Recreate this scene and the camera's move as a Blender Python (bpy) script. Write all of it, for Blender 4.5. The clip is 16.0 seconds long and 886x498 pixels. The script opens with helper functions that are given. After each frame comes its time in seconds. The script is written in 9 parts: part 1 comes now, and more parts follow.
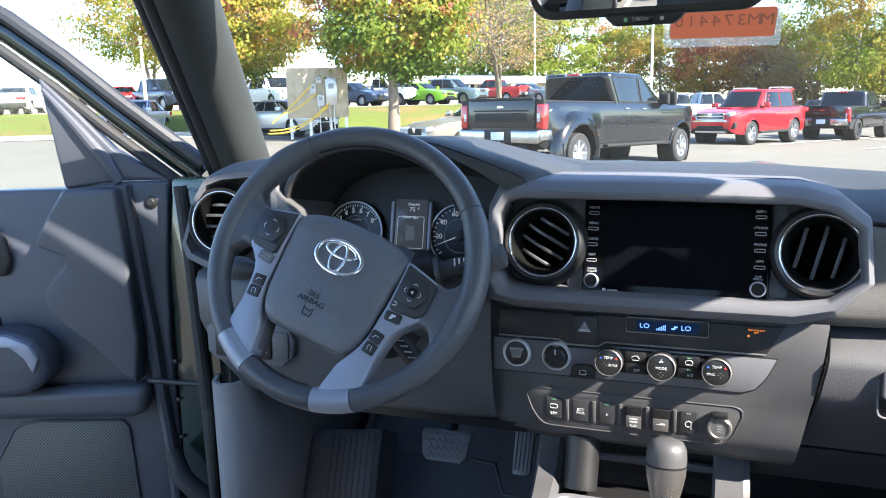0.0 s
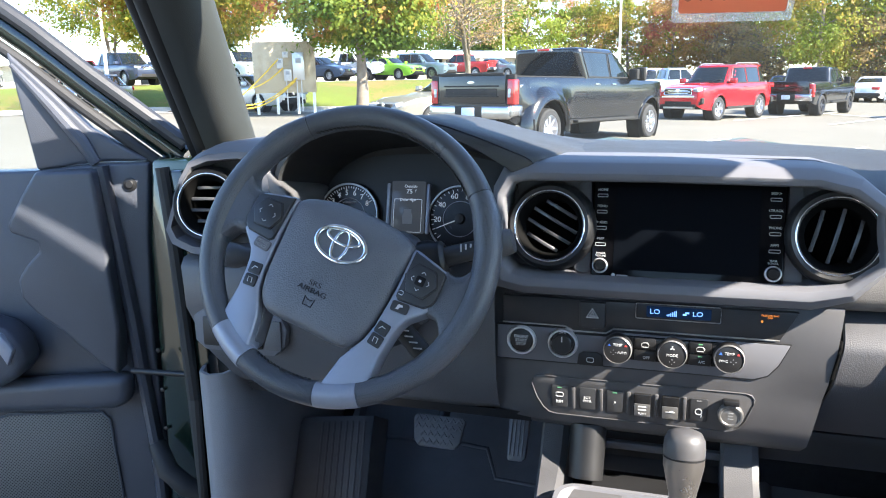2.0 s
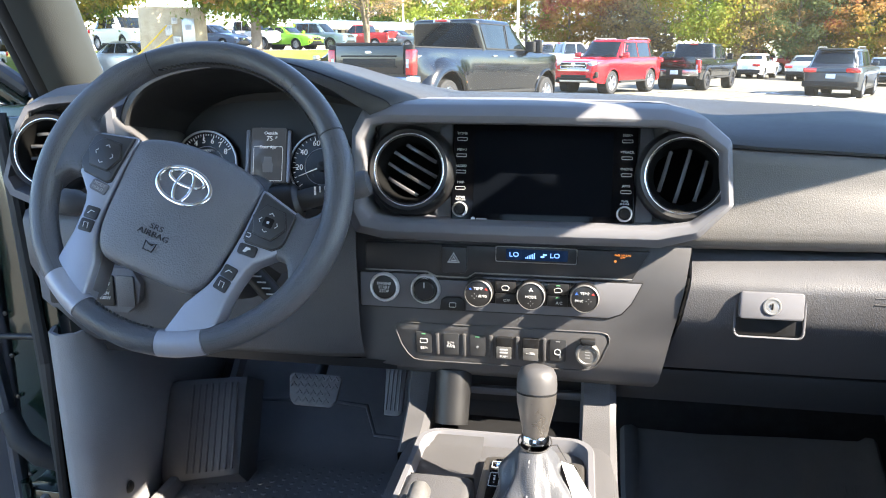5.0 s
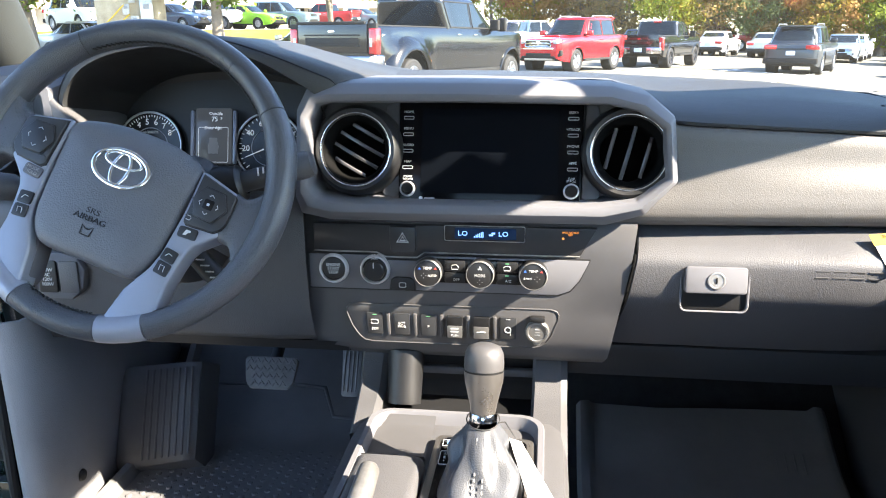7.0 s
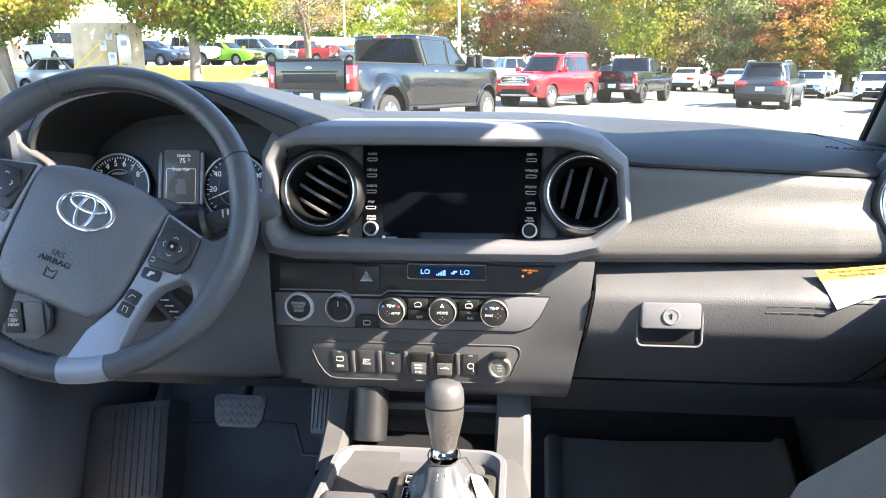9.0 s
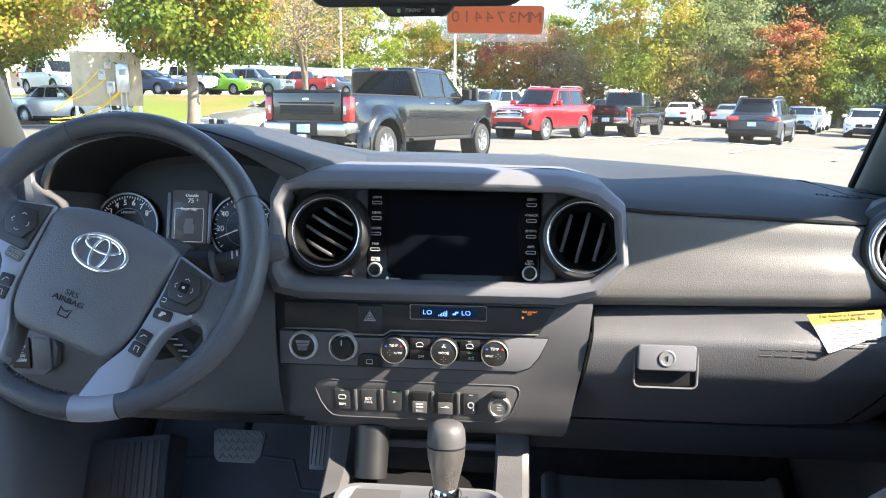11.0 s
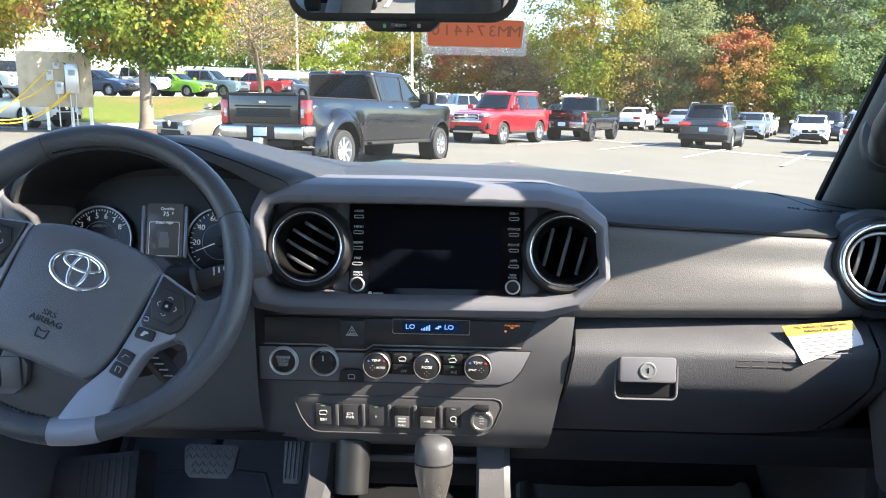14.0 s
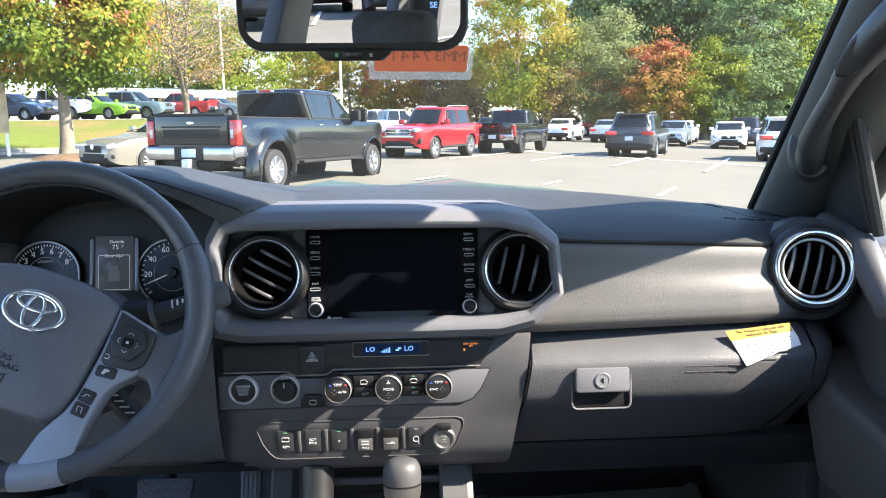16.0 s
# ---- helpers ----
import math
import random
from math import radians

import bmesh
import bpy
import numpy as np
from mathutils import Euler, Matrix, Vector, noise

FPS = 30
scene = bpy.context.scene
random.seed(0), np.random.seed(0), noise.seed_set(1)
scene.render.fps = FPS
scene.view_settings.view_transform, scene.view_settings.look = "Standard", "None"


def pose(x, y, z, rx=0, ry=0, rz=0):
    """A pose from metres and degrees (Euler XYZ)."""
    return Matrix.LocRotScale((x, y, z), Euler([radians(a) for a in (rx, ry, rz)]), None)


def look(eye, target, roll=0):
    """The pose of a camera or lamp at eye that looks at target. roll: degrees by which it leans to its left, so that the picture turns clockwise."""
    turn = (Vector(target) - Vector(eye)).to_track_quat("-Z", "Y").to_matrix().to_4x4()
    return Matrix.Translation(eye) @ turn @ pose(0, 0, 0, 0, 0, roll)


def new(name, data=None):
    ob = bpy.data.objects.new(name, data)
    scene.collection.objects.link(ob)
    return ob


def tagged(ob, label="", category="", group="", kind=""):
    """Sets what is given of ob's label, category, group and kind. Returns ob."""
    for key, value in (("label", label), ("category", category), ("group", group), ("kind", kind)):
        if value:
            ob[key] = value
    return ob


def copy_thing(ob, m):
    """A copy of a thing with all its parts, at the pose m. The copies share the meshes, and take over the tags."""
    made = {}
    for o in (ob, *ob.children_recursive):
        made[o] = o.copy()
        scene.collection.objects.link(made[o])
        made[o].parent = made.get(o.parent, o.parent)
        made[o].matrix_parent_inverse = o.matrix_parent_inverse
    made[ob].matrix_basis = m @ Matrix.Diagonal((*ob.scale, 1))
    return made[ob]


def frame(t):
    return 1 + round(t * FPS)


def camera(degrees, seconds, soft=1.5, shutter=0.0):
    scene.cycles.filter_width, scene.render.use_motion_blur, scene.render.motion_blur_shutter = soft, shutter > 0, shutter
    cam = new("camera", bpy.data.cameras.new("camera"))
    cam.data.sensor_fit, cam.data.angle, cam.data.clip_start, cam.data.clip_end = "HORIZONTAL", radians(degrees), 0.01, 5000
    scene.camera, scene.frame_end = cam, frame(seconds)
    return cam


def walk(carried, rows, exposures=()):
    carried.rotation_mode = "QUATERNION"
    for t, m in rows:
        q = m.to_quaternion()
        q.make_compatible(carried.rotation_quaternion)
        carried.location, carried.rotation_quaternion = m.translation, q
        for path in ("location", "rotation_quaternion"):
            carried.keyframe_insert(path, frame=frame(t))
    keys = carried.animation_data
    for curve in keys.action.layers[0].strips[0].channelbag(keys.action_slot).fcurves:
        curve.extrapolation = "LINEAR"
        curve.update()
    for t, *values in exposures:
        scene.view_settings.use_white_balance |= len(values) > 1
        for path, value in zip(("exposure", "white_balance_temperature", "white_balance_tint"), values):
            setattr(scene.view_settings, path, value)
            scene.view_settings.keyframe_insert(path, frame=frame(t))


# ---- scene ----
cam = camera(60.1, 16.0, 1.05)
PATH = [
    (0, (0.051, -1.028, 1.459), (-0.617, 0.82, 1.087), -1.3),
    (0.5, (0.032, -1.007, 1.451), (-0.614, 0.845, 1.061), -1.2),
    (1, (0.03, -1.004, 1.451), (-0.599, 0.851, 1.046), -1.1),
    (1.5, (0.01, -1.005, 1.455), (-0.601, 0.853, 1.036), -1.1),
    (2, (-0.007, -0.999, 1.463), (-0.595, 0.862, 1.028), -1.2),
    (2.5, (-0.012, -0.996, 1.467), (-0.575, 0.871, 1.021), -1.4),
    (3, (-0.012, -0.998, 1.471), (-0.547, 0.874, 1.017), -1.7),
    (3.5, (-0.001, -1.003, 1.466), (-0.503, 0.877, 1.005), -1.6),
    (4, (0.012, -1.0, 1.46), (-0.445, 0.889, 0.99), -1.3),
    (4.5, (0.03, -0.984, 1.437), (-0.369, 0.914, 0.953), -0.7),
    (5, (0.046, -0.978, 1.422), (-0.295, 0.927, 0.917), -0.3),
    (5.2, (0.051, -0.979, 1.417), (-0.268, 0.927, 0.902), -0.1),
    (7.3, (0.073, -0.97, 1.422), (-0.181, 0.934, 0.866), -0.6),
    (7.5, (0.075, -0.973, 1.425), (-0.176, 0.933, 0.876), -0.6),
    (8, (0.085, -0.974, 1.427), (-0.152, 0.94, 0.901), -0.6),
    (8.5, (0.088, -0.976, 1.426), (-0.131, 0.948, 0.926), -0.6),
    (9, (0.095, -0.989, 1.432), (-0.11, 0.944, 0.961), -0.5),
    (11.5, (0.085, -1.013, 1.454), (-0.105, 0.94, 1.067), 0.2),
    (12, (0.085, -1.01, 1.45), (-0.107, 0.944, 1.065), 0.1),
    (12.5, (0.086, -0.999, 1.45), (-0.098, 0.955, 1.064), 0.2),
    (13, (0.079, -0.985, 1.453), (-0.084, 0.97, 1.063), 0.4),
    (13.5, (0.072, -0.994, 1.458), (-0.056, 0.964, 1.068), 0.6),
    (14, (0.051, -1.011, 1.467), (-0.028, 0.95, 1.082), 0.6),
    (14.5, (0.032, -1.022, 1.47), (0.007, 0.942, 1.092), 0.4),
    (15, (0.026, -1.028, 1.472), (0.052, 0.938, 1.105), -0.1),
    (15.5, (0.024, -1.029, 1.477), (0.089, 0.938, 1.12), -0.5),
    (16, (0.023, -1.027, 1.48), (0.112, 0.94, 1.132), -0.8),
]
EXPOSURE = 2.08
walk(cam, [(t, look(eye, target, roll)) for t, eye, target, roll in PATH],
     [(0, EXPOSURE + 0.14, 6450, 10), (3.5, EXPOSURE + 0.45, 6550, 10), (5, EXPOSURE + 0.57, 6950, 10), (7.5, EXPOSURE + 0.72, 7050, 10), (9, EXPOSURE + 0.70, 7050, 10), (11.5, EXPOSURE + 0.19, 6800, 10), (16, EXPOSURE + 0.08, 6750, 10)])


SUN_AZ, SUN_EL = -18.0, 36.0   # degrees: from +x towards +y, and above the horizon

# ---- world and sun ----
world = bpy.data.worlds.new("sky")
scene.world = world
world.use_nodes = True
wn = world.node_tree
sky = wn.nodes.new("ShaderNodeTexSky")
sky.sky_type = "NISHITA"
sky.sun_disc = False
sky.sun_elevation = radians(SUN_EL)
sky.sun_rotation = radians(90 - SUN_AZ)
sky.air_density, sky.dust_density, sky.ozone_density = 0.85, 0.2, 3.5
wn.nodes["Background"].inputs["Strength"].default_value = 0.15
wn.links.new(sky.outputs[0], wn.nodes["Background"].inputs[0])
sun = new("sun", bpy.data.lights.new("sun", "SUN"))
sun.data.energy, sun.data.angle, sun.data.color = 5.0, radians(0.53), (1.0, 0.925, 0.81)
SUN_DIR = Vector((math.cos(radians(SUN_EL)) * math.cos(radians(SUN_AZ)), math.cos(radians(SUN_EL)) * math.sin(radians(SUN_AZ)), math.sin(radians(SUN_EL))))
sun.matrix_world = look((0, 0, 30), Vector((0, 0, 30)) - SUN_DIR)


# ---- materials ----
def mat(name, color, rough=0.5, metal=0.0, grain=None, var=None, coat=0.0, emit=None, spec=0.5, vary=None, alpha=None):
    """grain: (scale, strength) fine relief, or (scale, strength, 'cell'); var: (scale, amount, rough amount) slow colour change;
    vary: (by, hue, value) change from piece to piece, by 'object' or 'island'."""
    m = bpy.data.materials.new(name)
    m.use_nodes = True
    n, l = m.node_tree.nodes, m.node_tree.links
    b = n["Principled BSDF"]
    b.inputs["Base Color"].default_value = (*color, 1)
    b.inputs["Roughness"].default_value = rough
    b.inputs["Metallic"].default_value = metal
    b.inputs["Specular IOR Level"].default_value = spec
    b.inputs["Coat Weight"].default_value = coat
    b.inputs["Coat Roughness"].default_value = 0.04
    tc = n.new("ShaderNodeTexCoord")
    last = None
    if var:
        t = n.new("ShaderNodeTexNoise")
        t.inputs["Scale"].default_value = var[0]
        t.inputs["Detail"].default_value = 6
        t.inputs["Roughness"].default_value = 0.65
        l.new(tc.outputs["Object"], t.inputs["Vector"])
        mr = n.new("ShaderNodeMapRange")
        mr.inputs["From Min"].default_value, mr.inputs["From Max"].default_value = 0.3, 0.7
        mr.inputs["To Min"].default_value, mr.inputs["To Max"].default_value = 1 - var[1], 1 + var[1]
        l.new(t.outputs[0], mr.inputs["Value"])
        mx = n.new("ShaderNodeMix")
        mx.data_type, mx.blend_type = "RGBA", "MULTIPLY"
        mx.inputs[0].default_value = 1
        mx.inputs["A"].default_value = (*color, 1)
        l.new(mr.outputs[0], mx.inputs["B"])
        last = mx.outputs["Result"]
        if len(var) > 2:
            m2 = n.new("ShaderNodeMapRange")
            m2.inputs["From Min"].default_value, m2.inputs["From Max"].default_value = 0.3, 0.7
            m2.inputs["To Min"].default_value, m2.inputs["To Max"].default_value = max(0, rough - var[2]), min(1, rough + var[2])
            l.new(t.outputs[0], m2.inputs["Value"])
            l.new(m2.outputs[0], b.inputs["Roughness"])
    if vary:
        src = n.new("ShaderNodeObjectInfo").outputs["Random"] if vary[0] == "object" else n.new("ShaderNodeNewGeometry").outputs["Random Per Island"]
        hs = n.new("ShaderNodeHueSaturation")
        if last:
            l.new(last, hs.inputs["Color"])
        else:
            hs.inputs["Color"].default_value = (*color, 1)
        for inp, amount, mid in (("Hue", vary[1], 0.5), ("Value", vary[2], 1.0)):
            r = n.new("ShaderNodeMapRange")
            r.inputs["To Min"].default_value, r.inputs["To Max"].default_value = mid - amount, mid + amount
            if inp == "Value":
                w = n.new("ShaderNodeTexWhiteNoise")
                w.noise_dimensions = "1D"
                l.new(src, w.inputs["W"])
                l.new(w.outputs["Value"], r.inputs["Value"])
            else:
                l.new(src, r.inputs["Value"])
            l.new(r.outputs[0], hs.inputs[inp])
        last = hs.outputs[0]
    if last:
        l.new(last, b.inputs["Base Color"])
    if grain:
        if len(grain) > 2:
            g = n.new("ShaderNodeTexVoronoi")
            g.inputs["Scale"].default_value = grain[0]
            out = g.outputs["Distance"]
        else:
            g = n.new("ShaderNodeTexNoise")
            g.inputs["Scale"].default_value = grain[0]
            g.inputs["Detail"].default_value = 3
            out = g.outputs[0]
        l.new(tc.outputs["Object"], g.inputs["Vector"])
        bp = n.new("ShaderNodeBump")
        bp.inputs["Strength"].default_value = grain[1]
        bp.inputs["Distance"].default_value = 0.6 / grain[0]
        l.new(out, bp.inputs["Height"])
        l.new(bp.outputs[0], b.inputs["Normal"])
    if emit:
        b.inputs["Emission Color"].default_value = (*emit[:3], 1)
        b.inputs["Emission Strength"].default_value = emit[3]
    return m


def glass_mat(name, tint=(0.96, 0.98, 0.97), gloss=0.06):
    m = bpy.data.materials.new(name)
    m.use_nodes = True
    n, l = m.node_tree.nodes, m.node_tree.links
    n.remove(n["Principled BSDF"])
    t, g, x = n.new("ShaderNodeBsdfTransparent"), n.new("ShaderNodeBsdfGlossy"), n.new("ShaderNodeMixShader")
    t.inputs[0].default_value = (*tint, 1)
    g.inputs["Roughness"].default_value = 0.01
    x.inputs[0].default_value = gloss
    l.new(t.outputs[0], x.inputs[1])
    l.new(g.outputs[0], x.inputs[2])
    l.new(x.outputs[0], n["Material Output"].inputs[0])
    return m


PLASTIC = mat("dark_grained_plastic", (0.084, 0.083, 0.088), 0.44, grain=(620, 0.30, "cell"), var=(6, 0.12, 0.06))
PLASTIC_TOP = mat("soft_dash_top", (0.041, 0.042, 0.043), 0.50, grain=(620, 0.28, "cell"), var=(5, 0.14, 0.07), spec=0.25)
PANEL = mat("padded_dash_panel", (0.090, 0.084, 0.080), 0.55, grain=(700, 0.26, "cell"), var=(9, 0.08, 0.05))
TRIM = mat("satin_grey_trim", (0.152, 0.152, 0.166), 0.52, metal=0.10, grain=(1500, 0.06), var=(4, 0.06, 0.05), spec=0.15)
SILVER = mat("satin_silver_trim", (0.30, 0.32, 0.375), 0.40, metal=0.3, grain=(1800, 0.05), var=(8, 0.05, 0.06))
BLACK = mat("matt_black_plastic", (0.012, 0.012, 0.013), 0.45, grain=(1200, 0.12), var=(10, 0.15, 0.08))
SLAT = mat("satin_vent_slat", (0.085, 0.085, 0.09), 0.22, var=(20, 0.1, 0.05))
GLOSS = mat("gloss_black_glass", (0.004, 0.004, 0.005), 0.10, spec=0.12, var=(14, 0.3, 0.03))
PIANO = mat("gloss_black_plastic", (0.014, 0.014, 0.015), 0.24, spec=0.4, var=(20, 0.2, 0.06))
LEATHER = mat("black_leather", (0.064, 0.068, 0.078), 0.34, grain=(620, 0.34, "cell"), var=(14, 0.15, 0.07))
PERF = mat("perforated_leather", (0.078, 0.082, 0.094), 0.38, grain=(760, 0.35, "cell"), var=(14, 0.12, 0.06))
PADMAT = mat("airbag_pad_vinyl", (0.120, 0.123, 0.136), 0.40, grain=(560, 0.36, "cell"), var=(12, 0.1, 0.05))
def punch(m, scale, dark):
    """Rows of small dark holes, as in perforated leather."""
    n, l = m.node_tree.nodes, m.node_tree.links
    tc, v, r, x = n.new("ShaderNodeTexCoord"), n.new("ShaderNodeTexVoronoi"), n.new("ShaderNodeMapRange"), n.new("ShaderNodeMix")
    v.inputs["Scale"].default_value, v.inputs["Randomness"].default_value = scale, 0.12
    r.inputs["From Min"].default_value, r.inputs["From Max"].default_value = 0.22, 0.32
    r.inputs["To Min"].default_value = dark
    x.data_type, x.blend_type = "RGBA", "MULTIPLY"
    x.inputs[0].default_value = 1
    l.new(tc.outputs["Object"], v.inputs["Vector"])
    l.new(v.outputs["Distance"], r.inputs["Value"])
    b = n["Principled BSDF"].inputs["Base Color"]
    l.new(b.links[0].from_socket, x.inputs["A"])
    l.new(r.outputs[0], x.inputs["B"])
    l.new(x.outputs["Result"], b)


punch(PERF, 640, 0.45)
# Dark plastic lightened in its colour for daylight from the open door.
KICK = mat("door_lit_kick_plastic", (0.25, 0.248, 0.262), 0.5, grain=(520, 0.35, "cell"), var=(6, 0.12, 0.06))
VENTBLACK = mat("deep_black_vent", (0.005, 0.005, 0.005), 0.8, var=(20, 0.2), spec=0.06)
CHROME = mat("chrome", (0.82, 0.83, 0.85), 0.12, metal=1.0, var=(30, 0.05, 0.04))
SATIN = mat("satin_metal", (0.50, 0.49, 0.48), 0.32, metal=0.75, var=(30, 0.08, 0.06))
# Rubber lightened in its colour so the pedals read in the dark footwell.
PEDAL = mat("worn_lightened_pedal_rubber", (0.24, 0.24, 0.25), 0.42, grain=(500, 0.15), var=(14, 0.2, 0.08))
RUBBER = mat("rubber", (0.022, 0.022, 0.023), 0.68, grain=(600, 0.2), var=(8, 0.2, 0.06))
MATMAT = mat("rubber_floor_mat", (0.135, 0.135, 0.142), 0.5, grain=(700, 0.2), var=(5, 0.2, 0.08))
MAT2 = mat("dark_rubber_mat", (0.14, 0.14, 0.145), 0.6, grain=(700, 0.2), var=(5, 0.2, 0.08))
CARPET = mat("dark_carpet", (0.030, 0.030, 0.032), 0.95, grain=(1300, 0.8), var=(30, 0.3))
STEM = mat("satin_bronze_grey", (0.23, 0.215, 0.205), 0.30, metal=0.75, grain=(1500, 0.05), var=(20, 0.08, 0.05))
LINER = mat("grey_headliner", (0.70, 0.70, 0.68), 0.9, grain=(1100, 0.4), var=(5, 0.06))
PILLAR = mat("grey_pillar_trim", (0.040, 0.044, 0.043), 0.55, grain=(700, 0.25, "cell"), var=(5, 0.08, 0.05))
FABRIC = mat("seat_fabric", (0.10, 0.10, 0.10), 0.9, grain=(900, 0.7), var=(20, 0.2))
# The truck's green again, with sun on the bonnet put into the colour.
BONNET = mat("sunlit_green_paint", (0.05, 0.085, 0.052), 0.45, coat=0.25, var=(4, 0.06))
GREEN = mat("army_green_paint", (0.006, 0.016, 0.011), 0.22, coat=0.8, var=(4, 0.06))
BLACKTRIM = mat("dark_satin_handle_plastic", (0.028, 0.029, 0.032), 0.40, grain=(900, 0.12, "cell"), var=(9, 0.1, 0.05))
LEGEND = mat("white_lettering", (0.60, 0.60, 0.60), 0.5)
BUTTON = mat("dark_satin_button", (0.030, 0.031, 0.034), 0.40, var=(30, 0.12, 0.06))
DIALFACE = mat("satin_black_dial_face", (0.018, 0.018, 0.019), 0.35, var=(40, 0.12, 0.05))
LID = mat("worn_grey_metal_lid", (0.20, 0.195, 0.19), 0.38, metal=0.5, grain=(300, 0.15), var=(40, 0.2, 0.1))
# Faint glow added so the gauge print reads white under the hood.
GAUGE_WHITE = mat("glowing_gauge_print", (0.85, 0.85, 0.85), 0.5, emit=(0.9, 0.95, 1.0, 0.03))
LEGEND_DIM = mat("grey_lettering", (0.3, 0.3, 0.31), 0.5)
LEGEND_SOFT = mat("dark_moulded_mark", (0.045, 0.044, 0.046), 0.45)
LEGEND_DARK = mat("dark_moulded_lettering", (0.01, 0.01, 0.011), 0.5)
BLUE_LIT = mat("blue_lit_digits", (0.1, 0.2, 0.6), 0.5, emit=(0.18, 0.40, 1.0, 0.42))
PALE_LIT = mat("pale_lit_display", (0.4, 0.45, 0.5), 0.5, emit=(0.55, 0.62, 0.75, 0.10))
LCD = mat("dark_lcd_pane", (0.03, 0.032, 0.036), 0.15, emit=(0.45, 0.55, 0.70, 0.016))
AMBER = mat("amber_lamp", (0.8, 0.3, 0.05), 0.5, emit=(1.0, 0.30, 0.05, 0.16))
GREENLED = mat("green_lamp", (0.12, 0.34, 0.17), 0.5, emit=(0.3, 1.0, 0.4, 0.006))
REDMARK = mat("red_mark", (0.6, 0.05, 0.04), 0.5)
BLUEMARK = mat("blue_mark", (0.05, 0.15, 0.6), 0.5)
WHITEPLAS = mat("pale_plastic_lid", (0.5, 0.49, 0.46), 0.5, grain=(900, 0.1), var=(40, 0.1))
PAPER = mat("white_paper", (0.8, 0.8, 0.78), 0.7, grain=(300, 0.1), var=(20, 0.03))
YELLOW = mat("yellow_print", (0.70, 0.42, 0.02), 0.6)
INK = mat("grey_print", (0.10, 0.10, 0.11), 0.6)
def card_mat(name, c):
    m = mat(name, c, 0.6, var=(12, 0.08))
    n, l = m.node_tree.nodes, m.node_tree.links
    t, x = n.new("ShaderNodeBsdfTranslucent"), n.new("ShaderNodeMixShader")
    t.inputs[0].default_value = (*c, 1)
    x.inputs[0].default_value = 0.6
    l.new(n["Principled BSDF"].outputs[0], x.inputs[1])
    l.new(t.outputs[0], x.inputs[2])
    l.new(x.outputs[0], n["Material Output"].inputs[0])
    return m


ORANGE = card_mat("orange_card", (0.80, 0.36, 0.22))
RINGWHITE = mat("pale_knob_ring", (0.62, 0.62, 0.63), 0.3, metal=0.3)
MIRROR = mat("mirror_glass", (0.78, 0.8, 0.82), 0.0, metal=1.0)
GLASS = glass_mat("windscreen_glass", (0.95, 0.97, 0.955), 0.035)
SCREEN = glass_mat("dusty_windscreen_glass", (0.95, 0.97, 0.955), 0.035)
FILM = glass_mat("clear_sleeve", (0.90, 0.92, 0.92), 0.10)


def haze(m, share, tint=(0.8, 0.82, 0.8)):
    """Adds the milky scatter of worn plastic film."""
    n, l = m.node_tree.nodes, m.node_tree.links
    old = n["Material Output"].inputs[0].links[0].from_socket
    t, x = n.new("ShaderNodeBsdfTranslucent"), n.new("ShaderNodeMixShader")
    t.inputs[0].default_value = (*tint, 1)
    x.inputs[0].default_value = share
    l.new(old, x.inputs[1])
    l.new(t.outputs[0], x.inputs[2])
    l.new(x.outputs[0], n["Material Output"].inputs[0])


haze(FILM, 0.10)
haze(SCREEN, 0.010, (0.85, 0.82, 0.68))


# ---- mesh helpers ----
def thing(name, at, label, category, group="", kind="", m=None):
    """An Empty at a thing's base, which will carry its parts."""
    ob = new(name)
    ob.empty_display_size = 0.1
    ob.matrix_basis = m if m is not None else Matrix.Translation(at)
    return tagged(ob, label, category, group, kind)


def top_matrix(ob):
    while ob.parent:
        ob = ob.parent
    return ob.matrix_basis


def to_mesh(name, bm, material, sharp=35):
    bmesh.ops.recalc_face_normals(bm, faces=bm.faces)
    me = bpy.data.meshes.new(name)
    bm.to_mesh(me)
    bm.free()
    me.materials.append(material)
    me.shade_smooth()
    me.set_sharp_from_angle(angle=radians(sharp))
    return me


def part(name, bm, material, parent=None, label="", sharp=35):
    """Links a bmesh, given in the world's metres, as one mesh object under a thing or a part."""
    if parent is not None:
        bm.transform(top_matrix(parent).inverted())
    ob = new(name, to_mesh(name, bm, material, sharp))
    ob.parent = parent
    if label:
        tagged(ob, label)
    return ob


def struct(name, bm, material, label, category, sharp=35):
    return tagged(part(name, bm, material, None, "", sharp), label, category, kind="structure")


def solo(name, bm, material, label, category, group="", sharp=35):
    return tagged(part(name, bm, material, None, "", sharp), label, category, group)


def bevel(bm, width, seg=2, angle=30):
    if width <= 0:
        return bm
    es = [e for e in bm.edges if len(e.link_faces) == 2 and e.calc_face_angle(0) > radians(angle)]
    bmesh.ops.bevel(bm, geom=es, offset=width, segments=seg, affect="EDGES", profile=0.5, clamp_overlap=True)
    return bm


def box(c, s, bev=0.003, seg=2, m=None):
    """A rounded block with centre c and size s; m turns it about its own centre."""
    bm = bmesh.new()
    bmesh.ops.create_cube(bm, size=1.0)
    bm.transform(Matrix.Diagonal((*s, 1)))
    bevel(bm, bev, seg)
    bm.transform(Matrix.Translation(c) @ (m or Matrix()))
    return bm


def join(*bms):
    out = bmesh.new()
    for b in bms:
        me = bpy.data.meshes.new("t")
        b.to_mesh(me)
        b.free()
        out.from_mesh(me)
        bpy.data.meshes.remove(me)
    return out


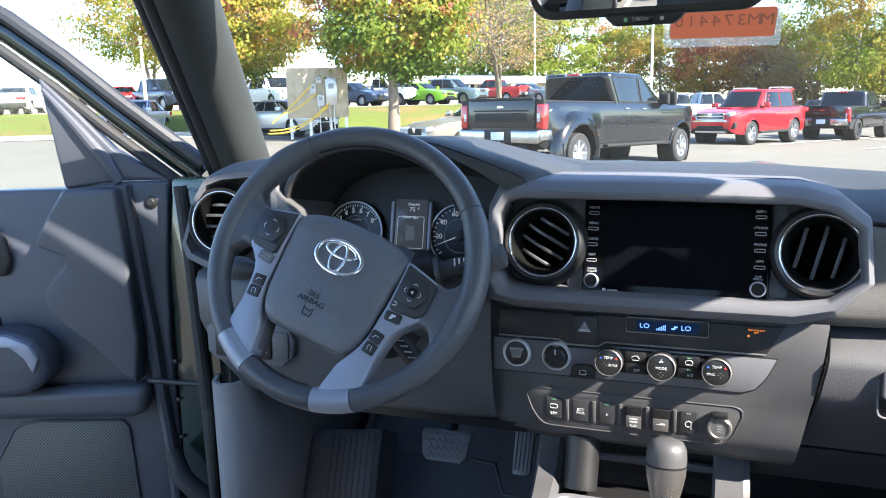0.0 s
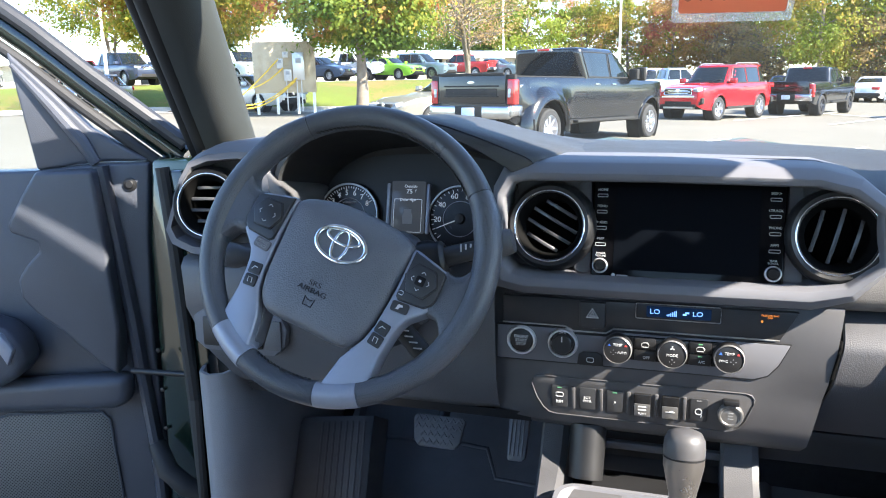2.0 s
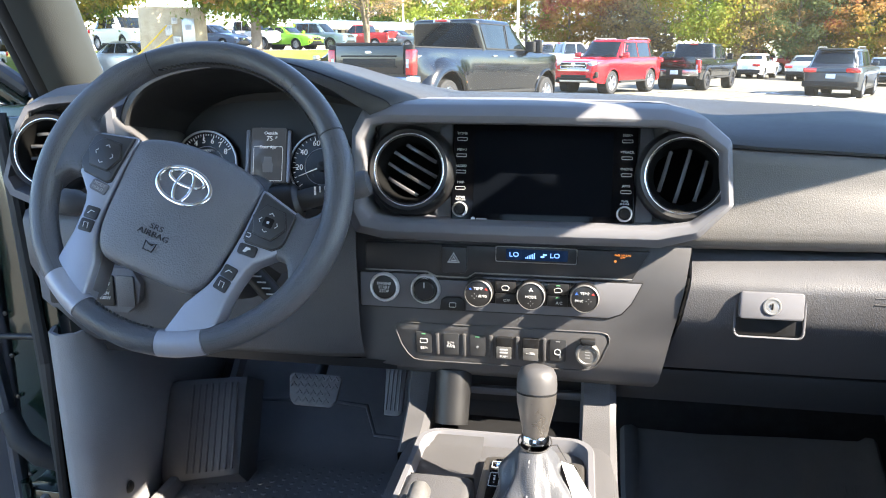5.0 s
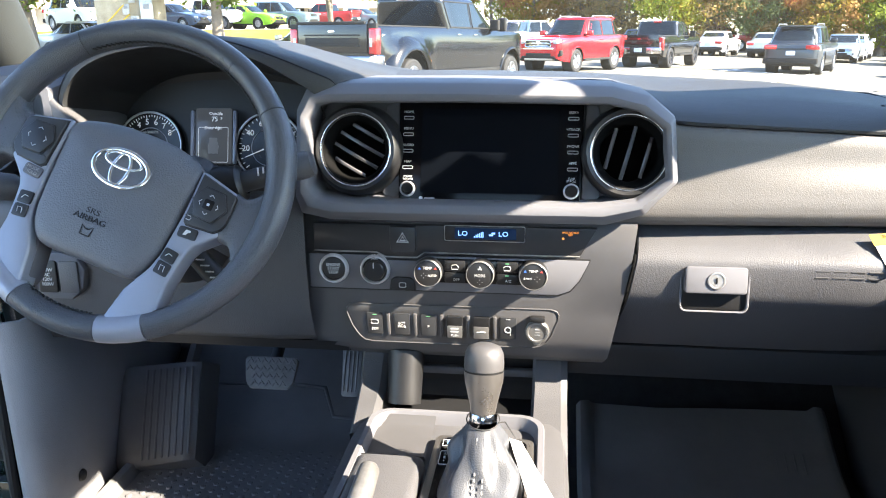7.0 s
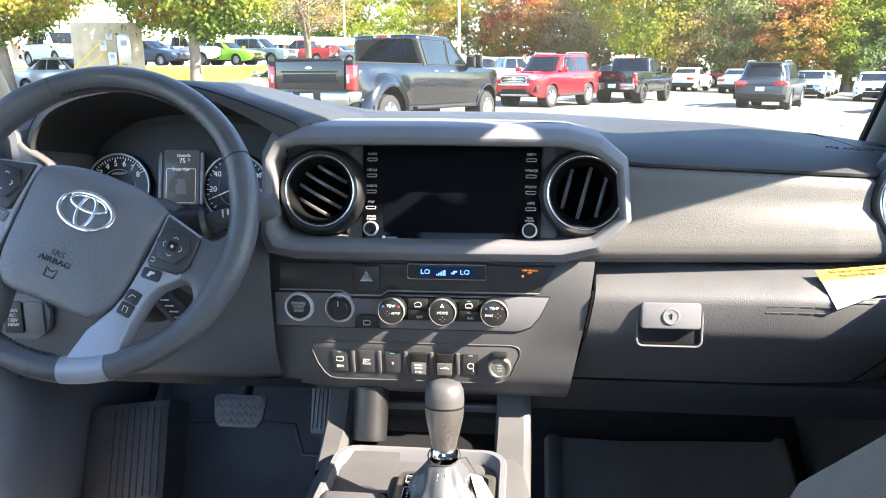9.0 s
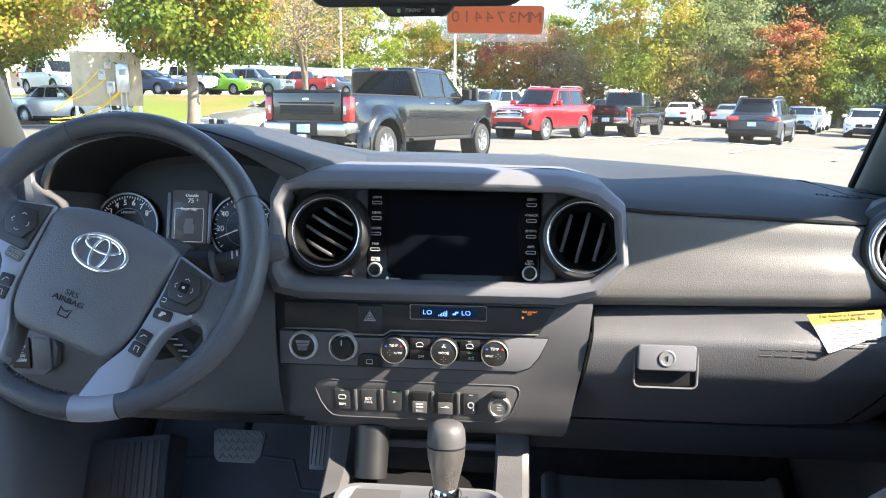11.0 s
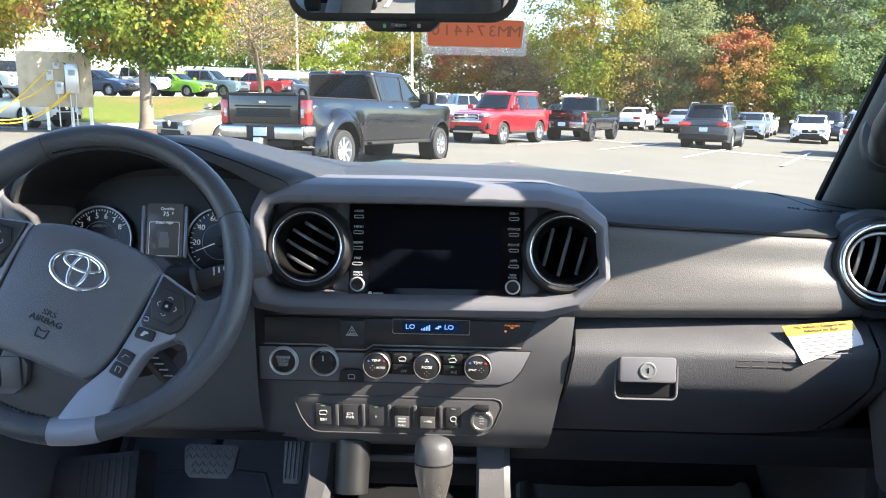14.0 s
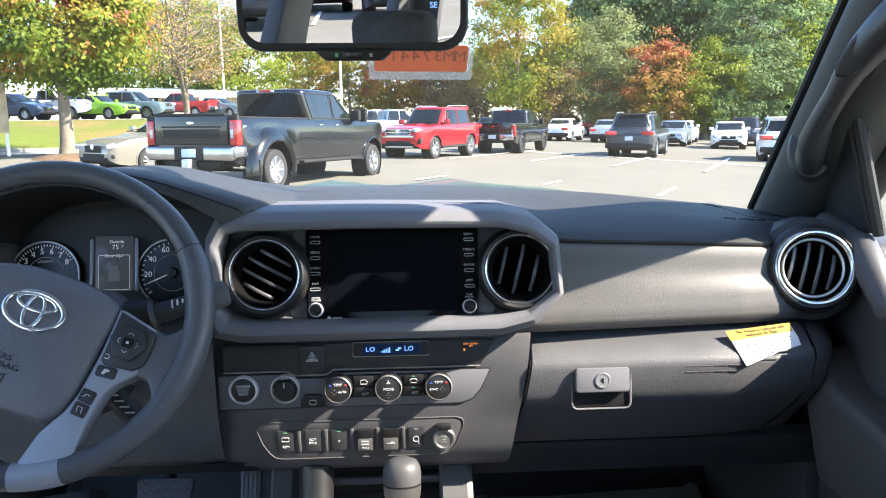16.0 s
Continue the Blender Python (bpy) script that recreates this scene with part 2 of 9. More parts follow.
def prism(pts, f, d0, d1, bev=0.0, seg=2):
    """A polygon of (a, b), placed by f(a, b, d), drawn out from d0 to d1."""
    bm = bmesh.new()
    lo = [bm.verts.new(f(a, b, d0)) for a, b in pts]
    hi = [bm.verts.new(f(a, b, d1)) for a, b in pts]
    bm.faces.new(lo)
    bm.faces.new(hi[::-1])
    for i in range(len(pts)):
        j = (i + 1) % len(pts)
        bm.faces.new((lo[i], hi[i], hi[j], lo[j]))
    bmesh.ops.recalc_face_normals(bm, faces=bm.faces)
    return bevel(bm, bev, seg)


def loft(rows, closed=False, caps=False, wrap=False):
    """A skin over rows of points. closed: each row is a ring; wrap: the last row meets the first."""
    bm = bmesh.new()
    vs = [[bm.verts.new(p) for p in r] for r in rows]
    n = len(vs[0])
    for i in range(len(vs) - (0 if wrap else 1)):
        a, b = vs[i], vs[(i + 1) % len(vs)]
        for j in range(n if closed else n - 1):
            k = (j + 1) % n
            f = [a[j], a[k], b[k], b[j]]
            bm.faces.new(f)
    if caps:
        bm.faces.new(vs[0])
        bm.faces.new(vs[-1][::-1])
    bmesh.ops.remove_doubles(bm, verts=bm.verts, dist=1e-6)
    return bm


def shell(bm, t):
    """Gives a skin a thickness."""
    bmesh.ops.recalc_face_normals(bm, faces=bm.faces)
    bmesh.ops.solidify(bm, geom=bm.faces, thickness=t)
    return bm


def lathe(prof, m, n=40, closed=False):
    """Turns (radius, height) about z, then places it with m. closed: the outline is a ring."""
    rows = [[Vector((r * math.cos(2 * math.pi * i / n), r * math.sin(2 * math.pi * i / n), h)) for i in range(n)] for r, h in prof]
    bm = loft(rows, closed=True, wrap=closed)
    bm.transform(m)
    return bm


def rod(a, b, r0, r1=None, n=12, cap=True):
    a, b = Vector(a), Vector(b)
    d = b - a
    m = Matrix.Translation(a) @ d.to_track_quat("Z", "Y").to_matrix().to_4x4()
    r1 = r0 if r1 is None else r1
    prof = [(r0, 0), (r1, d.length)]
    if cap:
        prof = [(1e-5, 0)] + prof + [(1e-5, d.length)]
    return lathe(prof, m, n)


def sweep(path, radius, n=12, closed=False, flat=1.0, up=(0, 0, 1)):
    """A tube along a path; radius: a number, or one for each point; flat: the ratio of its two widths."""
    path = [Vector(p) for p in path]
    rows = []
    for i, p in enumerate(path):
        q0 = path[i - 1] if (i or closed) else p
        q1 = path[(i + 1) % len(path)] if (i + 1 < len(path) or closed) else p
        t = (q1 - q0).normalized()
        s = t.cross(Vector(up))
        s = s.normalized() if s.length > 1e-4 else Vector((1, 0, 0))
        u = s.cross(t)
        r = radius[i] if isinstance(radius, (list, tuple)) else radius
        rows.append([p + s * math.cos(2 * math.pi * k / n) * r + u * math.sin(2 * math.pi * k / n) * r * flat for k in range(n)])
    return loft(rows, closed=True, caps=not closed, wrap=closed)


def rounded(w, h, r, n=5):
    """A rectangle's outline with round corners, about the middle."""
    pts = []
    for cx, cy, a0 in ((w / 2 - r, h / 2 - r, 0), (-w / 2 + r, h / 2 - r, 90), (-w / 2 + r, -h / 2 + r, 180), (w / 2 - r, -h / 2 + r, 270)):
        for i in range(n):
            a = radians(a0 + 90 * i / (n - 1))
            pts.append((cx + r * math.cos(a), cy + r * math.sin(a)))
    return pts


def lerp(table, x):
    """Reads a smooth curve given as (x, value) pairs."""
    if x <= table[0][0]:
        return table[0][1]
    for (x0, v0), (x1, v1) in zip(table, table[1:]):
        if x <= x1:
            f = (x - x0) / (x1 - x0)
            return v0 + (v1 - v0) * f
    return table[-1][1]


def face_on(x, y, z, tilt=0.0, turn=0.0, spin=0.0):
    """A frame on a surface that faces the seats: its z points back (-y) and up by tilt degrees; its x to the right, its y up.
    turn: degrees to its left, spin: about its own axis."""
    return Matrix.Translation((x, y, z)) @ pose(0, 0, 0, 0, 0, turn) @ pose(0, 0, 0, 90 - tilt, 0, 0) @ pose(0, 0, 0, 0, 0, spin)


def plate(outline, m, t, bev=0.001, seg=2):
    """A flat outline drawn out by t along the z of the frame m."""
    bm = prism(outline, lambda a, b, d: Vector((a, b, d)), 0, t, bev, seg)
    bm.transform(m)
    return bm


def text_bm(s, size, m, depth=0.0004, align="CENTER", mirrored=False, stretch=1.0):
    cu = bpy.data.curves.new("t", "FONT")
    cu.body, cu.size, cu.align_x, cu.align_y, cu.extrude = s, size, align, "CENTER", depth
    cu.resolution_u = 3
    cu.space_line = 0.95
    ob = new("t", cu)
    bpy.context.view_layer.update()
    me = bpy.data.meshes.new_from_object(ob.evaluated_get(bpy.context.evaluated_depsgraph_get()))
    bpy.data.objects.remove(ob)
    bpy.data.curves.remove(cu)
    bm = bmesh.new()
    bm.from_mesh(me)
    bpy.data.meshes.remove(me)
    bm.transform(m @ Matrix.Diagonal((-stretch if mirrored else stretch, 1, 1, 1)))
    return bm


def ring(prof_r, r0, r1, m, h0=0.0, h1=0.004, n=40):
    """A flat hoop between two radii."""
    return lathe([(r0, h0), (r0, h1), (r1, h1), (r1, h0)], m, n, closed=True)


# ---- the cab: structure ----
XC = -0.035             # middle of the cab


def pillar_line(side, s):
    """The inner edge of the windscreen, from the dash (s = 0) towards the roof (s = 1)."""
    x = 0.634 - 0.044 * s if side > 0 else -0.757 + 0.144 * s
    return Vector((x, 0.24 - 0.40 * s, 1.30 + 0.40 * s))


def cab_structure():
    struct("floor", box((XC, -0.75, 0.565), (1.56, 2.6, 0.05), 0.01), CARPET, "dark carpeted floor of the truck cab", "floor")
    toe = prism([(0.40, 0.60), (0.56, 0.72), (0.60, 1.0), (0.62, 1.0), (0.62, 0.55), (0.30, 0.55)], lambda a, b, d: Vector((d, a, b)), XC - 0.73, XC + 0.72, 0.004)
    struct("wall_front", toe, CARPET, "dark carpeted toe board under the dashboard", "wall")
    # roof lining, curved down at its sides
    rows = []
    for i in range(9):
        y = -0.26 - i * 0.23
        rows.append([Vector((XC + 0.66 * u, y, 1.722 + 0.03 * (1 - u * u) - 0.05 * abs(u) ** 6 + 0.02 * math.sin(i / 8 * math.pi))) for u in [k / 8 - 1 for k in range(17)]])
    struct("ceiling", shell(loft(rows), -0.03), LINER, "grey woven headliner of the cab", "ceiling")
    rows = []
    for i in range(9):
        y = -0.24 - i * 0.235
        rows.append([Vector((XC + 0.69 * u, y, 1.775 + 0.03 * (1 - u * u) - 0.06 * abs(u) ** 6 + 0.02 * math.sin(i / 8 * math.pi))) for u in [k / 8 - 1 for k in range(17)]])
    struct("roof", shell(loft(rows), -0.012), GREEN, "dark green painted roof of the truck cab", "roof")
    # rear wall with the back window
    yb = -2.1
    f = lambda a, b, d: Vector((a, d, b))
    wall = join(prism([(XC - 0.76, 0.55), (XC + 0.76, 0.55), (XC + 0.76, 1.20), (XC - 0.76, 1.20)], f, yb - 0.05, yb, 0.004),
                prism([(XC - 0.76, 1.203), (XC - 0.60, 1.203), (XC - 0.52, 1.62), (XC - 0.66, 1.72), (XC - 0.70, 1.72)], f, yb - 0.05, yb, 0.004),
                prism([(XC + 0.76, 1.203), (XC + 0.60, 1.203), (XC + 0.52, 1.62), (XC + 0.66, 1.72), (XC + 0.70, 1.72)], f, yb - 0.05, yb, 0.004),
                prism([(XC - 0.655, 1.722), (XC - 0.517, 1.623), (XC + 0.517, 1.623), (XC + 0.655, 1.722)], f, yb - 0.05, yb, 0.004))
    struct("wall_rear", wall, PLASTIC, "dark trimmed rear wall of the cab with a window opening", "wall")
    # sides behind the front doors
    for side, nm in ((-1, "wall_left"), (1, "wall_right")):
        x = XC + side * 0.76
        f2 = lambda a, b, d, side=side: Vector((XC + side * (0.74 - max(0, b - 1.3) * 0.30) + side * d, a, b))
        ps = [(-2.09, 0.545), (-1.08, 0.545), (-1.08, 1.30), (-1.16, 1.70), (-1.30, 1.72), (-1.24, 1.20), (-2.0, 1.20), (-2.0, 1.72), (-2.09, 1.72)]
        struct(nm, prism(ps, f2, 0, 0.05, 0.003), PLASTIC, "dark plastic side trim behind the front door", "wall")
        struct("trim_sill_" + nm[5:], box((XC + side * 0.735, -0.5, 0.61), (0.10, 1.15, 0.06), 0.012, 3), PLASTIC, "scuffed dark plastic door sill trim", "trim")
        # roof rail over the door
        rail = loft([[Vector((XC + side * (0.60 + dx), y, z + dz)) for dx, dz in ((0, 0.03), (-0.03, 0.0), (0.0, -0.03), (0.05, -0.03), (0.08, 0.02), (0.04, 0.06))]
                     for y, z in ((-0.20, 1.69), (-0.6, 1.715), (-1.2, 1.72), (-2.1, 1.71))], closed=True, caps=True)
        struct("trim_roof_" + nm[5:], rail, LINER, "grey roof rail trim above the door", "trim")
    # windscreen pillars: trim skin from the glass round to the door opening
    for side, nm in ((-1, "left"), (1, "right")):
        rows = []
        for i in range(13):
            s = -0.06 + 1.08 * i / 12
            p = pillar_line(side, s)
            k = 0.62 if side < 0 else 1.0
            sec = ((0.0, 0.045), (-0.010, 0.03), (-0.012, 0.010), (-0.002, -0.020), (0.02, -0.042), (0.055, -0.052), (0.09, -0.050), (0.10, -0.03), (0.09, 0.03), (0.03, 0.06))
            rows.append([p + Vector((side * a * k, b * 0.75 * k ** 0.5, b * 0.65 * k ** 0.5)) for a, b in sec])
        struct("trim_pillar_" + nm, loft(rows, closed=True, caps=True), PILLAR, "grey plastic windscreen pillar trim", "trim", 50)
        for off, r, back in (((0.072, 0.017, 0.014), (0.094, 0.012, 0.012)) if side < 0 else ((0.112, 0.024, 0.030),)):
            path = [pillar_line(side, -0.06 + 1.08 * i / 12) + Vector((side * off, -back, -back * 0.93)) for i in range(13)]
            struct("trim_seal_" + nm, sweep(path, r, 12), RUBBER, "black rubber weather seal along the door opening", "trim")
        if side > 0:
            path = [pillar_line(side, -0.06 + 1.08 * i / 12) + Vector((-side * 0.004, 0.036, 0.032)) for i in range(13)]
            struct("trim_glass_" + nm, sweep(path, 0.007, 8), BLACK, "black edge of the windscreen glass", "trim")
    # windscreen header and glass
    rows = []
    for i in range(21):
        u = i / 10 - 1
        e = 1 - u * u
        # Unseen header set forward so that it shades the centre frame's top.
        y = -0.142 + 0.01 * e
        rows.append([Vector((XC + 0.55 * u, y + a, 1.722 + 0.025 * e + b)) for a, b in ((0.03, 0.0), (0.0, -0.022), (-0.05, -0.02), (-0.07, 0.02), (-0.02, 0.05))])
    struct("trim_header", loft(rows, closed=True, caps=True), LINER, "grey trim above the windscreen", "trim")
    rows = []
    for i in range(13):
        s = -0.10 + 1.12 * i / 12
        row = []
        for j in range(25):
            u = j / 12 - 1
            p, q = pillar_line(1, s), pillar_line(-1, s)
            e = 1 - abs(u) ** 2.2
            row.append(Vector(((p.x + q.x) / 2 + u * ((p.x - q.x) / 2 + 0.004), p.y + 0.03 + 0.16 * e * (1 - 0.35 * s), p.z + 0.03 + 0.02 * e)))
        rows.append(row)
    g = struct("window_1", loft(rows), SCREEN, "clear windscreen glass with faint dust and scratches", "window")
    g.visible_shadow = False
    kick = prism([(0.10, 0.55), (0.62, 0.55), (0.62, 1.28), (0.20, 1.28), (0.12, 1.0)], lambda y, z, d: Vector((0.665 + d, y, z)), 0, 0.03, 0.006)
    struct("wall_kick_right", kick, TRAYMAT, "dark plastic kick panel by the passenger's feet", "wall")
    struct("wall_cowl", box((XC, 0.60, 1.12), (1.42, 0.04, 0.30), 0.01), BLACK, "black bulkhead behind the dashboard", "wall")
    # scuttle and bonnet of this truck, seen just over the dash
    rows = []
    for i in range(17):
        u = i / 8 - 1
        row = []
        for k in range(10):
            y = 0.50 + k * 0.14
            z = 1.262 - 0.055 * (k / 9) ** 2 - 0.10 * abs(u) ** 5 + 0.022 * math.exp(-((abs(u) - 0.25) / 0.12) ** 2) * min(1, k / 3)
            row.append(Vector((XC + u * 0.80, y - 0.10 * u * u, z)))
        rows.append(row)
    solo("bonnet", shell(loft(rows), -0.02), BONNET, "dark green painted bonnet beyond the windscreen, sunlight lightened into its paint", "bonnet")


# ---- dashboard ----
STRIP = mat("satin_dark_strip", (0.034, 0.034, 0.036), 0.33, grain=(1500, 0.05), var=(14, 0.15, 0.06))
FINEPANEL = mat("fine_grained_panel_plastic", (0.080, 0.078, 0.082), 0.46, grain=(1500, 0.10, "cell"), var=(7, 0.12, 0.06))
TRAYMAT = mat("fine_dark_tray_plastic", (0.072, 0.070, 0.073), 0.5, grain=(1200, 0.12, "cell"), var=(9, 0.1, 0.05))
RIDGE = [(-0.80, 1.335), (-0.6, 1.35), (-0.3, 1.357), (0.1, 1.352), (0.4, 1.338), (0.57, 1.318), (0.70, 1.298)]
CREASE = [(-0.80, 1.345), (-0.25, 1.345), (0.15, 1.343), (0.205, 1.318), (0.235, 1.305), (0.54, 1.287), (0.70, 1.275)]


def vent(parent, x, y, z, r, tilt, turn, slat_spin, slats=4, bright=False, label="", rake=0.0):
    m = face_on(x, y, z, tilt, turn)
    v = part("air_vent", lathe([(r * 0.93, 0.011), (r * 1.02, 0.013), (r * 1.10, 0.0145), (r * 1.19, 0.010), (r * 1.24, 0.002), (r * 1.25, -0.04), (r * 1.1, -0.055), (r * 0.95, -0.055), (r * 0.90, 0.0)], m, 64, closed=True), BLACK, parent, label or "round black air vent with a chrome ring", 30)
    t = 0.0012 if not bright else 0.0042
    part("chrome_ring", lathe([(r * 0.985 + t * math.cos(a), 0.0125 + 0.9 * t * math.sin(a)) for a in [k * math.pi / 6 for k in range(12)]], m, 72, closed=True), CHROME, v, "thin chrome ring")
    if bright:
        part("inner_ring", lathe([(r * 0.80 + 0.0022 * math.cos(a), 0.0035 + 0.0022 * math.sin(a)) for a in [k * math.pi / 5 for k in range(10)]], m, 64, closed=True), SATIN, v, "satin inner ring")
    part("throat", lathe([(r * 0.93, 0.0105), (r * 0.86, 0.006), (r * 0.77, -0.003), (r * 0.745, -0.008), (r * 0.74, -0.085), (r * 0.80, -0.085), (r * 0.86, 0.0)], m, 56, closed=True), VENTBLACK, v, "black throat of the vent")
    part("cup", lathe([(1e-4, -0.083), (r * 0.735, -0.083), (r * 0.735, -0.078), (1e-4, -0.078)], m, 40), VENTBLACK, v)
    ms = m @ pose(0, 0, 0, 0, 0, slat_spin)
    for k in range(slats):
        o = (k - (slats - 1) / 2) * r * 1.42 / slats
        half = math.sqrt(max(1e-6, (r * 0.735) ** 2 - o * o)) - 0.0005
        rows = []
        for i in range(11):
            u = i / 5 - 1
            bow = 0.006 * (1 - u * u) - 0.006
            xx = u * half
            rows.append([Vector((xx, o + a + rake * b, b + bow)) for a, b in ((0.0004, -0.008), (0.0018, -0.004), (0.0030, -0.0018), (0.0029, 0.0002), (0.0012, 0.0014), (-0.0012, 0.0011), (-0.0022, -0.0008), (-0.0018, -0.004), (0.0, -0.008))])
        bm = loft(rows, closed=True, caps=True)
        bm.transform(ms)
        part("slat", bm, SLAT, v)
    return v


def backing(poly, holes, y0, slope, z0, step=0.004):
    """A sheet of small squares within an outline of (x, z), left open where the vents go through."""
    def inside(x, z):
        hit = False
        for (a, b), (c, e) in zip(poly, poly[1:] + poly[:1]):
            if (b > z) != (e > z) and x < a + (c - a) * (z - b) / (e - b):
                hit = not hit
        return hit
    xs, zs = [p[0] for p in poly], [p[1] for p in poly]
    bm = bmesh.new()
    grid = {}
    for i in range(int((max(xs) - min(xs)) / step) + 1):
        for k in range(int((max(zs) - min(zs)) / step) + 1):
            x, z = min(xs) + (i + 0.5) * step, min(zs) + (k + 0.5) * step
            if not inside(x, z) or any(math.hypot(x - a, z - b) < r for a, b, r in holes):
                continue
            vs = []
            for p, q in ((i, k), (i + 1, k), (i + 1, k + 1), (i, k + 1)):
                if (p, q) not in grid:
                    zz = min(zs) + q * step
                    grid[(p, q)] = bm.verts.new((min(xs) + p * step, y0 + slope * (zz - z0), zz))
                vs.append(grid[(p, q)])
            bm.faces.new(vs)
    return bm


def hoop(outer, inner, ys, lean=0.0):
    """A frame between two outlines of (x, z) with as many points; ys: depth of the back, the outer edge, the crown, the inner edge and the inner back."""
    zc = sum(b for _, b in outer) / len(outer)
    loops = []
    for f, y in zip((0.0, 0.0, 0.10, 0.55, 0.9, 1.0, 1.0), ys):
        loops.append([Vector((a0 + (a1 - a0) * f, y + lean * (b0 + (b1 - b0) * f - zc), b0 + (b1 - b0) * f)) for (a0, b0), (a1, b1) in zip(outer, inner)])
    return loft(loops, closed=True)


def dashboard():
    d = thing("dashboard", (XC, 0.1, 0.95), "dark grey moulded truck dashboard with grey trim and chrome-ringed vents", "dashboard")
    # soft top
    rows = []
    xs = [-0.755 + 1.455 * i / 56 for i in range(57)]
    for x in xs:
        rz, cz = lerp(RIDGE, x), lerp(CREASE, x)
        cy = lerp([(-0.75, 0.06), (0.2, 0.03), (0.235, 0.02), (0.54, 0.055), (0.66, 0.10), (0.70, 0.16)], x)
        far = 0.56 - 0.36 * abs((x - XC) / 0.73) ** 2.4
        if -0.585 < x < -0.20:
            rows.append([Vector((x, y, z)) for y, z in ((far, rz - 0.05), (far - 0.01, rz - 0.024), (far * 0.85, rz - 0.010), (0.30, rz - 0.004), (0.29, rz - 0.005), (0.28, rz - 0.006), (0.27, rz - 0.008), (0.26, rz - 0.010), (0.25, rz - 0.012), (0.24, rz - 0.014), (0.23, rz - 0.016), (0.22, rz - 0.02))])
            continue
        rows.append([Vector((x, y, z)) for y, z in ((far, rz - 0.05), (far - 0.01, rz - 0.024), (far * 0.85, rz - 0.010), (0.26 + 0.1 * (far - 0.5), rz), (0.20, rz - 0.001), (0.14, rz - 0.006 - 0.2 * max(0, rz - cz - 0.02)), (0.105, rz - 0.35 * (rz - cz)),
                    (cy + 0.022, cz + 0.012), (cy + 0.008, cz + 0.005), (cy + 0.001, cz), (cy + 0.002, cz - 0.004), (cy + 0.02, cz - 0.006))])
    part("dash_top", loft(rows), PLASTIC_TOP, d, "soft grained top of the dashboard", 45)
    # defroster slot and airbag lid line near the pillar
    def on_top(x, y):
        k = min(range(len(xs)), key=lambda q: abs(xs[q] - x))
        return lerp(sorted((p.y, p.z) for p in rows[k][1:9]), y)
    for path in (((0.50, 0.30), (0.53, 0.22), (0.565, 0.155), (0.62, 0.15), (0.67, 0.17)), ((0.555, 0.27), (0.59, 0.19), (0.66, 0.19))):
        part("lid_seam", sweep([(x, y, on_top(x, y) + 0.0004) for x, y in path], 0.0011, 6), BLACK, d)
    part("raised_lettering", text_bm("SRS AIRBAG", 0.0085, Matrix.Translation((0.545, 0.128, on_top(0.545, 0.128) + 0.0012)) @ pose(0, 0, 0, 22, 4, 2), stretch=1.5), LEGEND_DARK, d)
    # padded panel ahead of the passenger
    rows = []
    for i in range(27):
        x = 0.15 + 0.54 * i / 26
        cz = lerp(CREASE, x) - 0.005
        cy = lerp([(0.2, 0.024), (0.235, 0.022), (0.54, 0.057), (0.60, 0.07), (0.66, 0.10), (0.70, 0.16)], x)
        k = lerp([(0.2, 0.0), (0.5, 0.02), (0.60, 0.035), (0.66, 0.08), (0.70, 0.15)], x)
        rows.append([Vector((x, y, z)) for y, z in ((cy + 0.02, cz), (cy + 0.002, cz - 0.001), (cy - 0.002, cz - 0.006), (cy * 0.6 + 0.4 * k + 0.004, cz - 0.04), (k + 0.010, 1.225), (k + 0.003, 1.200), (k + 0.002, 1.188), (k + 0.006, 1.179), (k + 0.014, 1.173), (k + 0.03, 1.171), (k + 0.07, 1.170))])
    bm = loft(rows)
    bmesh.ops.subdivide_edges(bm, edges=bm.edges[:], cuts=2, use_grid_fill=True)
    gone = [f for f in bm.faces for c, a, r in ((f.calc_center_median(), 0.612, 0.060), (f.calc_center_median(), 0.174, 0.056)) if math.hypot(c.x - a, c.z - (1.250 if a > 0.5 else 1.268)) < r]
    bmesh.ops.delete(bm, geom=gone, context="FACES")
    part("passenger_panel", bm, PANEL, d, "pale grey padded dash panel, grained", 50)
    # centre frame round the vents and the screen
    outer = [(-0.205, 1.357), (-0.03, 1.357), (0.15, 1.353), (0.195, 1.341), (0.227, 1.314), (0.234, 1.235), (0.196, 1.193), (0.15, 1.179), (-0.03, 1.178), (-0.205, 1.178), (-0.246, 1.186), (-0.254, 1.21), (-0.248, 1.322), (-0.234, 1.349)]
    inner = [(-0.195, 1.330), (-0.03, 1.330), (0.145, 1.328), (0.182, 1.320), (0.212, 1.300), (0.217, 1.243), (0.182, 1.216), (0.14, 1.209), (-0.03, 1.208), (-0.195, 1.208), (-0.217, 1.212), (-0.228, 1.226), (-0.228, 1.308), (-0.216, 1.327)]
    bm = hoop(outer, inner, (0.09, 0.0, -0.018, -0.034, -0.030, -0.018, 0.045), 0.10)
    bevel(bm, 0.0025, 2, 25)
    part("centre_frame", bm, TRIM, d, "satin grey frame round the screen and vents", 22)
    part("frame_backing", backing([(a * 1.012, 1.268 + (b - 1.268) * 1.06) for a, b in inner], ((-0.171, 1.268, 0.052), (0.174, 1.268, 0.052)), 0.012, 0.22, 1.2), PLASTIC, d)
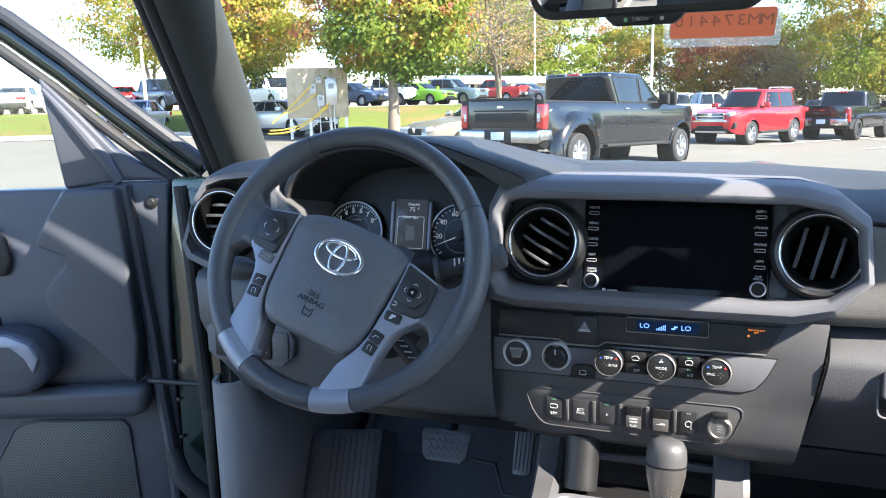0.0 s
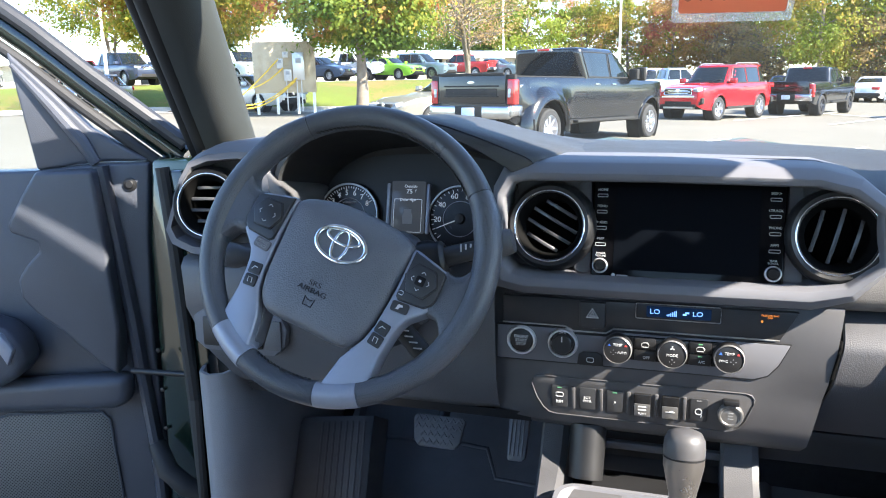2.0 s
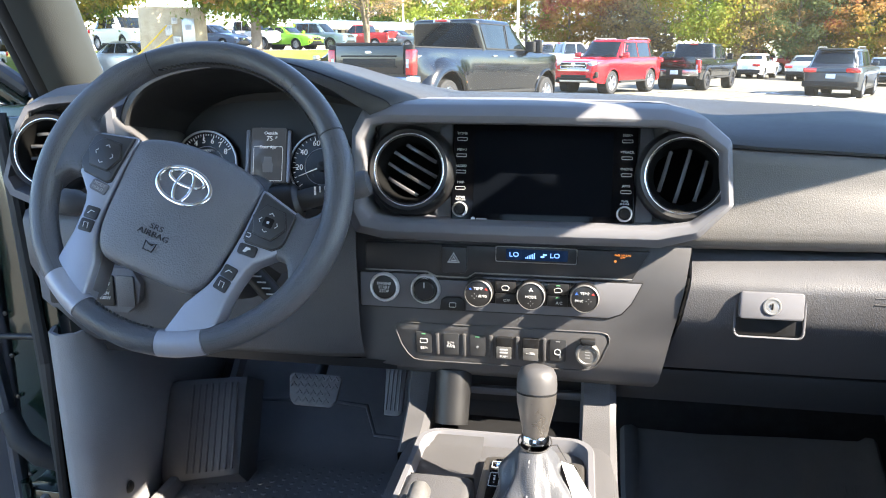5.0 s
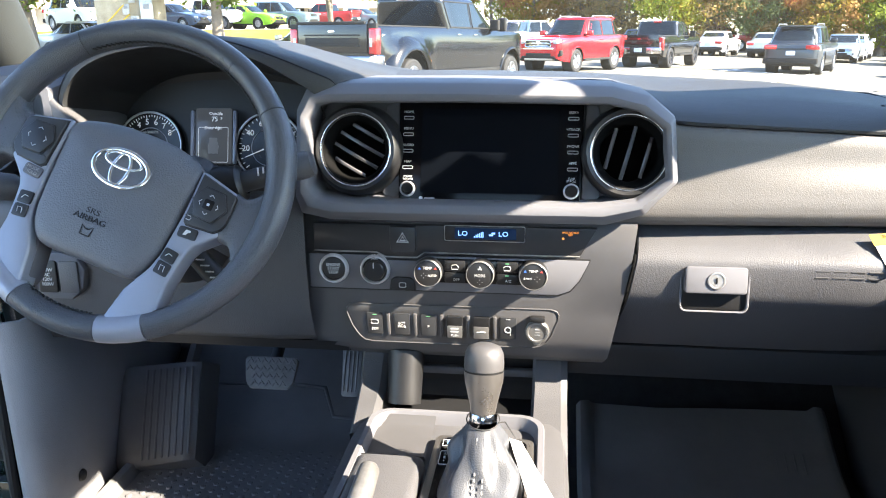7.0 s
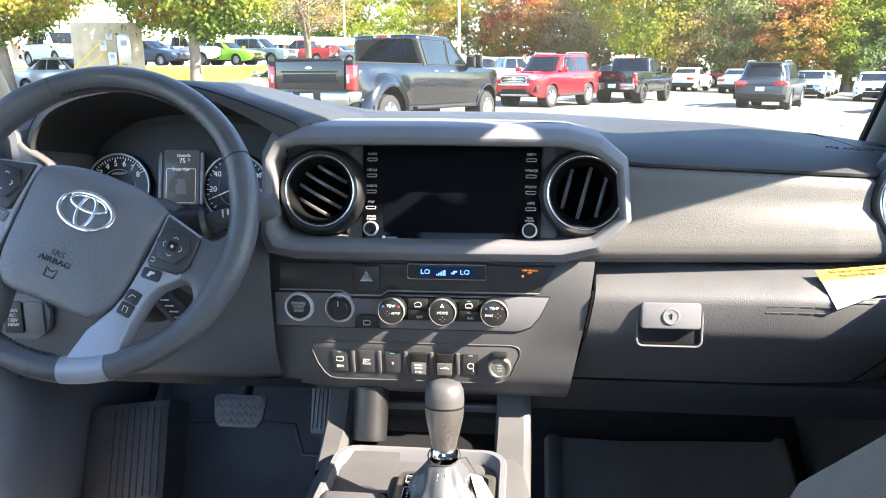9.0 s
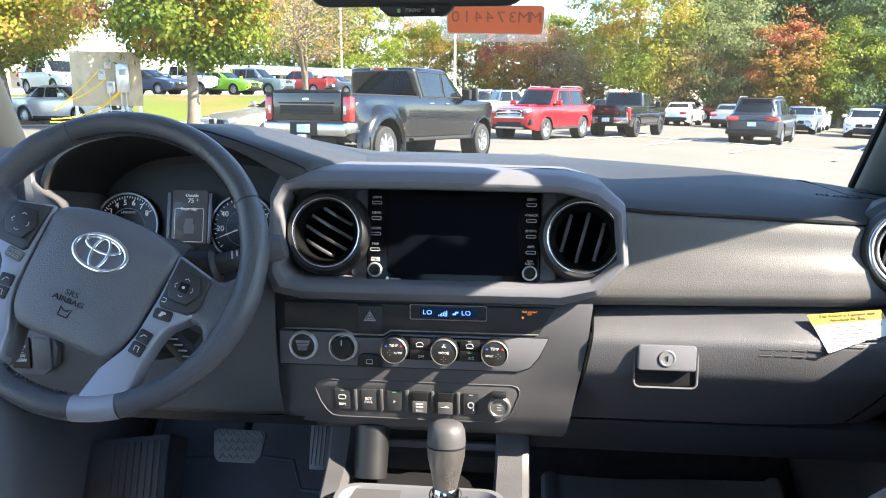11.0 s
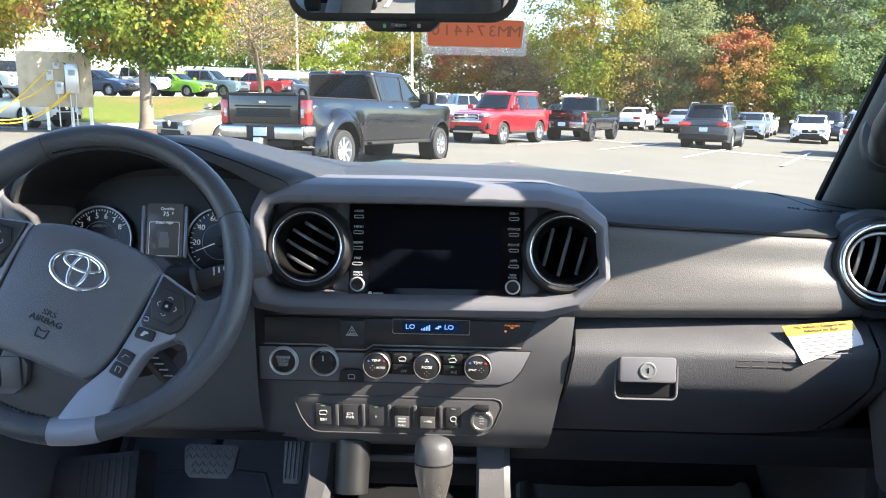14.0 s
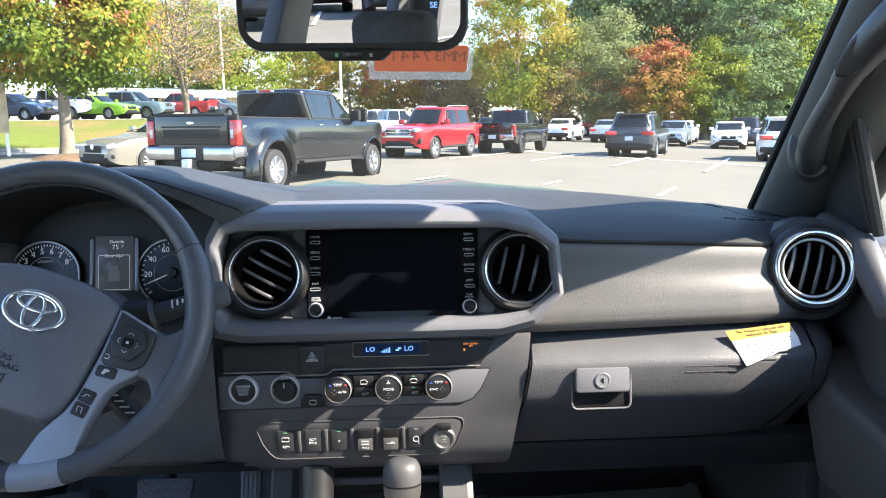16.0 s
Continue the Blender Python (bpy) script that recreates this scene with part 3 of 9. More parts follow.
    for sx in (-1, 1):
        pts = [(sx * 0.117, 1.197), (sx * 0.121, 1.327), (sx * 0.137, 1.322), (sx * 0.140, 1.300), (sx * 0.134, 1.25), (sx * 0.140, 1.212), (sx * 0.132, 1.200)]
        part("screen_wing", prism(pts, lambda a, b, e: Vector((a, e + 0.30 * (b - 1.2), b)), -0.004, 0.02, 0.002), TRIM, d, "satin grey strip beside the screen")
    vent(d, -0.171, 0.0, 1.268, 0.0475, 12, -4, -28, rake=0.06)
    vent(d, 0.174, 0.0, 1.268, 0.0475, 12, -2, 76, 3, rake=0.12)
    part("vent_collar", lathe([(0.060, 0.0), (0.075, -0.012), (0.082, -0.05), (0.07, -0.06)], face_on(0.612, 0.045, 1.250, 14, -12), 48), PLASTIC_TOP, d)
    vent(d, 0.612, 0.045, 1.250, 0.0525, 14, -12, 78, 4, True, "round air vent with a wide bright chrome ring", rake=0.6)
    # lower centre panel
    GLOVE_Y = [(0.96, 0.10), (1.002, 0.048), (1.035, 0.024), (1.067, 0.001), (1.078, -0.007), (1.090, -0.0105), (1.124, -0.012), (1.138, -0.006), (1.163, 0.03), (1.19, 0.06)]
    XR = [(0.96, 0.155), (0.985, 0.162), (1.16, 0.190), (1.19, 0.193)]
    prof = [(0.05, 1.186), (0.012, 1.180), (0.004, 1.170), (0.002, 1.130), (-0.004, 1.082), (-0.003, 1.062), (-0.001, 1.042), (0.002, 1.012), (0.010, 0.986), (0.030, 0.970), (0.10, 0.962)]
    rows = []
    for i in range(33):
        s = i / 32
        row = []
        for y, z in prof:
            x = -0.255 + (lerp(XR, z) + 0.255) * s
            e = abs(2 * s - 1) ** 6
            y += 0.014 * e if s < 0.5 else min(0.0, lerp(GLOVE_Y, z) - 0.001 - y) * max(0, (s - 0.80) / 0.20)
            row.append(Vector((x, y, z)))
        rows.append(row)
    part("centre_panel", loft(rows), FINEPANEL, d, "dark grained lower centre panel", 40)
    # glove box
    prof = [(0.050, 1.1665), (0.030, 1.163), (-0.006, 1.138), (-0.0105, 1.131), (-0.012, 1.124), (-0.0105, 1.090), (-0.007, 1.078), (0.001, 1.067), (0.024, 1.035), (0.048, 1.002), (0.057, 0.990), (0.085, 0.984)]
    XE = [(0.98, 0.55), (1.0, 0.565), (1.04, 0.585), (1.10, 0.602), (1.17, 0.604)]
    rows = []
    for i in range(29):
        s = i / 28
        row = []
        for y, z in prof:
            x0 = lerp(XR, z) + 0.004
            x = x0 + (lerp(XE, z) - x0) * s
            row.append(Vector((x, y + 0.02 * max(0, s - 0.6) ** 2 * 5, z)))
        if i == 0:
            rows.append([p + Vector((0.0004, 0.035, 0)) for p in row])
            rows.append([p + Vector((0.0002, 0.0025, 0)) for p in row])
            row = [p + Vector((0.0022, 0, 0)) for p in row]
        rows.append(row)
    gb = part("glove_box", loft(rows), PLASTIC, d, "dark grained glove box lid", 28)
    part("lid_gap", sweep([(lerp(XR, z) + 0.0022, y + 0.0012, z) for y, z in prof[2:]], 0.0021, 6), VENTBLACK, d, "dark gap beside the glove box")
    lx, lz = 0.289, 1.098
    part("latch_recess", plate(rounded(0.080, 0.058, 0.007), face_on(lx, -0.006, lz, 6), 0.004, 0.0008), BLACK, gb)
    part("latch_rim", join(*[sweep([face_on(lx, -0.010, lz, 6) @ Vector((a, b, 0.002)) for a, b in rounded(0.083, 0.061, 0.008)], 0.0016, 6, closed=True)]), TRIM, gb, "satin rim")
    part("latch", plate(rounded(0.076, 0.034, 0.004), face_on(lx, -0.008, lz + 0.011, 10), 0.012, 0.002), TRIM, gb, "satin grey glove box latch")
    part("key_lock", lathe([(1e-4, 0.0006), (0.0085, 0.0006), (0.0088, 0.0012), (0.0105, 0.0012), (0.0112, 0.0)], face_on(lx, -0.0203, lz + 0.013, 10), 28), SATIN, gb, "round chrome key lock", 15)
    part("key_slot", box((lx, -0.0215, lz + 0.0132), (0.0022, 0.001, 0.008), 0.0004), BLACK, gb)
    for k in range(4):
        x, y = 0.4165 + 0.0208 * k, -0.0116 + 0.0006 * max(0, k - 3)
        part("raised_mark", join(*[box((x, y, 1.1205 + q), (0.0165, 0.0012, 0.0022), 0.0004, 1) for q in (-0.0042, 0.0042)]), LEGEND_SOFT, gb)
    # end panel, underside and the dark space under the dash
    rows = []
    for i in range(9):
        s = i / 8
        row = []
        for y, z in prof:
            x0 = lerp(XE, z) + 0.004
            x = x0 + (0.69 - x0) * s
            row.append(Vector((x, y + 0.016 + 0.14 * s * s, z)))
        rows.append(row)
    part("end_panel", loft(rows), PLASTIC, d, "", 28)
    rows = [[Vector((x, y, z)) for y, z in ((0.088, 0.990), (0.072, 0.980), (0.070, 0.972), (0.078, 0.940), (0.086, 0.926), (0.11, 0.918), (0.30, 0.94))] for x in (0.10, 0.3, 0.45, 0.57, 0.66)]
    part("lower_panel", loft(rows), BLACKTRIM, d, "dark panel under the glove box")
    for x, z in ((0.158, 0.966),):
        part("screw", lathe([(1e-4, 0.003), (0.003, 0.002), (0.0022, 0.0)], face_on(x, 0.078, z, 0), 12), STEM, d, "small metal screw")
    # Added black block standing in for the dark under the dash.
    part("under_dash_fill", box((0.2, 0.30, 1.02), (0.96, 0.3, 0.10), 0.02), BLACK, d)
    return d


def controls(d):
    """Screen, climate controls and switches on the dashboard."""
    st = math.degrees(math.atan2(0.04, 0.125))
    m = face_on(0, 0.014, 1.2625, st)
    out = [(-0.1165, -0.066), (0.1165, -0.066), (0.1185, 0.066), (-0.1185, 0.066)]
    scr = part("touch_screen", plate(out, m, 0.010, 0.002, 3), GLOSS, d, "gloss black switched-off touch screen")
    mt = m @ Matrix.Translation((0, 0, 0.0103))
    part("display", plate(rounded(0.176, 0.108, 0.002), mt @ Matrix.Translation((0, 0.002, -0.0002)), 0.0004, 0), mat("screen_pane", (0.003, 0.004, 0.006), 0.10, spec=0.08), scr)
    for sx, names in ((-1, ("HOME", "MENU", "AUDIO", "MAP")), (1, ("SEEK>", "<TRACK", "PHONE", "APPS"))):
        for i, s in enumerate(names):
            y = 0.052 - i * 0.0215
            x = sx * 0.1055
            part("button_label", text_bm(s, 0.0046, mt @ Matrix.Translation((x, y, 0.0003))), LEGEND, scr)
            part("button", join(sweep([mt @ Vector((x + a, y - 0.0075 + b, 0.0004)) for a, b in rounded(0.013, 0.0036, 0.0012, 3)], 0.0004, 5, closed=True)), LEGEND, scr, "outlined button")
        part("button_label", text_bm("POWER\nVOLUME" if sx < 0 else "TUNE\nSCROLL", 0.0034, mt @ Matrix.Translation((sx * 0.1045, -0.0335, 0.0003))), LEGEND, scr)
        kn = part("knob", lathe([(1e-4, 0.008), (0.0062, 0.008), (0.0072, 0.0065), (0.0075, 0)], mt @ Matrix.Translation((sx * 0.1045, -0.048, 0)), 28), PIANO, scr, "black knob with a bright ring")
        part("knob_ring", lathe([(0.0078, 0.0), (0.0082, 0.0065), (0.0098, 0.005), (0.0100, 0)], mt @ Matrix.Translation((sx * 0.1045, -0.048, 0)), 28), RINGWHITE, kn)
    part("maker_mark", plate(rounded(0.026, 0.0030, 0.001, 3), mt @ Matrix.Translation((0.074, -0.0615, 0)), 0.0004, 0), LEGEND_DIM, scr)
    part("maker_mark", plate(rounded(0.014, 0.0018, 0.0006, 3), mt @ Matrix.Translation((-0.076, -0.0595, 0)), 0.0004, 0), LEGEND_DIM, scr)
    part("maker_mark", lathe([(1e-4, 0.0004), (0.0025, 0.0004), (0.0025, 0)], mt @ Matrix.Translation((-0.087, -0.0595, 0)), 16), LEGEND, scr)

    # display strip under the frame
    f = lambda a, b, e: Vector((a, e, b))
    part("display_strip", prism([(-0.236, 1.132), (-0.15, 1.132), (-0.138, 1.126), (-0.095, 1.126), (-0.085, 1.133), (0.120, 1.133), (0.140, 1.170), (-0.236, 1.170)], f, -0.004, 0.006, 0.0015), STRIP, d, "satin dark strip with the clock display")
    part("strip_edge", sweep([(-0.236, -0.004, 1.1315), (-0.15, -0.004, 1.1315), (-0.138, -0.004, 1.1255), (-0.095, -0.004, 1.1255), (-0.085, -0.004, 1.1325), (0.119, -0.004, 1.1325)], 0.0011, 6), SATIN, d)
    part("hazard_button", prism([(-0.1305, 1.136), (-0.127, 1.132), (-0.099, 1.132), (-0.0955, 1.136), (-0.0955, 1.169), (-0.1305, 1.169)], f, -0.010, 0.0, 0.002, 3), BUTTON, d, "black hazard button with a white triangle")
    tri = [(-0.113, 1.1605), (-0.1055, 1.148), (-0.1205, 1.148)]
    part("hazard_mark", sweep([Vector((a, -0.0105, b)) for a, b in tri], 0.0015, 5, closed=True), LEGEND, d, "outlined triangle")
    part("hazard_mark", sweep([Vector((a * 0.45 + 0.55 * -0.113, -0.0105, b * 0.45 + 0.55 * 1.152)) for a, b in tri], 0.0015, 5, closed=True), LEGEND, d)
    fr = part("clock_display", plate(rounded(0.107, 0.022, 0.002), face_on(-0.0045, -0.004, 1.1615, 0), 0.004, 0.0008), BLACK, d)
    part("display_rim", sweep([(a - 0.0045, -0.0080, b + 1.1615) for a, b in rounded(0.105, 0.0205, 0.002, 3)], 0.0007, 5, closed=True), SATIN, fr, "thin bright rim")
    dm = face_on(-0.0055, -0.0085, 1.1615, 0)
    part("display_pane", plate(rounded(0.080, 0.0145, 0.001), dm @ Matrix.Translation((0.002, 0, 0)), 0.0006, 0), mat("blue_display_pane", (0.01, 0.015, 0.03), 0.12, emit=(0.02, 0.08, 0.25, 0.03)), fr)
    for x in (-0.0275, 0.0255):
        part("digits", text_bm("LO", 0.0088, dm @ Matrix.Translation((x, 0, 0.001)), stretch=1.15), BLUE_LIT, fr, "lit blue digits")
    for i in range(6):
        part("fan_bar", box((-0.0175 + i * 0.0022, -0.0096, 1.1577 + 0.0006 * i), (0.0013, 0.0005, 0.002 + 0.0012 * i), 0.0001), BLUE_LIT, fr)
    for i in range(2):
        part("seat_mark", box((0.004 + i * 0.003, -0.0096, 1.160 + i * 0.0025), (0.0048, 0.0005, 0.0022), 0.0001), BLUE_LIT, fr)
    part("airbag_lamp", text_bm("PASS AIR BAG\nOFF", 0.0034, face_on(0.106, -0.0046, 1.163, 0)), AMBER, d, "amber passenger airbag lamp")
    part("airbag_lamp", lathe([(1e-4, 0.0006), (0.0016, 0.0006), (0.0016, 0)], face_on(0.097, -0.0042, 1.1565, 0), 10), AMBER, d)

    # climate panel
    pts = [(-0.244, 1.079), (0.092, 1.079), (0.108, 1.085), (0.120, 1.100), (0.133, 1.1285), (-0.084, 1.1285), (-0.096, 1.1215), (-0.138, 1.1215), (-0.150, 1.128), (-0.244, 1.128)]
    part("climate_panel", prism(pts, f, -0.006, 0.008, 0.002), TRIM, d, "satin grey climate control panel")
    part("panel_edge", sweep([(a, -0.0045, b) for a, b in pts], 0.0012, 6, closed=True), BLACK, d)
    part("dial_bridge", prism([(-0.073, 1.092), (0.055, 1.092), (0.055, 1.1255), (-0.073, 1.1255)], f, -0.009, 0.0, 0.003), PIANO, d, "gloss black strip between the dials")
    y0 = -0.006
    def knurled(m, r0, r1, h0, h1, n=72):
        """A bright ring with a finely ribbed outer edge."""
        rows = []
        for r, h, k in ((r0, h0, 0), (r0 + 0.0004, h1 - 0.0008, 0), (r0 + 0.0012, h1, 0), (r1 - 0.0014, h1 - 0.0006, 0), (r1 - 0.0004, h1 - 0.0024, 1), (r1, 0.001, 1), (r1, -0.001, 0)):
            rows.append([Vector(((r - 0.0007 * k * (i % 2)) * math.cos(2 * math.pi * i / n), (r - 0.0007 * k * (i % 2)) * math.sin(2 * math.pi * i / n), h)) for i in range(n)])
        bm = loft(rows, closed=True)
        bm.transform(m)
        return bm
    mS, mD = face_on(-0.209, y0, 1.108, 4), face_on(-0.152, y0, 1.108, 4)
    b = part("start_button", lathe([(1e-4, 0.0045), (0.0145, 0.0048), (0.0160, 0.0042), (0.0166, 0.0)], mS, 40), DIALFACE, d, "round engine start button with a chrome ring")
    part("start_ring", lathe([(0.0166, 0.0), (0.0170, 0.0062), (0.0180, 0.0070), (0.0192, 0.0062), (0.0204, 0.0030), (0.0208, -0.001)], mS, 48), RINGWHITE, b, "chrome ring")
    part("lettering", text_bm("ENGINE\nSTART\nSTOP", 0.0056, mS @ Matrix.Translation((0, 0, 0.0049))), LEGEND, b)
    b = part("drive_selector", lathe([(1e-4, 0.0125), (0.0125, 0.0125), (0.0138, 0.0115), (0.0145, 0.0045), (0.0165, 0.0042), (0.0168, 0.0)], mD, 40), DIALFACE, d, "round four wheel drive selector with a ribbed chrome ring")
    part("selector_ring", knurled(mD, 0.0168, 0.0208, 0.003, 0.0072), RINGWHITE, b, "ribbed chrome ring")
    part("pointer", plate(rounded(0.0016, 0.0075, 0.0004, 3), mD @ Matrix.Translation((0, 0.0075, 0.0126)), 0.0004, 0), LEGEND, b)
    for s, an in (("2WD", 90), ("4H", 180), ("4L", 225)):
        part("lettering", text_bm(s, 0.0042, mD @ Matrix.Translation((0.0152 * math.cos(radians(an)), 0.0152 * math.sin(radians(an)), 0.0058)) @ pose(0, 0, 0, 0, 0, an - 90)), LEGEND, b)
    for k, x in enumerate((-0.078, -0.009, 0.060)):
        b = part("climate_dial", lathe([(1e-4, 0.017), (0.0165, 0.017), (0.0175, 0.0165), (0.0185, 0.012), (0.019, 0.0)], face_on(x, y0 - 0.002, 1.109, 4), 40), DIALFACE, d, "round black climate dial with a bright ring")
        part("dial_ring", lathe([(0.0172, 0.0168), (0.0174, 0.0180), (0.0182, 0.0172), (0.0187, 0.0150)], face_on(x, y0 - 0.002, 1.109, 4), 44), SATIN, b)
        mm = face_on(x, y0 - 0.0195, 1.1103, 4)
        part("lettering", text_bm(("TEMP", "MODE", "TEMP")[k], 0.0050, mm @ Matrix.Translation((0, 0.007 if k != 1 else -0.001, 0))), LEGEND, b)
        if k != 1:
            for sx, mk in ((-0.0105, BLUEMARK), (0.0105, REDMARK)):
                part("temperature_mark", plate([(-0.002, -0.001), (0.002, -0.001), (0.0, 0.002)], mm @ Matrix.Translation((sx, 0.0065, 0)), 0.0004, 0), mk, b)
            part("lettering", text_bm("AUTO" if k == 0 else "SYNC", 0.0042, mm @ Matrix.Translation((0.006 if k == 0 else -0.007, -0.003, 0))), LEGEND, b)
            for a in range(4):
                part("dot", plate(rounded(0.0012, 0.0012, 0.0004, 2), mm @ Matrix.Translation(((-0.005 if k == 0 else 0.005) + 0.003 * math.cos(a * 1.57), -0.003 + 0.003 * math.sin(a * 1.57), 0)), 0.0003, 0), LEGEND_DIM, b)
        else:
            for a in range(3):
                part("fan_mark", plate([(-0.0005, 0), (0.0005, 0), (0.001, 0.0028), (-0.001, 0.0028)], mm @ Matrix.Translation((0, 0.0085, 0)) @ pose(0, 0, 0, 0, 0, a * 120), 0.0003, 0), LEGEND, b)
            for a in range(4):
                part("dot", plate(rounded(0.0012, 0.0012, 0.0004, 2), mm @ Matrix.Translation((0.003 * math.cos(a * 1.57), -0.0095 + 0.003 * math.sin(a * 1.57), 0)), 0.0003, 0), LEGEND_DIM, b)
    for x, z, s in ((-0.0435, 1.117, ""), (-0.0435, 1.1005, "OFF"), (0.0255, 1.117, ""), (0.0255, 1.1005, "A/C")):
        b = part("climate_button", prism([(x - 0.0135, z - 0.0075), (x + 0.0135, z - 0.0075), (x + 0.0135, z + 0.0075), (x - 0.0135, z + 0.0075)], f, -0.0115, -0.006, 0.0015), BLACK, d)
        mm = face_on(x, -0.012, z - 0.001, 0)
        if s:
            part("lettering", text_bm(s, 0.0052, mm @ Matrix.Translation((0.002, -0.001, 0))), LEGEND, b)
        else:
            part("symbol", sweep([mm @ Vector((a, c, 0)) for a, c in ((-0.004, -0.003), (-0.005, 0.001), (-0.002, 0.003), (0.003, 0.003), (0.005, 0.0), (0.004, -0.003))], 0.0005, 5, closed=True), LEGEND, b)
        if x > 0:
            part("lamp", plate(rounded(0.005, 0.0015, 0.0004, 2), mm @ Matrix.Translation((0, 0.0065, 0)), 0.0003, 0), GREENLED, b)
    b = part("bed_light_button", plate([(-0.018, -0.009), (0.018, -0.009), (0.016, 0.006), (0.010, 0.010), (-0.010, 0.010), (-0.016, 0.006)], face_on(-0.1145, -0.006, 1.0885, 4), 0.004, 0.0012), BLACK, d)
    part("symbol", sweep([face_on(-0.1145, -0.0105, 1.088, 4) @ Vector((a, c, 0)) for a, c in rounded(0.009, 0.006, 0.0015, 3)], 0.0005, 5, closed=True), LEGEND, b)

    # switch row
    ms = face_on(-0.052, 0.0, 1.030, -4)
    pts = [(-0.143, 0.014), (-0.143, 0.021), (-0.139, 0.0255), (-0.132, 0.0275), (0.136, 0.0285), (0.144, 0.026), (0.147, 0.020), (0.146, 0.012), (0.138, -0.010), (0.131, -0.021), (0.122, -0.027), (0.112, -0.029), (-0.108, -0.029), (-0.119, -0.027), (-0.127, -0.020), (-0.136, -0.006)]
    part("switch_tray", plate(pts, ms @ Matrix.Translation((0, 0, -0.004)), 0.0065, 0.0015), TRAYMAT, d, "dark switch row panel")
    part("tray_edge", sweep([ms @ Vector((a, c, 0.0025)) for a, c in pts], 0.0010, 6, closed=True), TRAYMAT, d, "raised rim of the switch row")
    ms = ms @ Matrix.Translation((0, 0, 0.0025))
    for i, x in enumerate((-0.156, -0.118, -0.081, -0.0445, -0.0085, 0.0275)):
        dx = x + 0.052
        b = part("switch", plate(rounded(0.0225, 0.0325, 0.002), ms @ Matrix.Translation((dx, -0.001, 0)), 0.0018 if i not in (3, 4) else 0.0055, 0.0010), BUTTON if i not in (3, 4) else PIANO, d, "black rocker switch" if i not in (3, 4) else "dark hinged socket cover with a pale print")
        mt2 = ms @ Matrix.Translation((dx, -0.001, 0.0020 if i not in (3, 4) else 0.0057))
        if i in (0, 1, 2):
            part("lettering", text_bm(("BSM", "ECT\nPWR", "P")[i], 0.0054, mt2 @ Matrix.Translation((0, (-0.008, -0.001, -0.002)[i], 0))), LEGEND, b)
        if i == 0:
            part("symbol", sweep([mt2 @ Vector((a, c + 0.003, 0)) for a, c in rounded(0.010, 0.006, 0.001, 2)], 0.0005, 5, closed=True), LEGEND, b)
        if i in (0, 2, 5):
            part("lamp", plate(rounded(0.006, 0.0014, 0.0004, 2), mt2 @ Matrix.Translation((0, 0.0135, 0)), 0.0003, 0), GREENLED if i != 5 else LEGEND_DIM, b)
        if i in (3, 4):
            # Sun on the cover's lower half, put in as a paler plate.
            part("print", plate(rounded(0.0205, 0.0180, 0.001, 3), mt2 @ Matrix.Translation((0, -0.0062, -0.0004)), 0.0010, 0.0003), LID, b, "lower half of the cover, paled for the sun on it")
            if i == 3:
                part("lettering", text_bm("PUSH", 0.0042, mt2 @ Matrix.Translation((0, -0.0115, 0.0008))), LEGEND, b)
                part("print_mark", join(*[plate(rounded(0.011, 0.0022, 0.0006, 2), mt2 @ Matrix.Translation((0, q, 0.0007)), 0.0002, 0) for q in (-0.0010, -0.0055)]), LEGEND, b)
            else:
                part("print_mark", join(box((mt2 @ Vector((0, -0.005, 0.0010)))[:], (0.012, 0.0006, 0.0010), 0.0002), box((mt2 @ Vector((0.0015, -0.0035, 0.0010)))[:], (0.005, 0.0006, 0.0008), 0.0002)), LEGEND, b)
        if i == 5:
            part("symbol", ring(0, 0.0035, 0.0047, mt2 @ Matrix.Translation((0, -0.002, 0)), 0, 0.0004, 16), LEGEND, b)
            part("symbol", box((mt2 @ Vector((0.0035, -0.005, 0.0002)))[:], (0.001, 0.0006, 0.010), 0.0002), LEGEND, b)
    for x in (-0.137, -0.0995, -0.0628, -0.0265, 0.0095):
        rb = box((0, 0, 0), (0.0050, 0.0330, 0.0045), 0.0012, 2)
        rb.transform(ms @ Matrix.Translation((x + 0.052, -0.001, 0.0008)))
        part("divider", rb, TRAYMAT, d)
    so = part("power_socket", lathe([(1e-4, 0.006), (0.0115, 0.006), (0.0125, 0.0072), (0.0148, 0.0072), (0.0158, 0.006), (0.0162, 0.0)], ms @ Matrix.Translation((0.119, -0.003, 0)), 36), LID, d, "round grey metal socket lid")
    part("hinge", box((ms @ Vector((0.119, 0.0165, 0.005)))[:], (0.020, 0.010, 0.008), 0.002), BLACK, so)
    part("lid_tab", plate([(-0.006, -0.015), (0.006, -0.015), (0.003, -0.0205), (-0.003, -0.0205)], ms @ Matrix.Translation((0.119, -0.003, 0.003)), 0.003, 0.001), LID, so)
    part("lid_print", join(*[plate(rounded(0.007, 0.0014, 0.0004, 2), ms @ Matrix.Translation((0.119, -0.003 + q, 0.0061)), 0.0003, 0) for q in (-0.004, 0.0, 0.004)]), LEGEND_DIM, so)



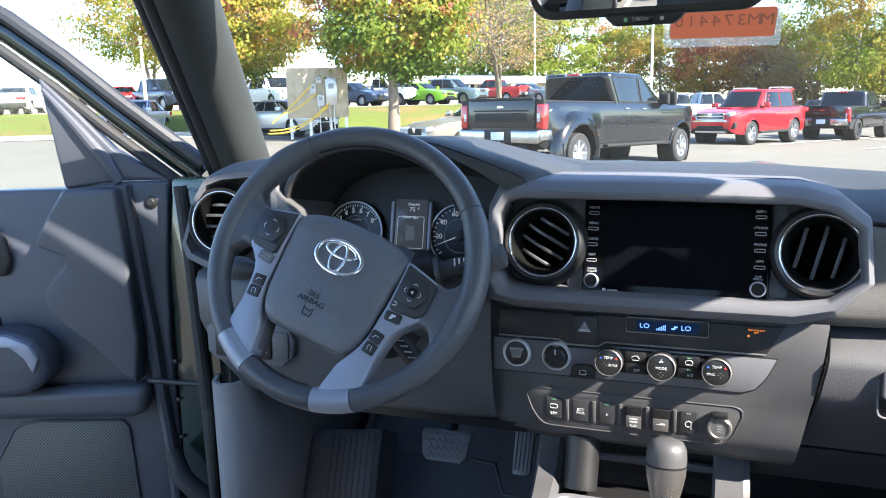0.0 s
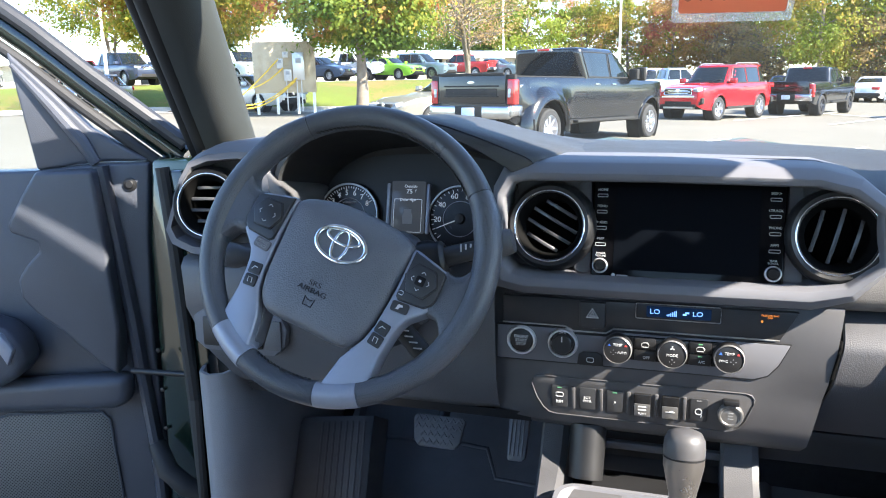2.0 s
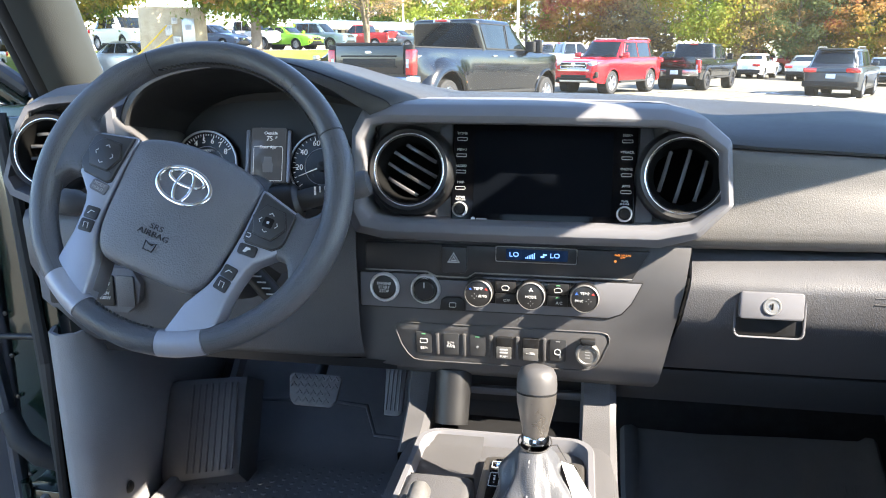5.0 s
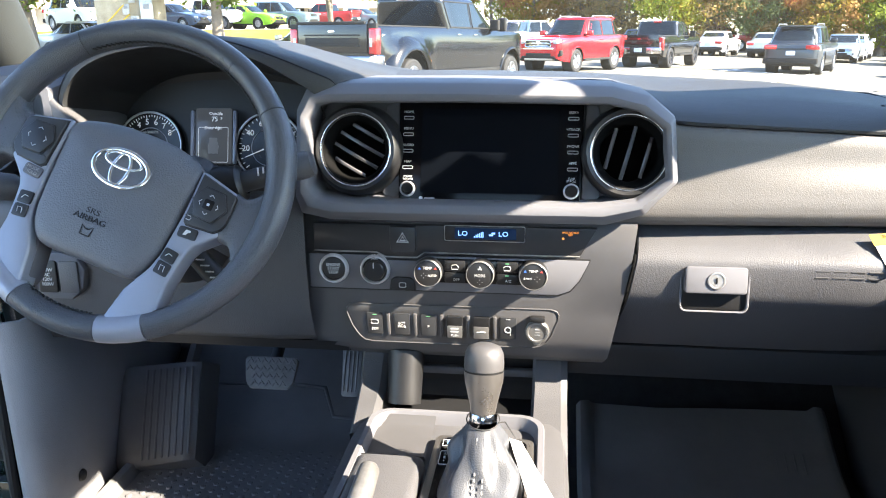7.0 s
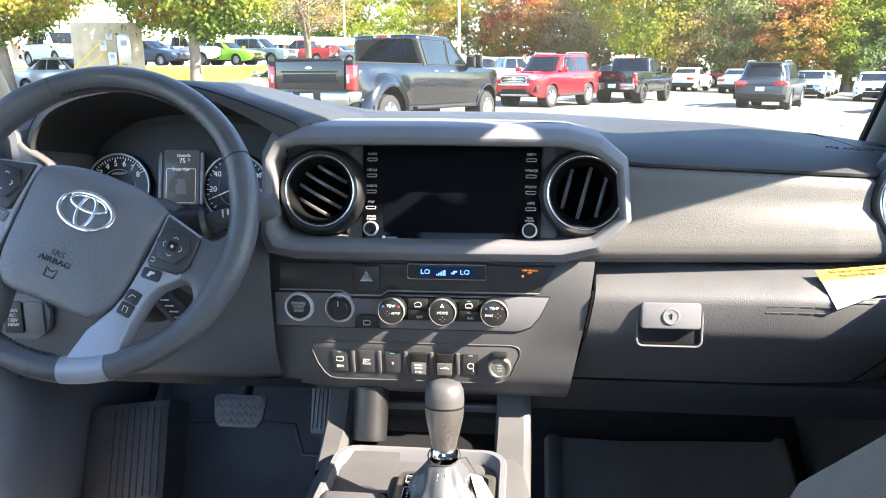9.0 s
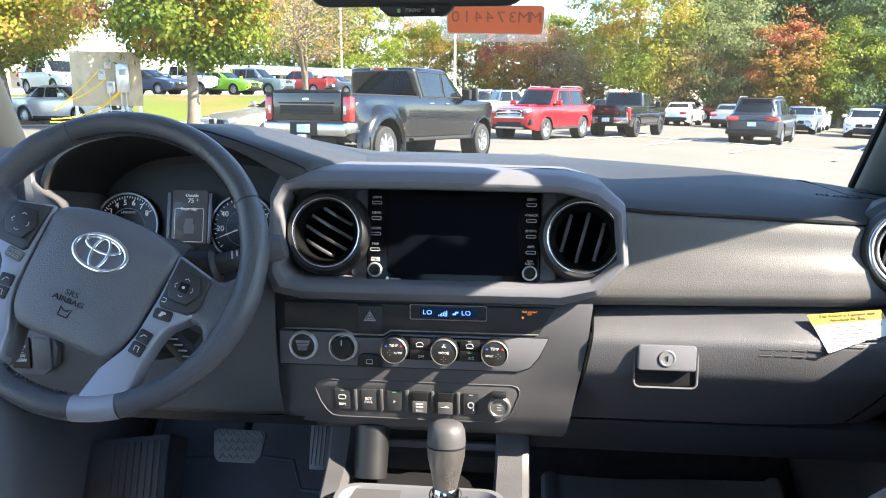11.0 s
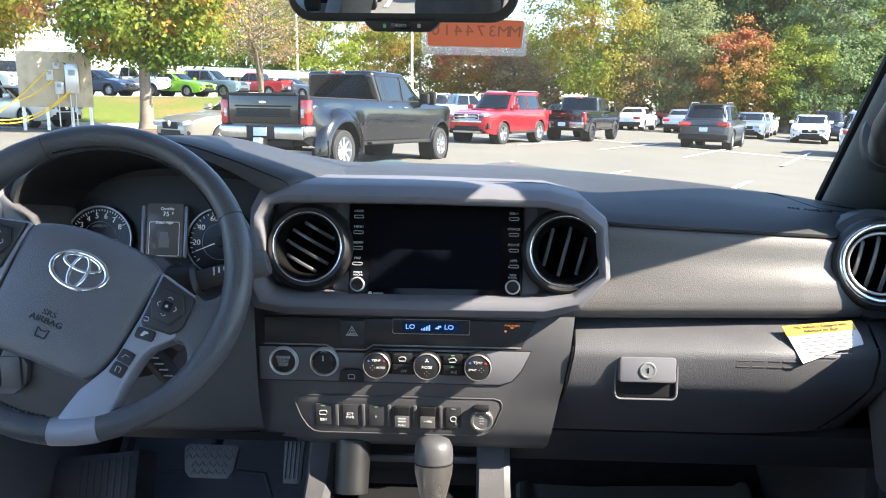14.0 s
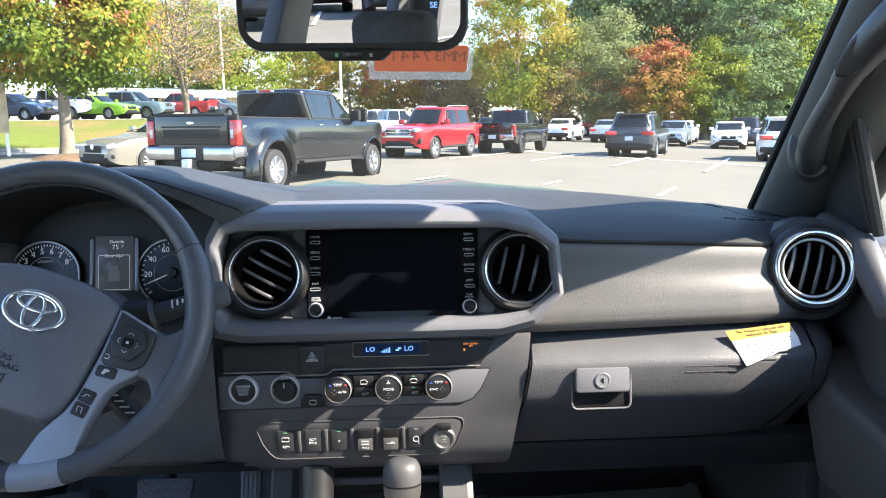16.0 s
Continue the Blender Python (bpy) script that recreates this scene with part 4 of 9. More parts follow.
def driver_side(d):
    """Instrument hood and cluster, outer vent, knee panel."""
    cx = -0.385
    # the hood: rows from the dash top forward over the ridge to the lip, then the lining back to the gauges
    far = [(-0.62, 1.29), (-0.605, 1.33), (-0.57, 1.352), (-0.52, 1.362), (-0.46, 1.368), (-0.40, 1.370), (-0.34, 1.368), (-0.27, 1.362), (-0.19, 1.352), (-0.11, 1.342), (-0.06, 1.335), (-0.05, 1.325)]
    mid = [(-0.60, 1.29), (-0.588, 1.340), (-0.555, 1.374), (-0.510, 1.392), (-0.455, 1.402), (-0.40, 1.406), (-0.35, 1.405), (-0.295, 1.396), (-0.235, 1.378), (-0.170, 1.358), (-0.135, 1.347), (-0.120, 1.338)]
    ridge = [(-0.585, 1.28), (-0.572, 1.340), (-0.540, 1.380), (-0.497, 1.400), (-0.450, 1.410), (-0.40, 1.415), (-0.358, 1.4145), (-0.315, 1.408), (-0.262, 1.392), (-0.214, 1.3745), (-0.188, 1.3645), (-0.182, 1.356)]
    lip = [(-0.575, 1.27), (-0.560, 1.330), (-0.528, 1.368), (-0.488, 1.388), (-0.446, 1.3975), (-0.40, 1.4025), (-0.360, 1.4025), (-0.320, 1.397), (-0.276, 1.3795), (-0.238, 1.356), (-0.224, 1.346), (-0.216, 1.338)]
    back = [(-0.550, 1.22), (-0.540, 1.295), (-0.515, 1.330), (-0.478, 1.350), (-0.440, 1.359), (-0.40, 1.362), (-0.360, 1.362), (-0.320, 1.359), (-0.280, 1.348), (-0.248, 1.330), (-0.232, 1.315), (-0.226, 1.22)]

    def bow(line, y, lean=0.0):
        """A smooth line over the points of a row, at depth y; lean: how much further forward its crown stands."""
        pts = [Vector((a, 0, b)) for a, b in line]
        out = []
        for i in range(len(pts) - 1):
            p0, p1, p2, p3 = pts[max(0, i - 1)], pts[i], pts[i + 1], pts[min(len(pts) - 1, i + 2)]
            for q in range(4):
                t = q / 4
                v = 0.5 * (2 * p1 + (p2 - p0) * t + (2 * p0 - 5 * p1 + 4 * p2 - p3) * t * t + (3 * p1 - p0 - 3 * p2 + p3) * t ** 3)
                out.append(Vector((v.x, y - lean * max(0.0, min(1.0, (v.z - 1.30) / 0.1)) + 0.12 * max(0.0, v.x + 0.27), v.z)))
        v = pts[-1]
        out.append(Vector((v.x, y + 0.12 * max(0.0, v.x + 0.27), v.z)))
        return out
    mix = lambda p, q, f: [(a + (c - a) * f, b + (e - b) * f) for (a, b), (c, e) in zip(p, q)]
    hd = part("instrument_hood", loft([bow(far, 0.40), bow(mid, 0.20), bow(mix(mid, ridge, 0.6), 0.08, 0.01), bow(ridge, 0.0, 0.02), bow(mix(ridge, lip, 0.45), -0.012, 0.028), bow(lip, -0.016, 0.03), bow(mix(lip, back, 0.06), -0.010, 0.03)]), PLASTIC_TOP, d, "arched hood over the instruments", 50)
    part("hood_lining", loft([bow(mix(lip, back, 0.06), -0.010, 0.03), bow(mix(lip, back, 0.4), 0.03, 0.02), bow(back, 0.104), bow([(a, b - 0.025) for a, b in back], 0.112)]), BLACK, hd, "black lining of the hood", 50)
    part("hood_seam", sweep([p + Vector((0, -0.0006, 0.0004)) for p in bow(mix(ridge, lip, 0.30), -0.009, 0.0265)], 0.0009, 5), BLACK, hd)
    # cluster face
    f = lambda a, b, e: Vector((a, e + 0.25 * (b - 1.28), b))
    part("cluster_face", prism([(cx - 0.165, 1.20), (cx + 0.185, 1.20), (cx + 0.175, 1.325), (cx + 0.125, 1.355), (cx - 0.105, 1.355), (cx - 0.165, 1.318)], f, 0.090, 0.098), BLACK, d, "black instrument cluster")
    for gx, nm in ((-0.115, "tachometer"), (0.065, "speedometer")):
        x = cx + gx
        m = face_on(x, 0.079, 1.258, 14) @ Matrix.Scale(0.91, 4)
        g = part(nm, lathe([(1e-4, 0.0), (0.052, 0.0), (0.056, 0.004), (0.056, -0.01)], m, 48), PIANO, d, "round dark gauge with white numerals")
        part("gauge_ring", lathe([(0.0535 + 0.0018 * math.cos(a), 0.004 + 0.0022 * math.sin(a)) for a in [k * math.pi / 3 for k in range(6)]], m, 56, closed=True), SATIN, g, "bright ring")
        part("inner_ring", ring(0, 0.0285, 0.0295, m, 0.0002, 0.001, 40), LEGEND_DIM, g)
        marks = ("1", "2", "3", "4", "5", "6", "7", "8") if gx < 0 else ("20", "40", "60", "80", "100", "120")
        a0, step = (187, 22) if gx < 0 else (183, 38)
        for i, s in enumerate(marks):
            a = radians(a0 - step * i)
            part("numeral", text_bm(s, 0.0128 if len(s) < 3 else 0.0105, m @ Matrix.Translation((0.0385 * math.cos(a), 0.0385 * math.sin(a), 0.0006))), GAUGE_WHITE, g)
        for i in range(4 * len(marks) + 1):
            a = radians(a0 + step - step * i / 4)
            ln = 0.0065 if i % 4 == 0 else 0.0035
            part("tick", plate([(0.0495 - ln, -0.0005), (0.0495, -0.0005), (0.0495, 0.0005), (0.0495 - ln, 0.0005)], m @ pose(0, 0, 0, 0, 0, math.degrees(a)), 0.0005, 0), GAUGE_WHITE, g)
        a = 205 if gx < 0 else 203
        part("needle", plate([(-0.008, -0.0014), (0.042, -0.0005), (0.042, 0.0005), (-0.008, 0.0014)], m @ Matrix.Translation((0, 0, 0.003)) @ pose(0, 0, 0, 0, 0, a), 0.0015, 0.0003), GAUGE_WHITE, g)
        part("needle_hub", lathe([(1e-4, 0.008), (0.0075, 0.007), (0.009, 0.0)], m, 24), BLACK, g)
        if gx < 0:
            part("lettering", text_bm("x1000RPM", 0.0058, m @ Matrix.Translation((0.0, 0.022, 0.0006))), LEGEND, g)
    m = face_on(-0.400, 0.077, 1.2735, 14) @ Matrix.Diagonal((0.92, 0.90, 1, 1))
    b = part("trip_display", plate(rounded(0.058, 0.088, 0.003), m, 0.004, 0.001), LCD, d, "dim grey trip display between the gauges")
    mm = m @ Matrix.Translation((0, 0, 0.0043))
    part("display_line", text_bm("Outside", 0.0068, mm @ Matrix.Translation((0.004, 0.035, 0))), PALE_LIT, b)
    part("display_line", text_bm("75", 0.0105, mm @ Matrix.Translation((0.002, 0.0262, 0))), PALE_LIT, b)
    part("display_line", text_bm("F", 0.006, mm @ Matrix.Translation((0.013, 0.0275, 0))), PALE_LIT, b)
    part("display_line", text_bm("Door Ajar", 0.0068, mm @ Matrix.Translation((0.0, 0.0125, 0))), PALE_LIT, b)
    part("display_frame", sweep([mm @ Vector((p, q - 0.014, 0)) for p, q in rounded(0.048, 0.055, 0.002, 3)], 0.0004, 4, closed=True), PALE_LIT, b)
    part("truck_mark", plate([(-0.008, -0.016), (0.008, -0.016), (0.009, -0.004), (0.007, 0.002), (0.006, 0.009), (-0.006, 0.009), (-0.007, 0.002), (-0.009, -0.004)], mm @ Matrix.Translation((0, -0.012, 0)), 0.0002, 0), mat("dim_mark", (0.1, 0.11, 0.12), 0.4, emit=(0.5, 0.55, 0.65, 0.015)), b)
    for sx in (-1, 1):
        part("display_bar", plate(rounded(0.006, 0.084, 0.002, 3), m @ Matrix.Translation((sx * 0.0345, -0.002, 0)), 0.005, 0.0015), SILVER, d)
    # sloped ledge left of the cluster
    part("cluster_ledge", prism([(-0.585, 1.225), (-0.545, 1.235), (-0.540, 1.305), (-0.585, 1.345)], lambda a, b, e: Vector((a, e - (a + 0.565) * 0.2, b)), -0.03, 0.12, 0.006, 3), PLASTIC, d, "", 40)
    # frame round the outer vent
    outer = [(-0.683, 1.374), (-0.626, 1.380), (-0.580, 1.380), (-0.562, 1.360), (-0.556, 1.280), (-0.556, 1.208), (-0.575, 1.197), (-0.650, 1.194), (-0.715, 1.198), (-0.755, 1.214), (-0.766, 1.240), (-0.735, 1.330), (-0.716, 1.360)]
    inner = [(-0.674, 1.349), (-0.630, 1.353), (-0.600, 1.351), (-0.590, 1.335), (-0.587, 1.280), (-0.587, 1.236), (-0.600, 1.226), (-0.650, 1.223), (-0.706, 1.226), (-0.733, 1.236), (-0.742, 1.252), (-0.718, 1.318), (-0.702, 1.340)]
    part("outer_frame", hoop(outer, inner, (0.12, 0.028, 0.004, -0.031, -0.031, -0.018, 0.045), 0.08), TRIM, d, "satin grey frame round the outer vent", 22)
    part("frame_backing", backing([(-0.665 + (a + 0.665) * 1.05, 1.288 + (b - 1.288) * 1.05) for a, b in inner], ((-0.684, 1.284, 0.052),), 0.012, 0.15, 1.28), PLASTIC, d)
    vent(d, -0.684, -0.014, 1.284, 0.0475, 10, 8, 0)
    # knee panel under the wheel
    prof = [(0.03, 1.205), (-0.012, 1.198), (-0.022, 1.185), (-0.022, 1.12), (-0.016, 1.05), (0.0, 1.005), (0.012, 0.992), (0.05, 0.985), (0.2, 0.99)]
    rows = []
    for i in range(25):
        s = i / 24
        row = []
        for y, z in prof:
            xl = lerp([(0.985, -0.67), (1.05, -0.715), (1.12, -0.745), (1.2, -0.748)], z)
            x = xl + (-0.245 - xl) * s
            row.append(Vector((x, y + 0.10 * max(0, 0.12 - s) ** 1.2 + 0.006 * max(0, s - 0.9) * 10, z)))
        rows.append(row)
    part("knee_panel", loft(rows), PLASTIC, d, "dark plastic knee panel under the wheel", 45)
    pts = [(-0.722, 1.112), (-0.722, 1.072), (-0.705, 1.058), (-0.585, 1.056), (-0.566, 1.072), (-0.560, 1.10), (-0.572, 1.124), (-0.70, 1.126)]
    sp = part("switch_plate", prism(pts, lambda a, b, e: Vector((a, e, b)), -0.030, -0.01, 0.003), TRIM, d, "grey switch plate left of the wheel")
    for x, s in ((-0.690, ""), (-0.652, "OFF"), (-0.615, "400W\nAC\n120V\n100W"), (-0.583, "")):
        b = part("switch", plate(rounded(0.028, 0.046, 0.003), face_on(x, -0.030, 1.090, 3), 0.004, 0.0014), BLACK if x < -0.6 else PLASTIC, sp, "black switch")
        if s:
            part("lettering", text_bm(s, 0.0072, face_on(x, -0.0345, 1.090, 3)), LEGEND, b)
    part("lower_grille", join(*[box((-0.268, -0.006, 1.085 + 0.0075 * k), (0.014, 0.004, 0.003), 0.0008) for k in range(5)]), BLACK, d)
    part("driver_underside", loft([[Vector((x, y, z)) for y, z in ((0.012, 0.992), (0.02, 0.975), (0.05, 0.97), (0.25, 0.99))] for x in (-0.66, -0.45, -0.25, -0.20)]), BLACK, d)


# ---- steering wheel ----
def smooth_ring(pts, n=4):
    """A closed smooth line through points of (x, y)."""
    fine = []
    for i in range(len(pts)):
        p0, p1, p2, p3 = [Vector(pts[(i + k) % len(pts)]) for k in (-1, 0, 1, 2)]
        for q in range(n):
            t = q / n
            fine.append(0.5 * (2 * p1 + (p2 - p0) * t + (2 * p0 - 5 * p1 + 4 * p2 - p3) * t * t + (3 * p1 - p0 - 3 * p2 + p3) * t ** 3))
    return fine


def steering_wheel():
    S = face_on(-0.3814, -0.1927, 1.2681, 28.2, 6.0)
    W = S @ pose(0, 0, 0, 0, 0, -22)
    w = thing("steering_wheel", (0, 0, 0), "black leather steering wheel with satin silver lower spokes, turned a little", "steering wheel", m=S @ Matrix.Translation((0, 0, -0.1)))
    R = 0.1685

    def arc(a0, a1, n):
        out, rad = [], []
        for i in range(n + 1):
            a = a0 + (a1 - a0) * i / n
            grip = math.exp(-(((a + 180) % 360 - 180 - 8) / 26) ** 4) + math.exp(-((a - 172) / 26) ** 4)
            thumb = math.exp(-(((a + 180) % 360 - 180 - 33) / 8) ** 2) + math.exp(-((a - 147) / 8) ** 2)
            rad.append(0.0146 + 0.0016 * grip + 0.0016 * thumb)
            rr = R + 0.0012 * (1 - grip)
            out.append(W @ Vector((rr * math.cos(radians(a)), rr * math.sin(radians(a)), 0)))
        return out, rad
    up = (W.to_3x3() @ Vector((0, 0, 1)))[:]
    for a0, a1, mt, lb in ((46, 134, LEATHER, "smooth leather rim top"), (134.5, 236.5, PERF, "perforated leather grip"), (253.5, 286.5, LEATHER, "smooth leather lower rim"), (303.5, 405.5, PERF, "perforated leather grip")):
        p, r = arc(a0, a1, 44)
        part("rim", sweep(p, r, 20, flat=1.14, up=up), mt, w, lb, 80)
    for a in (45.8, 134.2):
        p, r = arc(a - 0.5, a + 0.5, 3)
        part("rim_seam", sweep(p, [q * 0.94 for q in r], 18, flat=1.14, up=up), BLACK, w)
    # stitches along the inner side
    for a0, a1, n in ((48, 132, 44), (256, 284, 15)):
        sts = []
        for i in range(n):
            a = radians(a0 + (a1 - a0) * i / n)
            q = R - 0.0132
            c = Vector((q * math.cos(a), q * math.sin(a), 0.0035))
            e = c + Vector((-math.sin(a) * 0.0042, math.cos(a) * 0.0042, 0.004))
            sts.append(rod(W @ c, W @ e, 0.0012, n=6))
        part("stitching", join(*sts), RUBBER, w)
    # airbag pad: a domed cushion with a soft shoulder
    right = [(0.032, 0.0495), (0.060, 0.043), (0.0765, 0.0345), (0.0805, 0.024), (0.0795, 0.004), (0.0778, -0.0175), (0.0755, -0.047), (0.0725, -0.072), (0.0665, -0.090), (0.056, -0.1015), (0.042, -0.1055)]
    pts = [(0.0, 0.0510)] + right + [(0.0, -0.1050)] + [(-x, y) for x, y in right[::-1]]
    fine = smooth_ring(pts)
    c = Vector((0, -0.024))
    rows = []
    for f, h in ((0.93, -0.050), (0.975, -0.020), (0.995, -0.004), (1.0, 0.002), (0.99, 0.0075), (0.965, 0.0115), (0.92, 0.0140), (0.84, 0.0160), (0.70, 0.0178), (0.50, 0.0192), (0.28, 0.0200), (0.10, 0.0203), (0.0001, 0.0204)):
        rows.append([W @ Vector((c.x + (p.x - c.x) * f, c.y + (p.y - c.y) * f, h - 0.010 * max(0.0, (c.y + (p.y - c.y) * f - 0.012) / 0.04) ** 2 * (1 if h > 0 else 0))) for p in fine])
    pad = part("airbag_pad", loft(rows, closed=True), PADMAT, w, "grained dark airbag pad", 60)
    part("moulded_lettering", text_bm("SRS\nAIRBAG", 0.0088, W @ Matrix.Translation((-0.006, -0.0575, 0.0197)), 0.0005, stretch=1.25), LEGEND_DARK, pad)
    part("moulded_mark", sweep([W @ Vector((a - 0.0045, b - 0.0745, 0.0187)) for a, b in ((-0.0065, 0.005), (-0.002, 0.002), (0.002, 0.002), (0.0065, 0.005), (0.0055, -0.005), (-0.0055, -0.005))], 0.0008, 5, closed=True), LEGEND_DARK, pad)
    # emblem of three ovals, standing on a shallow dark base
    zc = 0.0208
    part("emblem_base", lathe([(1e-4, 0.0008), (0.0315, 0.0004), (0.0320, -0.003)], W @ Matrix.Translation((0, 0.0005, zc - 0.0012)) @ Matrix.Diagonal((1, 0.63, 1, 1)), 48), PADMAT, pad, "dark emblem base")
    for a, b, oy, r in ((0.0318, 0.0198, 0, 0.0026), (0.0095, 0.0180, -0.001, 0.0020), (0.0212, 0.0082, 0.0085, 0.0020)):
        part("emblem_oval", sweep([W @ Vector((a * math.cos(t), 0.0005 + oy + b * math.sin(t), zc)) for t in [k * math.pi / 24 for k in range(48)]], r, 10, closed=True, flat=0.9, up=up), CHROME, pad, "chrome oval of the emblem")
    # hub, leather tongues and silver spokes
    part("hub", lathe([(0.074, -0.020), (0.070, -0.045), (0.050, -0.085), (1e-4, -0.085)], W @ Matrix.Translation((0, -0.02, 0)), 32), BLACK, w, "black hub behind the pad")
    for sx in (-1, 1):
        tongue = [(0.120, 0.0215), (0.134, 0.0225), (0.1445, 0.0285), (0.1515, 0.0400), (0.1555, 0.0540), (0.166, 0.048), (0.1705, 0.0), (0.1650, -0.056), (0.1540, -0.0660), (0.1505, -0.0540), (0.1450, -0.0420), (0.136, -0.0320), (0.120, -0.0270)]
        rows = []
        for f, h in ((0.93, -0.016), (0.985, -0.011), (1.0, -0.003), (0.985, 0.004), (0.94, 0.0085), (0.86, 0.0105), (0.5, 0.0115), (0.01, 0.0115)):
            rows.append([W @ Vector((sx * (0.147 + (a - 0.147) * f), -0.004 + (b + 0.004) * f, h)) for a, b in smooth_ring(tongue, 3)])
        part("rim_tongue", loft(rows, closed=True), PERF, w, "perforated leather tongue beside the spoke", 70)
        frame_o = [(0.079, 0.0325), (0.086, 0.0322), (0.1255, 0.0225), (0.1315, 0.0185), (0.1325, -0.0190), (0.1290, -0.0255), (0.1180, -0.0355), (0.1070, -0.0465), (0.1025, -0.0560), (0.0995, -0.0720), (0.0975, -0.0930), (0.0985, -0.1150), (0.0990, -0.1380), (0.0985, -0.1535), (0.0740, -0.1660), (0.0475, -0.1740), (0.0500, -0.1480), (0.0565, -0.1150), (0.0665, -0.0950), (0.0715, -0.0850), (0.0765, -0.0660), (0.0785, -0.0400), (0.0800, -0.0175)]
        part("silver_spoke", plate([(sx * a, b) for a, b in frame_o], W @ Matrix.Translation((0, 0, -0.020)), 0.0305, 0.0035, 3), SILVER, w, "satin silver lower spoke")
        web = [(0.060, -0.092), (0.0735, -0.082), (0.072, -0.112), (0.066, -0.140), (0.055, -0.152), (0.050, -0.140)]
        part("spoke_wall", plate([(sx * a, b) for a, b in web], W @ Matrix.Translation((0, 0, -0.032)), 0.030, 0.004, 2), TRIM, w, "grey side wall of the spoke")
        aa = 245.0 if sx < 0 else 295.0
        p, r = arc(aa - 8.3, aa + 8.3, 8)
        part("silver_sleeve", sweep(p, [q * 1.03 for q in r], 20, flat=1.14, up=up), SILVER, w, "satin silver rim sleeve", 80)
        pod_o = [(0.0835, 0.0292), (0.1245, 0.0195), (0.1280, 0.0160), (0.1290, -0.0130), (0.1265, -0.0200), (0.1195, -0.0262), (0.0890, -0.0285), (0.0845, -0.0250)]
        part("pod_gap", plate([(sx * (0.106 + (a - 0.106) * 1.025), 0.0 + b * 1.03) for a, b in pod_o], W @ Matrix.Translation((0, 0, 0.0100)), 0.0012, 0.0004), BLACK, w)
        pod = part("button_pod", plate([(sx * a, b) for a, b in pod_o], W @ Matrix.Translation((0, 0, 0.0095)), 0.0050, 0.0016, 3), BUTTON, w, "dark satin button pod")
        hx, hy = (0.1045, -0.0005)
        hexa = [(0.0205, 0.0), (0.0115, 0.0165), (-0.0105, 0.0175), (-0.0195, 0.0015), (-0.0115, -0.0165), (0.0105, -0.0170)]
        part("pad_groove", plate([(sx * a * 1.08, b * 1.08) for a, b in hexa], W @ Matrix.Translation((sx * hx, hy, 0.0143)), 0.0006, 0.0002), LEGEND_DARK, pod)
        part("button_pad", plate([(sx * a, b) for a, b in hexa], W @ Matrix.Translation((sx * hx, hy, 0.0140)), 0.0038, 0.0014, 3), BLACKTRIM, pod, "six-sided button pad")
        for k in range(4):
            part("arrow", sweep([W @ Matrix.Translation((sx * hx, hy, 0.0180)) @ pose(0, 0, 0, 0, 0, 90 * k) @ Vector(q) for q in ((-0.0028, 0.0090, 0), (0, 0.0112, 0), (0.0028, 0.0090, 0))], 0.0005, 4), LEGEND, pod)
        if sx > 0:
            part("centre_button", plate(rounded(0.0110, 0.0110, 0.0014, 3), W @ Matrix.Translation((hx, hy, 0.0178)), 0.0014, 0.0005), PIANO, pod)
            part("centre_mark", plate(rounded(0.0030, 0.0030, 0.0006, 3), W @ Matrix.Translation((hx, hy, 0.0193)), 0.0002, 0), LEGEND, pod)
            part("back_mark", sweep([W @ Vector((0.0865 + a, -0.0205 + b, 0.0147)) for a, b in ((0.0, 0.0022), (0.0045, 0.0022), (0.0055, 0.0), (0.0045, -0.0022), (0.0005, -0.0022))], 0.0005, 4), LEGEND, pod)
        sl = box((0, 0, 0), (0.016, 0.0007, 0.0012), 0.0002, 1)
        sl.transform(W @ Matrix.Translation((sx * 0.092, -0.0155, 0.0146)) @ pose(0, 0, 0, 0, 0, sx * 25))
        part("pod_split", sl, LEGEND_DARK, pod)
        bt = W @ Matrix.Translation((sx * 0.0945, -0.0360, 0.0080)) @ pose(0, 0, 0, 0, 0, sx * 4)
        b = part("spoke_button", plate(rounded(0.0215, 0.0125, 0.003), bt, 0.0050, 0.0015), BUTTON if sx > 0 else TRIM, w, "small button on the spoke")
        if sx > 0:
            part("symbol", plate([(-0.004, -0.003), (-0.001, -0.003), (0.001, 0.0), (0.004, 0.001), (0.003, 0.003), (-0.002, 0.003)], bt @ Matrix.Translation((0, 0, 0.0052)), 0.0003, 0), LEGEND, b)
        else:
            part("lettering", text_bm("MODE\nHOLD", 0.0052, bt @ Matrix.Translation((0, 0, 0.0052))), LEGEND_DIM, b)
        for k in range(2):
            rt = W @ Matrix.Translation((sx * (0.0873 - 0.0012 * k), -0.0655 - 0.0150 * k, 0.0090)) @ pose(0, 0, 0, 0, 0, sx * -6)
            b = part("rocker_button", plate(rounded(0.0160, 0.0142, 0.0022), rt, 0.0038, 0.0012), BUTTON, w, "black rocker on the silver spoke")
            part("symbol", sweep([rt @ Vector((a, q, 0.0040)) for a, q in (((-0.0035, -0.002), (-0.001, 0.002), (0.0035, 0.0012)) if k == 0 else ((-0.002, -0.003), (-0.003, 0.003), (0.002, 0.003), (0.003, -0.003)))], 0.0005, 4), LEGEND, b)
